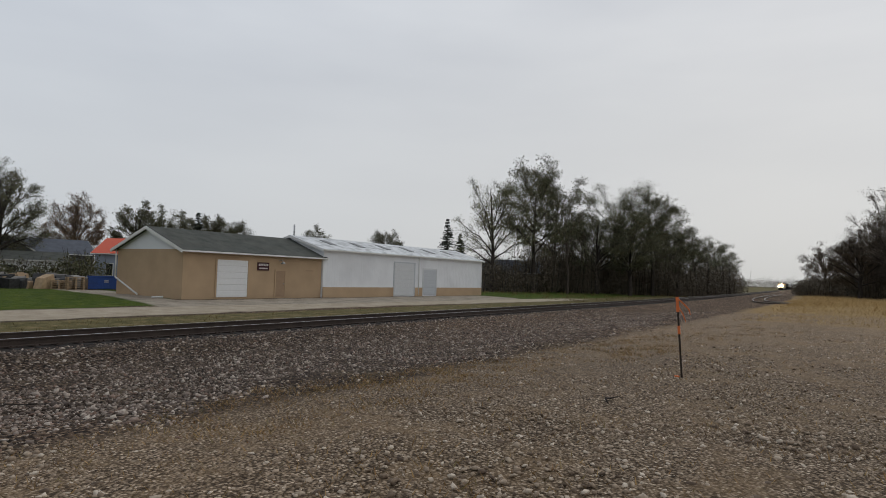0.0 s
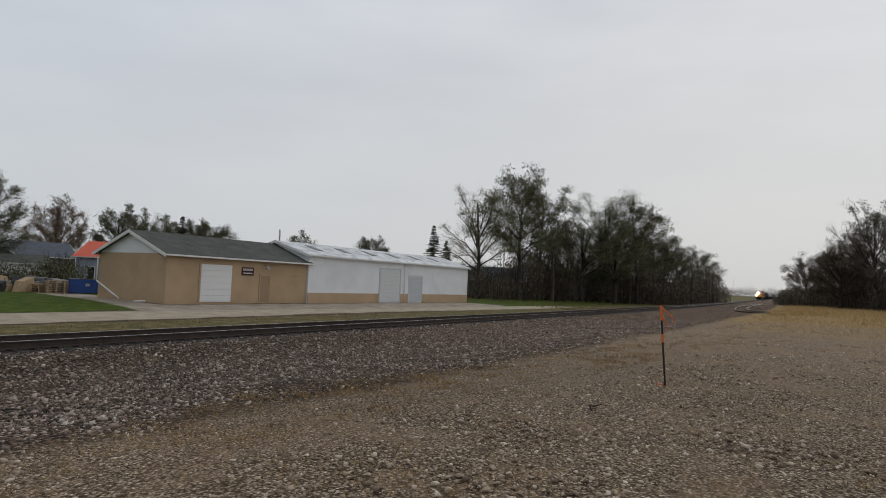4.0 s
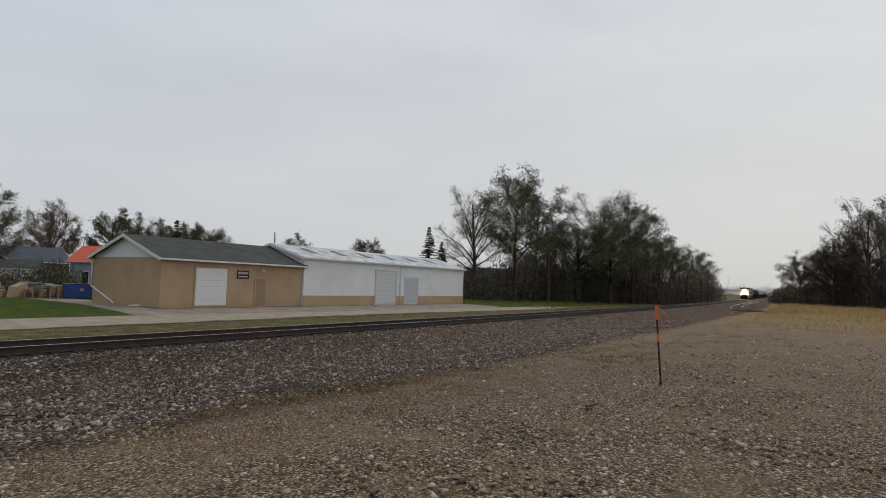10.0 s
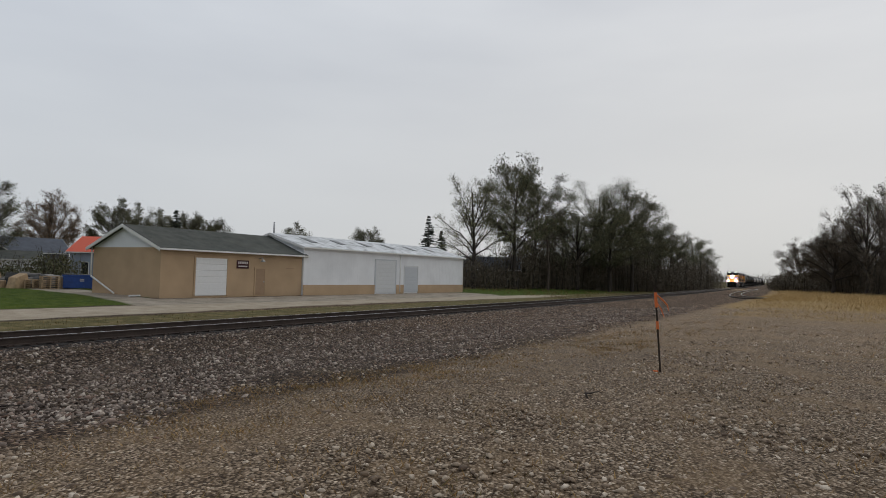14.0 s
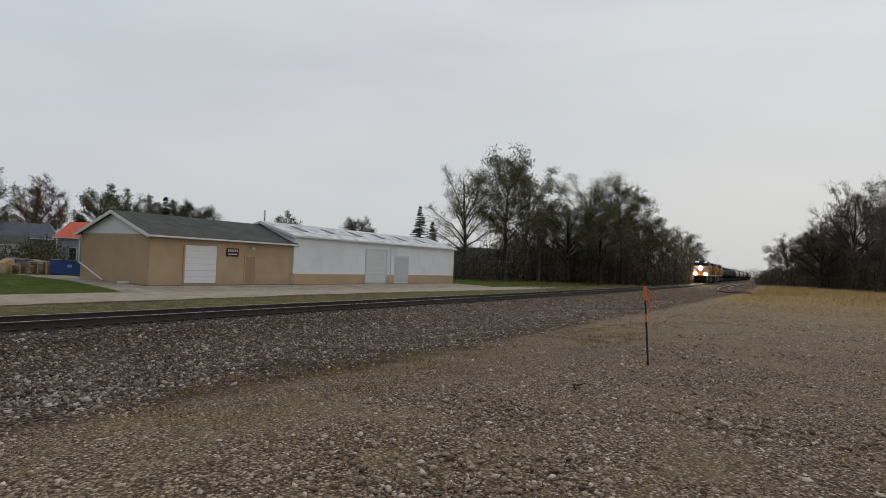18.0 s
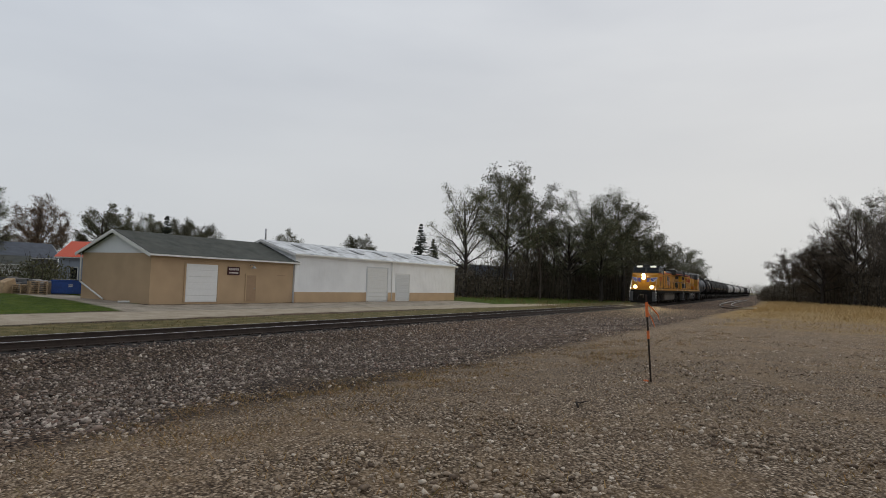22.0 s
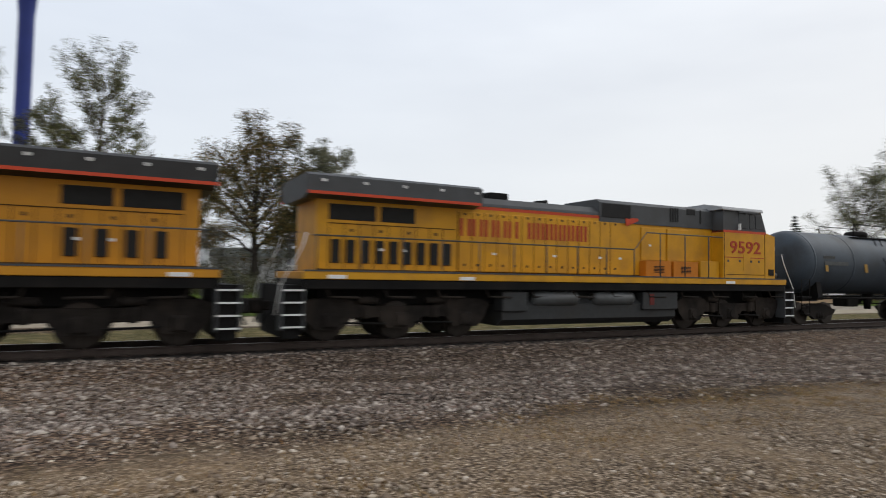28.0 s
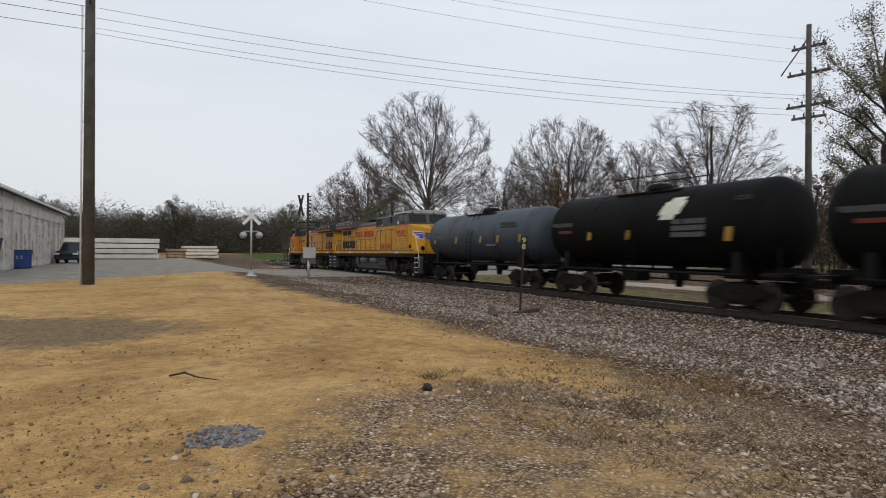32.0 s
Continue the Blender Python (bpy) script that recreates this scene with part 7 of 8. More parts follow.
# ---- mile post ----
_p = polar(114.8, 22)
mile = thing("mile_post", "narrow steel mile post with a white number plate", "mile post", Matrix.Translation((_p.x, _p.y, gz(_p.x, _p.y))) @ pose(0, 0, 0, 0, 3, 114.8))
m_cream = material("cream_figures", (0.45, 0.42, 0.26), 0.7)
_h = 2.72 - gz(_p.x, _p.y)
part("post", Mesh().box(-0.035, 0.035, -0.02, 0.02, -0.2, _h), m_stake, mile)
plate = part("plate", Mesh().box(-0.11, 0.11, -0.035, -0.021, _h - 0.48, _h, 0.006), m_dark, mile, "dark plate with pale figures")
for _t, _z in (("9", _h - 0.13), ("8", _h - 0.35)):
    part("figure", text_mesh(_t, 0.18, m_cream, 0.006, 0.13, 0.02), None, plate, "", pose(0, -0.039, _z, 90, 0, 0))

# ---- grade crossing ----
m_mast = material("aluminium_mast", (0.42, 0.43, 0.44), 0.4, 0.6, 0.1)
m_hood = material("black_lamp_hood", (0.02, 0.02, 0.02), 0.5)
m_lens = material("dark_red_lens", (0.10, 0.006, 0.006), 0.15)
m_signwhite = material("reflective_white", (0.7, 0.7, 0.7), 0.5, 0, 0.08)


def crossing_signal(az, d, height, turn, label):
    p = polar(az, d)
    t = thing("crossing_signal", label, "crossing signal", Matrix.Translation((p.x, p.y, gz(p.x, p.y))) @ pose(0, 0, 0, 0, 0, turn))
    part("base", Mesh().lathe([(-0.1, 0.3), (0.05, 0.3), (0.1, 0.14), (0.3, 0.09)], "z", (0, 0, 0), 12), m_mast, t)
    part("mast", Mesh().tube([(0, 0, 0.1), (0, 0, height)], 0.06, 10), m_mast, t)
    for k in (-1, 1):
        b = Mesh()
        c, s_ = math.cos(radians(45)), math.sin(radians(45)) * k
        v = []
        for y in (-0.1, -0.085):
            for a, e in ((-0.64, -0.085), (0.64, -0.085), (0.64, 0.085), (-0.64, 0.085)):
                v.append((a * c - e * s_, y + (0.02 if k > 0 else 0), height - 0.45 + a * s_ + e * c))
        b.add(v, [(0, 1, 2, 3), (7, 6, 5, 4), (0, 4, 5, 1), (1, 5, 6, 2), (2, 6, 7, 3), (3, 7, 4, 0)])
        part("crossbuck_blade", b, m_signwhite, t, "white crossbuck blade")
    part("lamp_arm", Mesh().tube([(-0.42, 0, height - 1.3), (0.42, 0, height - 1.3)], 0.035, 6), m_mast, t)
    for x in (-0.42, 0.42):
        l = part("flasher", Mesh().lathe([(0.0, 0.1), (0.0, 0.27), (0.03, 0.27), (0.05, 0.12)], "y", (x, -0.02, height - 1.52), 18), m_hood, t, "black round flasher disc")
        part("lamp_housing", Mesh().lathe([(-0.24, 0.04), (-0.2, 0.13), (-0.1, 0.19), (0.0, 0.2)], "y", (x, -0.02, height - 1.52), 16), m_galv, l, "pale domed lamp housing")
        part("visor", Mesh().lathe([(0.05, 0.15), (0.3, 0.14)], "y", (x, -0.02, height - 1.52), 14), m_hood, l)
    return t


crossing_signal(138.8, 36, 3.75, 147, "aluminium crossing signal with crossbuck and dark flashers")
_p = polar(134.0, 60)
far_signal = thing("railway_signal", "tall dark signal mast with ladder and edge-on blades", "signal", Matrix.Translation((_p.x, _p.y, gz(_p.x, _p.y))) @ pose(0, 0, 0, 0, 0, 134))
part("mast", Mesh().tube([(0, 0, 0), (0, 0, 7.3)], [0.12, 0.1], 8), m_hood, far_signal)
for _i in range(9):
    part("ladder_rung", Mesh().box(0.08, 0.3, -0.04, 0.04, 4.2 + _i * 0.34, 4.32 + _i * 0.34), m_hood, far_signal)
for _k in (-1, 1):
    part("blade", Mesh().prism([(-0.75 - 0.2 * _k, 5.2), (-0.55 - 0.2 * _k, 5.2), (-0.55 + 0.2 * _k, 7.1), (-0.75 + 0.2 * _k, 7.1)], "y", -0.03 + 0.05 * _k, 0.03 + 0.05 * _k), m_hood, far_signal)
part("lamp_arm", Mesh().box(-0.9, 1.1, -0.05, 0.05, 4.5, 4.62), m_hood, far_signal)
part("flasher", Mesh().lathe([(-0.1, 0.25), (0.1, 0.25)], "y", (0.9, 0, 4.3), 14), m_hood, far_signal)
_p = polar(133.9, 46)
case = thing("signal_cabinet", "grey steel signal cabinet on a post", "cabinet", Matrix.Translation((_p.x, _p.y, gz(_p.x, _p.y))) @ pose(0, 0, 0, 0, 0, 134))
part("cabinet_body", Mesh().box(-0.4, 0.5, -0.3, 0.3, 1.3, 2.05, 0.03), m_mast, case)
part("cabinet_roof", Mesh().box(-0.44, 0.54, -0.34, 0.34, 2.05, 2.1, 0.02), m_mast, case)
part("post", Mesh().tube([(0, 0, -0.2), (0, 0, 1.3)], 0.09, 10), m_mast, case)
# crossing planks between and beside the rails
for _i in range(9):
    for _q in (-0.35, 0.35, -1.15, 1.15):
        _a = on_track(-64.5 + _i * 2.3, _q, -0.012)
        _m = Mesh().box(-1.12, 1.12, -0.27, 0.27, -0.12, 0.0, 0.015)
        part("crossing_panel", _m, m_tankgrey, bpy.data.objects["ground"], "", Matrix.Translation(_a) @ pose(0, 0, 0, 0, 0, 57))

# ---- vehicles and yard ----
m_carpaint = material("dark_blue_car_paint", (0.03, 0.04, 0.06), 0.25, 0.3, 0.05)
m_whitecar = material("white_car_paint", (0.68, 0.69, 0.7), 0.3, 0, 0.04)
m_tyre = material("tyre_rubber", (0.02, 0.02, 0.02), 0.9, 0, 0.2)
m_blue = material("blue_skip_paint", (0.025, 0.07, 0.26), 0.5, 0, 0.12, dirt=(0.03, 0.05, 0.12), dirt_amount=0.4)
m_wood = material("pale_pallet_wood", (0.36, 0.26, 0.16), 0.9, 0, 0.2, 4, 30, spread=0.2)
m_junk = material("dark_scrap", (0.035, 0.035, 0.035), 0.7, 0.2, 0.4)
m_stonewall = material("rubble", (0.20, 0.19, 0.175), 0.95, 0, 0.3, 2, 15, 0.5, 10, spread=0.3)
m_lampglass = material("headlamp_glass", (0.6, 0.6, 0.6), 0.1)


def parked_car(az, d, turn, paint, label, suv=True):
    p = polar(az, d)
    t = thing("parked_car", label, "car", Matrix.Translation((p.x, p.y, gz(p.x, p.y))) @ pose(0, 0, 0, 0, 0, turn))
    h = 1.7 if suv else 1.45
    part("body", Mesh().box(-2.25, 2.25, -0.9, 0.9, 0.3, 0.98, 0.14), paint, t)
    part("bonnet", Mesh().box(0.9, 2.1, -0.78, 0.78, 0.9, 1.06, 0.08), paint, t)
    def frustum(x0, x1, y0, z0, x2, x3, y1, z1):
        return Mesh().add([(x0, -y0, z0), (x1, -y0, z0), (x1, y0, z0), (x0, y0, z0), (x2, -y1, z1), (x3, -y1, z1), (x3, y1, z1), (x2, y1, z1)], [(3, 2, 1, 0), (4, 5, 6, 7), (0, 1, 5, 4), (1, 2, 6, 5), (2, 3, 7, 6), (3, 0, 4, 7)])
    part("cabin", frustum(-2.1, 1.0, 0.84, 0.95, -1.75, 0.25, 0.66, h), paint, t)
    part("windscreen", frustum(0.8, 0.96, 0.74, 1.04, 0.2, 0.37, 0.6, h - 0.06), m_window, t)
    for y in (-0.79, 0.79):
        k = 1 if y > 0 else -1
        part("side_glass", Mesh().add([(-1.85, k * 0.83, 1.05), (0.75, k * 0.83, 1.05), (0.25, k * 0.70, h - 0.1), (-1.65, k * 0.70, h - 0.1), (-1.85, k * 0.78, 1.05), (0.75, k * 0.78, 1.05), (0.25, k * 0.65, h - 0.1), (-1.65, k * 0.65, h - 0.1)], [(0, 1, 2, 3), (7, 6, 5, 4), (0, 4, 5, 1), (1, 5, 6, 2), (2, 6, 7, 3), (3, 7, 4, 0)]), m_window, t)
        part("headlamp", Mesh().box(2.18, 2.27, y * 0.85 - 0.2, y * 0.85 + 0.2, 0.72, 0.88, 0.03), m_lampglass, t)
    part("grille", Mesh().box(2.24, 2.32, -0.5, 0.5, 0.55, 0.8, 0.02), m_dark, t)
    part("bumper", Mesh().box(2.2, 2.36, -0.88, 0.88, 0.36, 0.55, 0.04), paint, t)
    for x in (-1.4, 1.4):
        for y in (-0.8, 0.8):
            w = part("wheel", Mesh().lathe([(-0.11, 0.2), (-0.11, 0.31), (-0.08, 0.34), (0.08, 0.34), (0.11, 0.31), (0.11, 0.2)], "y", (x, y, 0.34), 20), m_tyre, t)
            part("rim", Mesh().lathe([(-0.115, 0.05), (-0.118, 0.2), (0.118, 0.2), (0.115, 0.05)], "y", (x, y, 0.34), 14), m_mast, w)
    return t


parked_car(152.4, 62, 50, m_carpaint, "dark blue estate car parked by the warehouse")
parked_car(82.6, 34, 62, m_whitecar, "white pickup parked across the track", False)


def skip(place, turn, length, label):
    t = thing("dumpster", label, "dumpster", Matrix.Translation(place) @ pose(0, 0, 0, 0, 0, turn))
    l, w, h = length / 2, 0.85, 1.15
    part("shell", Mesh().prism([(-l, 0.12), (l, 0.12), (l + 0.12, h), (-l - 0.12, h)], "y", -w, -w + 0.05).prism([(-l, 0.12), (l, 0.12), (l + 0.12, h), (-l - 0.12, h)], "y", w - 0.05, w).box(-l, l, -w, w, 0.12, 0.17).box(-l - 0.08, -l, -w, w, 0.12, h).box(l, l + 0.08, -w, w, 0.12, h), m_blue, t)
    part("rim", Mesh().box(-l - 0.16, l + 0.16, -w - 0.04, -w + 0.06, h - 0.1, h, 0.01).box(-l - 0.16, l + 0.16, w - 0.06, w + 0.04, h - 0.1, h, 0.01), m_blue, t)
    for i in range(4):
        x = -l + 0.3 + i * (2 * l - 0.6) / 3
        part("rib", Mesh().box(x - 0.04, x + 0.04, -w - 0.06, -w, 0.15, h - 0.1), m_blue, t)
    part("marking", bars(0.34, 0.2, None, 2), m_palegrey, t, "pale marking as plain bars", pose(0.1, -w - 0.012, 0.75))
    part("lid", Mesh().box(-l - 0.1, l + 0.1, -w, w, h, h + 0.05, 0.02), m_hood, t)
    return t


skip(ground_at(28.6, 57), 29, 2.2, "blue steel dumpster beside the tan workshop")
skip(ground_at(156.0, 46), 157, 1.3, "blue steel dumpster by the old warehouse")


def pallet_stack(place, turn, n, label="leaning stack of pale wooden pallets"):
    t = thing("pallet_stack", label, "pallets", Matrix.Translation(place) @ pose(0, 0, 0, 0, 0, turn))
    for i in range(n):
        z = i * 0.15
        for k in range(6):
            y = -0.55 + k * 0.2
            part("slat", Mesh().box(-0.6, 0.6, y, y + 0.11, z + 0.1, z + 0.125), m_wood, t)
        for x in (-0.58, -0.05, 0.48):
            part("bearer", Mesh().box(x, x + 0.1, -0.55, 0.55, z, z + 0.1), m_wood, t)
    return t


pallet_stack(ground_at(30.7, 56), 40, 7)
pallet_stack(ground_at(31.6, 57), 15, 5, "low stack of worn wooden pallets")
pallet_stack(ground_at(34.8, 60), 30, 6, "low stack of worn wooden pallets")
_rng = random.Random(9)
for _i in range(95):
    _a = _rng.uniform(29.4, 36.6)
    _d = _rng.uniform(57, 68)
    _w, _hh = _rng.uniform(0.15, 0.7), _rng.uniform(0.25, 1.25)
    _m = Mesh().prism([(-_w, 0), (_w, 0), (_w * _rng.uniform(0.5, 1), _hh), (-_w * _rng.uniform(0.4, 1), _hh * _rng.uniform(0.6, 1))], "y", -0.4, 0.4)
    _k = _rng.choice((0, 0, 0, 1, 1, 2))
    whole(("scrap_metal", "rubble_block", "timber_crate")[_k], _m, (m_junk, m_stonewall, m_wood)[_k], ("heap of dark scrap in the yard", "rough grey rubble block in the yard", "weathered timber crate in the yard")[_k], ("scrap", "rubble", "crate")[_k], Matrix.Translation(ground_at(_a, _d)) @ pose(0, 0, 0, 0, 0, _rng.uniform(0, 180)))
whole("bent_pipe", Mesh().tube([(0, 0, 0.05), (1.1, 0.2, 0.06), (1.6, 0.1, 0.2)], 0.06, 8), m_trim, "white pipe lying beside the workshop", "pipe", Matrix.Translation(at_sq(24.9, 20.5)) @ pose(0, 0, 0, 0, 0, 40))
whole("leaning_panel", Mesh().box(-0.1, 0.1, -0.6, 0.6, 0, 1.9), m_junk, "dark panel leaning by the dumpster", "panel", Matrix.Translation(ground_at(157.6, 41)) @ pose(0, 0, 0, 0, 12, 150))
whole("white_board", Mesh().box(-0.05, 0.05, -0.1, 0.1, 0, 2.0), m_trim, "white board leaning by the dumpster", "board", Matrix.Translation(ground_at(157.2, 40)) @ pose(0, 0, 0, 0, -12, 150))

# ---- things lying near the track ----
m_plank = material("old_tie_wood", (0.075, 0.055, 0.042), 0.95, 0, 0.25, 3, 30, 0.4, 20)
for _az, _d, _l, _r, _lab in ((117.2, 20.5, 2.2, 30, "old wooden tie lying on the ballast"), (114.2, 22.2, 1.6, -6, "broken dark tie lying on the ballast")):
    whole("loose_tie", Mesh().box(-_l / 2, _l / 2, -0.11, 0.11, -0.02, 0.12, 0.02), m_plank, _lab, "tie", Matrix.Translation(ground_at(_az, _d) + Vector((0, 0, 0.06))) @ pose(0, 0, 0, 2, 1, _r))
for (_s, _q, _r, _k) in ((5.3, -7.4, 35, 0.9), (-7.39, -17.06, 93, 0.82), (9.6, -14.6, 60, 0.35)):
    _p = at_sq(_s, _q)
    _m = Mesh().tube([(0, 0, 0.02), (0.25 * _k, 0.06, 0.07), (0.6 * _k, 0.02, 0.05), (0.95 * _k, 0.1, 0.03)], [0.012, 0.013, 0.01, 0.004], 6)
    _m.tube([(0.5 * _k, 0.03, 0.05), (0.7 * _k, -0.1, 0.09)], [0.012, 0.004], 5)
    whole("fallen_branch", _m, m_bark_dark, "dark fallen branch lying on the gravel", "branch", Matrix.Translation(_p) @ pose(0, 0, 0, 0, 0, _r))
_p = at_sq(-5.47, -14.39)
whole("dark_stone", Mesh().lathe([(-0.01, 0.045), (0.03, 0.065), (0.065, 0.045), (0.085, 0.015)], "z", (0, 0, 0), 7), m_junk, "dark lump of stone on the dirt", "stone", Matrix.Translation(_p))

# ---- overhead wires from the near pole to the pole across the track ----
m_wire = material("dull_wire", (0.06, 0.06, 0.065), 0.6, 0.4, 0.1)


def wire(a, b, sag, r=0.018):
    a, b = Vector(a), Vector(b)
    pts = []
    for i in range(25):
        t = i / 24
        p = a.lerp(b, t)
        p.z -= sag * 4 * t * (1 - t)
        pts.append(tuple(p))
    return whole("overhead_wire", Mesh().tube(pts, r, 4), m_wire, "thin dark overhead wire strung between poles", "wire", None, "overhead wires")


_near = ground_at(151.2, 28.5)
_far = ground_at(91.6, 36)
for _h1, _h2, _y in ((11.0, 9.8, 1.1), (10.6, 9.8, 0.4), (10.2, 9.2, 0.7), (10.0, 9.2, -0.6), (14.3, 12.6, 0.8), (13.5, 11.3, 1.0), (14.3, 12.6, -0.8)):
    wire(_near + Vector((0, 0, _h1)) + polar(57, _y * 0.3), _far + Vector((0, 0, _h2)) + polar(-20, _y), 0.55, 0.009 if _h1 < 12 else 0.006)
for _h1, _y in ((10.6, 0.3), (10.1, -0.3), (11.0, 0.0)):
    _e = polar(205, 40)
    wire(_near + Vector((0, 0, _h1)), (_e.x, _e.y, _h1 + 1.0), 0.6, 0.011)
part("riser_conduit", Mesh().tube([(0.03, -0.27, 0.0), (0.03, -0.27, 11.0)], 0.035, 6), m_signwhite, next(o for o in scene.objects if o.name.startswith("utility_pole") and (o.location - _near).length < 0.5), "pale conduit running down the pole")
for _z in (3.6, 6.4, 9.2):
    part("standoff", Mesh().box(0.01, 0.05, -0.3, 0.0, _z, _z + 0.05), m_galv, next(o for o in scene.objects if o.name.startswith("utility_pole") and (o.location - _near).length < 0.5))
_np = next(o for o in scene.objects if o.name.startswith("utility_pole") and (o.location - _near).length < 0.5)
for _z, _s in ((11.0, 1), (11.6, -1), (12.2, 1)):
    part("bracket", Mesh().tube([(0, 0, _z), (_s * 0.45, 0, _z + 0.25)], 0.035, 6).lathe([(_z + 0.25, 0.07), (_z + 0.4, 0.05)], "z", (_s * 0.45, 0, 0), 8), m_insul, _np)


# ---- loose stones, weeds and dry grass near the camera ----
def stones(name, label, centres, sizes, mat, seed, coarse=False):
    """Many angular stones in one mesh."""
    rs = np.random.RandomState(seed)
    t = (1 + 5 ** 0.5) / 2
    ico = np.array([(-1, t, 0), (1, t, 0), (-1, -t, 0), (1, -t, 0), (0, -1, t), (0, 1, t), (0, -1, -t), (0, 1, -t), (t, 0, -1), (t, 0, 1), (-t, 0, -1), (-t, 0, 1)]) / 1.9
    tri = np.array([(0, 11, 5), (0, 5, 1), (0, 1, 7), (0, 7, 10), (0, 10, 11), (1, 5, 9), (5, 11, 4), (11, 10, 2), (10, 7, 6), (7, 1, 8), (3, 9, 4), (3, 4, 2), (3, 2, 6), (3, 6, 8), (3, 8, 9), (4, 9, 5), (2, 4, 11), (6, 2, 10), (8, 6, 7), (9, 8, 1)])
    if coarse:
        ico = np.array([(1, 0, 0), (0, 1, 0), (-1, 0, 0), (0, -1, 0), (0, 0, 1), (0, 0, -1)]) * 1.1
        tri = np.array([(0, 1, 4), (1, 2, 4), (2, 3, 4), (3, 0, 4), (1, 0, 5), (2, 1, 5), (3, 2, 5), (0, 3, 5)])
    n, k = len(centres), len(ico)
    v = ico[None] * (1 + rs.uniform(-0.34, 0.34, (n, k, 3))) + (rs.uniform(-0.34, 0.34, (n, k, 3)) if coarse else rs.uniform(-0.27, 0.27, (n, k, 3)))
    v = v * (sizes[:, None, None] * rs.uniform(0.55, 1.3, (n, 1, 3)))
    v[:, :, 2] *= 0.62
    a, b = rs.uniform(0, 6.28, n), rs.normal(0, 0.35, n)
    ca, sa, cb, sb = np.cos(a)[:, None], np.sin(a)[:, None], np.cos(b)[:, None], np.sin(b)[:, None]
    x, y, z = v[..., 0], v[..., 1], v[..., 2]
    y, z = y * cb - z * sb, y * sb + z * cb
    x, y = x * ca - y * sa, x * sa + y * ca
    v = np.stack([x, y, z], -1) + centres[:, None, :]
    f = (tri[None] + (np.arange(n) * k)[:, None, None]).reshape(-1, 3)
    me = bpy.data.meshes.new(name)
    me.vertices.add(n * k)
    me.vertices.foreach_set("co", v.reshape(-1))
    me.loops.add(len(f) * 3)
    me.loops.foreach_set("vertex_index", f.reshape(-1))
    me.polygons.add(len(f))
    me.polygons.foreach_set("loop_start", np.arange(0, len(f) * 3, 3))
    me.materials.append(mat)
    me.update(calc_edges=True)
    return tagged(new(name, me), label, "gravel", kind="stuff")


def scatter(n, az0, az1, d0, d1, seed, power=1.0):
    rs = np.random.RandomState(seed)
    az = np.radians(rs.uniform(az0, az1, n))
    d = d0 * (d1 / d0) ** (rs.uniform(0, 1, n) ** power)
    x, y = -np.sin(az) * d, np.cos(az) * d
    z, s, q = ground_z(x, y)
    return x, y, z, s, q, d, rs


m_stone = island("ballast_stone", [(0.05, 0.036, 0.028), (0.09, 0.066, 0.052), (0.125, 0.094, 0.074), (0.165, 0.125, 0.10), (0.205, 0.16, 0.128), (0.255, 0.205, 0.166), (0.33, 0.273, 0.226), (0.52, 0.45, 0.38), (0.20, 0.122, 0.088), (0.12, 0.097, 0.082)], 0.9)
m_palestone = island("pale_ballast_stone", [(0.075, 0.057, 0.046), (0.14, 0.106, 0.086), (0.20, 0.155, 0.127), (0.26, 0.208, 0.172), (0.33, 0.272, 0.228), (0.43, 0.365, 0.31), (0.60, 0.53, 0.455), (0.29, 0.19, 0.145)], 0.9)
m_pebble = island("yard_pebble", [(0.13, 0.085, 0.042), (0.22, 0.15, 0.072), (0.32, 0.22, 0.105), (0.42, 0.32, 0.19)], 0.9)
m_straw = island("dry_grass_blade", [(0.13, 0.08, 0.032), (0.25, 0.15, 0.055), (0.40, 0.25, 0.095), (0.13, 0.11, 0.042), (0.31, 0.155, 0.05)], 0.9)
m_meadow = island("tall_dry_grass_blade", [(0.30, 0.19, 0.075), (0.46, 0.31, 0.125), (0.60, 0.44, 0.21)], 0.9)

m_yardstone = island("yard_stone", [(0.105, 0.072, 0.048), (0.18, 0.128, 0.086), (0.245, 0.18, 0.123), (0.31, 0.235, 0.165), (0.38, 0.302, 0.22), (0.46, 0.378, 0.29), (0.64, 0.55, 0.445)], 0.9)


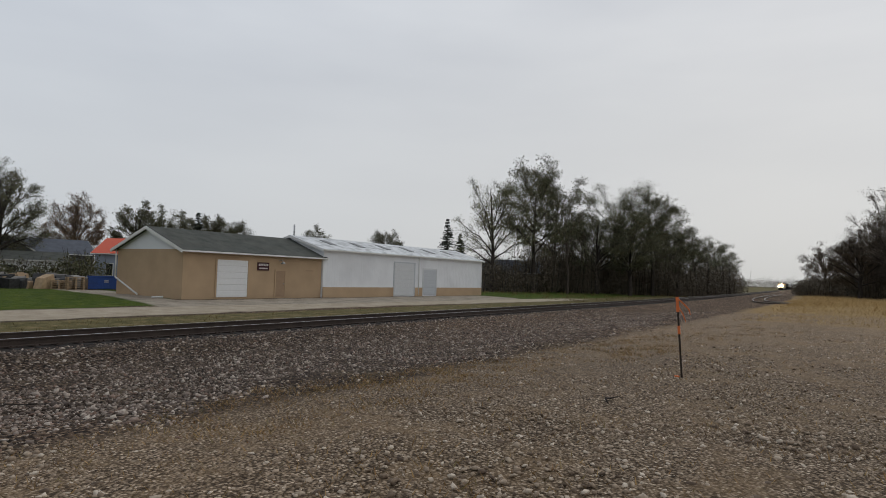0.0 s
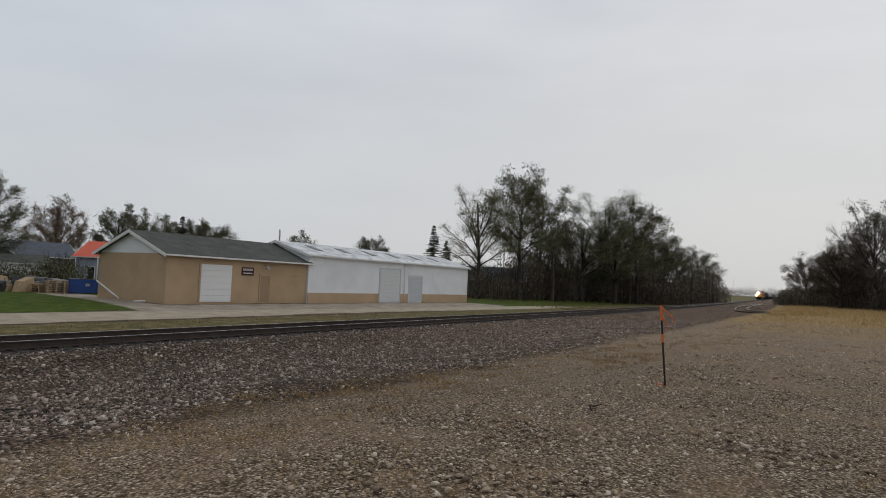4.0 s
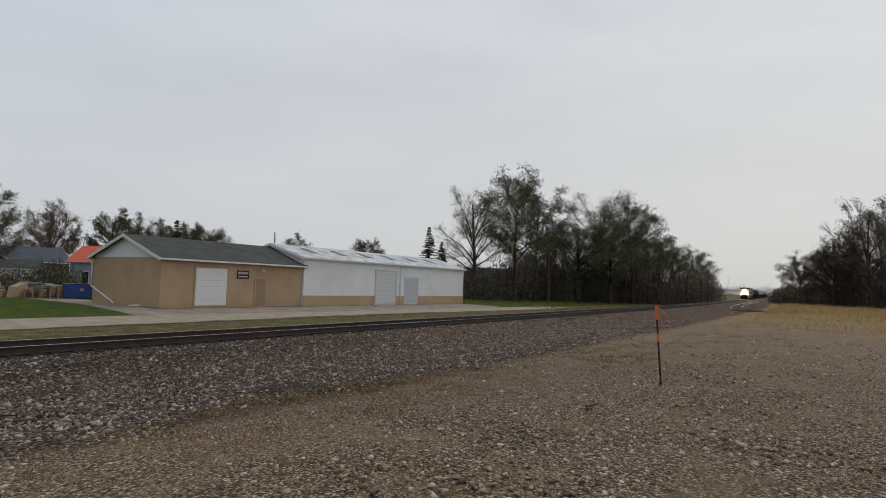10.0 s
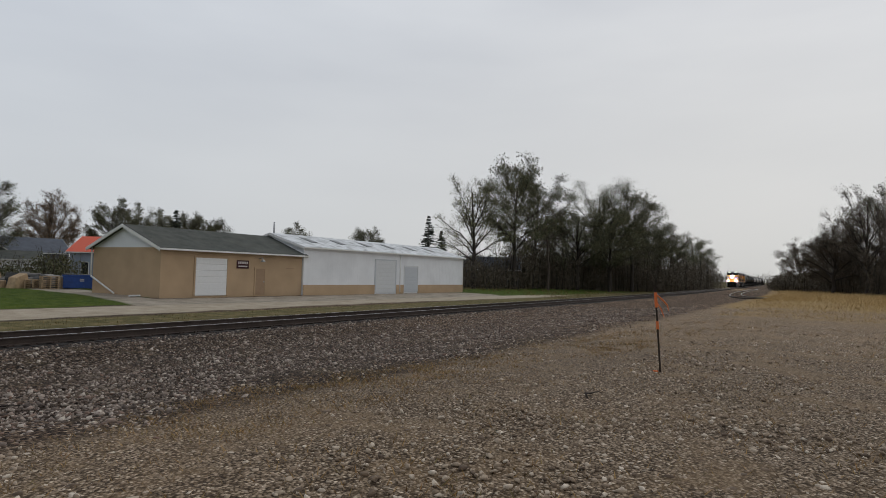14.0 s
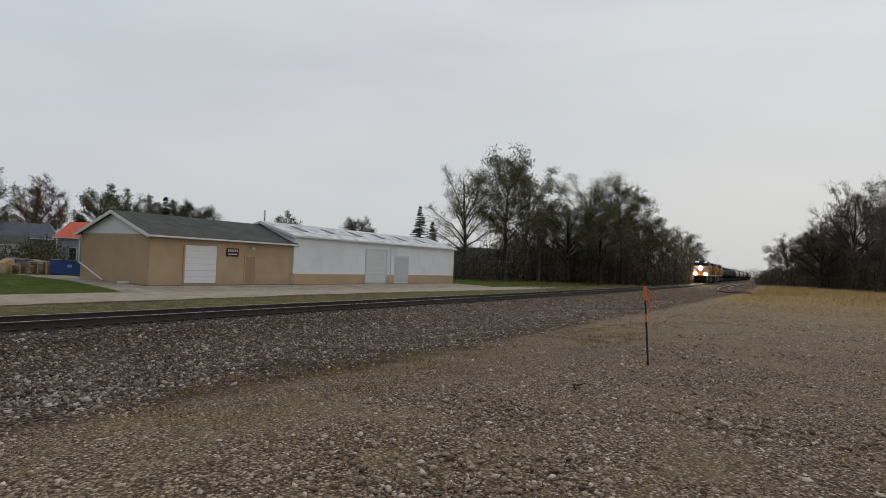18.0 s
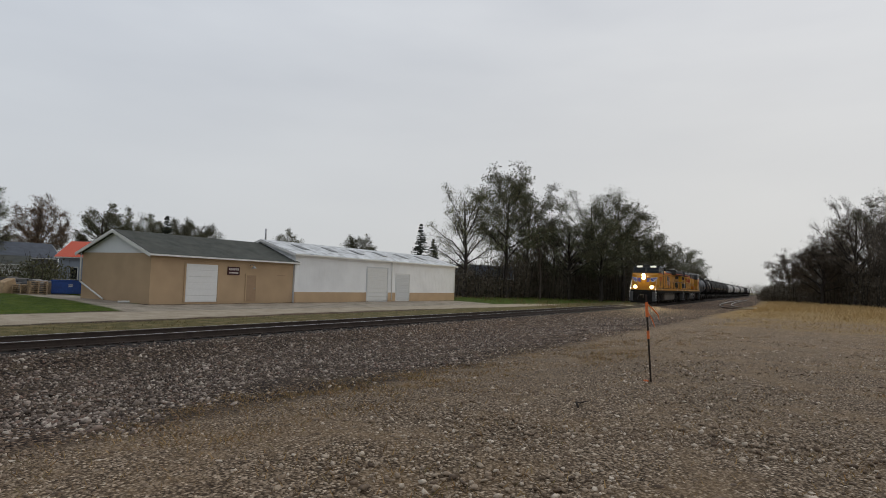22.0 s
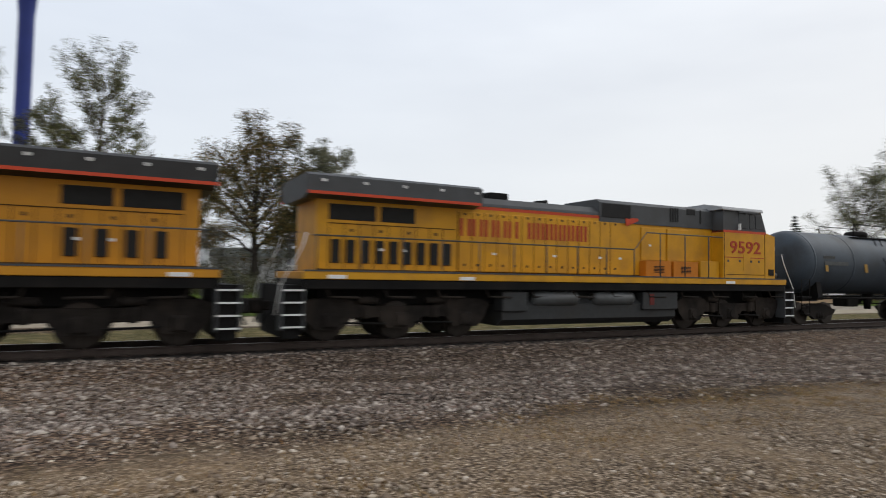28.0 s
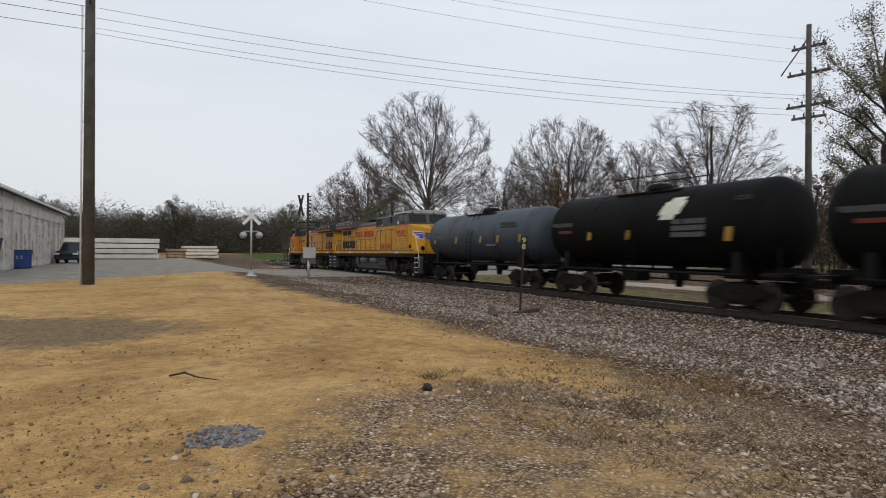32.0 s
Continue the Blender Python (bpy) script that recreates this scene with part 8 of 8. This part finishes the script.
def ballast(n, d0, d1, seed, power, coarse, yard, label):
    """Loose stones: coarse ballast on the slope, or finer ones in the trodden yard."""
    x, y, z, s, q, d, rs = scatter(n, -42, 170, d0, d1, seed, power)
    w = 0.5 + 0.5 * np.sin(x * 0.9 + 1.7 * np.sin(y * 0.6)) * np.cos(y * 0.8 + 1.3 * np.cos(x * 0.5))
    dirt = poly_mask(s, q, DIRT, 0.8)
    edge = -9.6 + 0.7 * np.sin(s * 0.8) + rs.normal(0, 0.5, len(x))
    keep = (np.abs(q) > 1.22) & (q < 5.5) & (rs.uniform(0, 1, len(x)) > dirt * 1.02)
    if yard:
        keep &= (q < edge) & (rs.uniform(0, 1, len(x)) < 0.45 + 0.5 * w)
        size = rs.gamma(2.8, 0.0066, len(x))
    else:
        keep &= (q > edge) & (rs.uniform(0, 1, len(x)) < 0.85)
        size = rs.gamma(5.0, 0.0049, len(x))
    size = np.clip(size * np.clip(0.8 + d * 0.013, 0.7, 1.25), 0.007, 0.036 if yard else 0.06)
    keep &= rs.uniform(0, 1, len(x)) > 0.8 * dry_band(s, q + 0.6)
    # stones at low s take the paler mix
    paler = s + rs.normal(0, 2.5, len(x)) < 3
    at = np.stack([x, y, z + size * 0.15], -1)
    if yard:
        stones("yard_stones", label, at[keep], size[keep], m_yardstone, seed + 1, coarse)
    else:
        stones("ballast_stones", label, at[keep & ~paler], size[keep & ~paler], m_stone, seed + 1, coarse)
        stones("ballast_stones", label + ", of a paler mix", at[keep & paler], size[keep & paler], m_palestone, seed + 2, coarse)


ballast(24000, 2.6, 8.0, 3, 0.62, False, True, "small pale and brown stones trodden into the yard")
ballast(70000, 7.0, 28.0, 23, 0.8, True, True, "small stones scattered across the gravel yard")
ballast(30000, 6.5, 10.0, 43, 0.8, False, False, "loose grey and pinkish ballast stones")
ballast(320000, 9.0, 48.0, 13, 0.75, True, False, "loose grey and pinkish ballast stones along the track")
x, y, z, s, q, d, rs = scatter(24000, 95, 170, 2.6, 20.0, 5, 0.8)
_keep = poly_mask(s, q, DIRT, 0.8) > 0.4
size = np.clip(rs.gamma(2.0, 0.0036, len(x)), 0.003, 0.022)
stones("yard_pebbles", "small pebbles scattered on tan dirt", np.stack([x, y, z], -1)[_keep], size[_keep], m_pebble, 6, True)
_c = at_sq(-4.5, -16.7)
rs = np.random.RandomState(8)
_a, _r = rs.uniform(0, 6.28, 260), np.sqrt(rs.uniform(0, 1, 260))
_px, _py = _c.x + np.cos(_a) * _r * 0.33, _c.y + np.sin(_a) * _r * 0.33
m_bluestone = island("grey_blue_stone", [(0.10, 0.10, 0.11), (0.17, 0.17, 0.185), (0.27, 0.27, 0.29)], 0.9)
stones("stone_patch", "small patch of grey crushed stone in the dirt", np.stack([_px, _py, np.full(260, _c.z + 0.01)], -1), rs.uniform(0.012, 0.03, 260), m_bluestone, 9)


def blades(name, label, x, y, z, h, mat, rs, lean=0.5, width=0.006):
    n = len(x)
    a = rs.uniform(0, 6.28, n)
    o = np.stack([np.cos(a), np.sin(a), np.zeros(n)], -1) * (width * rs.uniform(0.7, 1.4, n))[:, None]
    b = rs.uniform(0, 6.28, n)
    tip = np.stack([np.cos(b) * lean, np.sin(b) * lean, np.ones(n)], -1) * (h * rs.uniform(0.5, 1.1, n))[:, None]
    p = np.stack([x, y, z], -1)
    v = np.stack([p - o, p + o, p + tip], 1)
    me = bpy.data.meshes.new(name)
    me.vertices.add(n * 3)
    me.vertices.foreach_set("co", v.reshape(-1))
    me.loops.add(n * 3)
    me.loops.foreach_set("vertex_index", np.arange(n * 3))
    me.polygons.add(n)
    me.polygons.foreach_set("loop_start", np.arange(0, n * 3, 3))
    me.materials.append(mat)
    me.update(calc_edges=True)
    return tagged(new(name, me), label, "grass", kind="stuff")


def tufts(seed, n, az0, az1, d0, d1, per, spread, power=0.7):
    x, y, z, s, q, d, rs = scatter(n, az0, az1, d0, d1, seed, power)
    x = np.repeat(x, per) + rs.normal(0, spread, n * per)
    y = np.repeat(y, per) + rs.normal(0, spread, n * per)
    z, s, q = ground_z(x, y)
    return x, y, z, s, q, rs


x, y, z, s, q, rs = tufts(31, 9000, -42, 150, 2.8, 30.0, 30, 0.13)
_w = 0.5 + 0.5 * np.sin(x * 0.7 + 2.0 * np.sin(y * 0.45)) * np.cos(y * 0.6 + 1.5 * np.cos(x * 0.4))
_band = np.maximum.reduce([dry_band(s, q), 0.3 * smooth(-9.8, -10.8, q) * smooth(10, 18, s), 0.85 * smooth(-8.4, -9.4, q) * smooth(-12.6, -11.2, q) * smooth(-15, -10, s) * smooth(-2, -5, s), 0.10 * smooth(-10, -12, q) * (s > -6)])
_band = _band * (1 - poly_mask(s, q, DIRT, 0.8))
_keep = rs.uniform(0, 1, len(x)) < _band * (0.35 + 0.9 * _w)
blades("dry_grass", "short dry grass growing through the gravel", x[_keep], y[_keep], z[_keep] - 0.01, np.full(_keep.sum(), 0.075), m_straw, rs, 1.1, 0.006)
x, y, z, s, q, rs = tufts(41, 1500, 60, 150, 4.5, 18.0, 40, 0.09)
_w = 0.5 + 0.5 * np.sin(x * 1.3 + 2.0 * np.sin(y * 0.9)) * np.cos(y * 1.2 + 1.5 * np.cos(x * 0.8))
_keep = (q > -14.2) & (q < -10.4) & (s > -6.5) & (s < 4) & (rs.uniform(0, 1, len(x)) < 0.15 + 0.75 * _w ** 2)
m_weed = island("dull_weed", [(0.07, 0.052, 0.026), (0.12, 0.088, 0.042), (0.19, 0.125, 0.055), (0.09, 0.08, 0.038)], 0.9)
blades("low_weeds", "low olive-brown weeds at the foot of the ballast", x[_keep], y[_keep], z[_keep] - 0.01, np.full(_keep.sum(), 0.10), m_weed, rs, 1.2, 0.006)
x, y, z, s, q, rs = tufts(32, 9000, -46, -22, 28.0, 130.0, 14, 0.35, 0.9)
_w = 0.5 + 0.5 * np.sin(x * 0.23 + 1.7 * np.sin(y * 0.17)) * np.cos(y * 0.29 + 1.3 * np.cos(x * 0.21))
_keep = (q < -11.5 - 1.5 * _w) & (s > 34) & (rs.uniform(0, 1, len(x)) < (0.10 + 0.9 * smooth(46, 75, s)) * (0.25 + 0.75 * smooth(0.3, 0.6, _w)))
blades("meadow_grass", "tall tan dry grass beside the spur track", x[_keep], y[_keep], z[_keep] - 0.02, 0.16 + 0.42 * smooth(42, 75, s[_keep]), m_meadow, rs, 1.0, 0.014)
x, y, z, s, q, rs = tufts(33, 5200, -26, 66, 20.0, 130.0, 14, 0.3, 0.9)
_keep = ((q > 3.6) & (q < 9.6)) | ((q > 3.6) & (q < 24) & (s > 66))
m_verge = island("verge_blade", [(0.08, 0.068, 0.024), (0.14, 0.105, 0.04), (0.24, 0.17, 0.068), (0.06, 0.07, 0.02)], 0.9)
_keep &= (s > 62) | (rs.uniform(0, 1, len(x)) < 0.5)
blades("verge_grass", "rough dry grass on the verge beyond the track", x[_keep], y[_keep], z[_keep] - 0.02, np.where(s[_keep] > 64, 0.45, 0.12), m_verge, rs, 0.5, 0.015)

# ---- pieces of the setting ----
for _i in range(300):
    _s = -58 + _i * 0.51
    if -66 < _s < -43:
        continue
    _p = on_track(_s, 0, -0.2)
    _o = new("tie", tie_data)
    _o.matrix_world = Matrix.Translation(_p) @ pose(0, 0, 0, 0, 0, 57 + (np.interp(_s, _S, _H) + 33))
    _o.parent = bpy.data.objects["ground"]
_far = Mesh()
for _i in range(700):
    _s = 95 + _i * 0.55
    _p = on_track(_s, 0, -0.2)
    _h = radians(57 + float(np.interp(_s, _S, _H)) + 33)
    _c, _n = Vector((math.cos(_h), math.sin(_h), 0)) * 0.115, Vector((-math.sin(_h), math.cos(_h), 0)) * 1.3
    _q = [_p - _c - _n, _p + _c - _n, _p + _c + _n, _p - _c + _n]
    _far.add([tuple(v) for v in _q] + [tuple(v - Vector((0, 0, 0.17))) for v in _q], [(0, 1, 2, 3), (0, 4, 5, 1), (1, 5, 6, 2), (2, 6, 7, 3), (3, 7, 4, 0)])
_fo = whole("far_ties", _far, m_tie, "dark wooden ties under the far track", "ties", kind="stuff")


# ---- what moves ----
def motions():
    for car, offset, flip in CARS:
        walk(car, car_rows(offset, flip))
        # the wheels of the vehicles that pass close by
        if car in (lead, second, first, black):
            for truck in car.children:
                for w in truck.children:
                    if not w.name.startswith("wheelset"):
                        continue
                    r = w.location.z
                    at = w.location.copy()
                    turn = math.degrees(V / r) * (-1 if flip else 1)
                    times = [0.0] + [25.0 + i / 30 for i in range(211)]
                    walk(w, [(t, Matrix.Translation(at) @ pose(0, 0, 0, 0, turn * max(0.0, t - 25.0), 0)) for t in times])


motions()
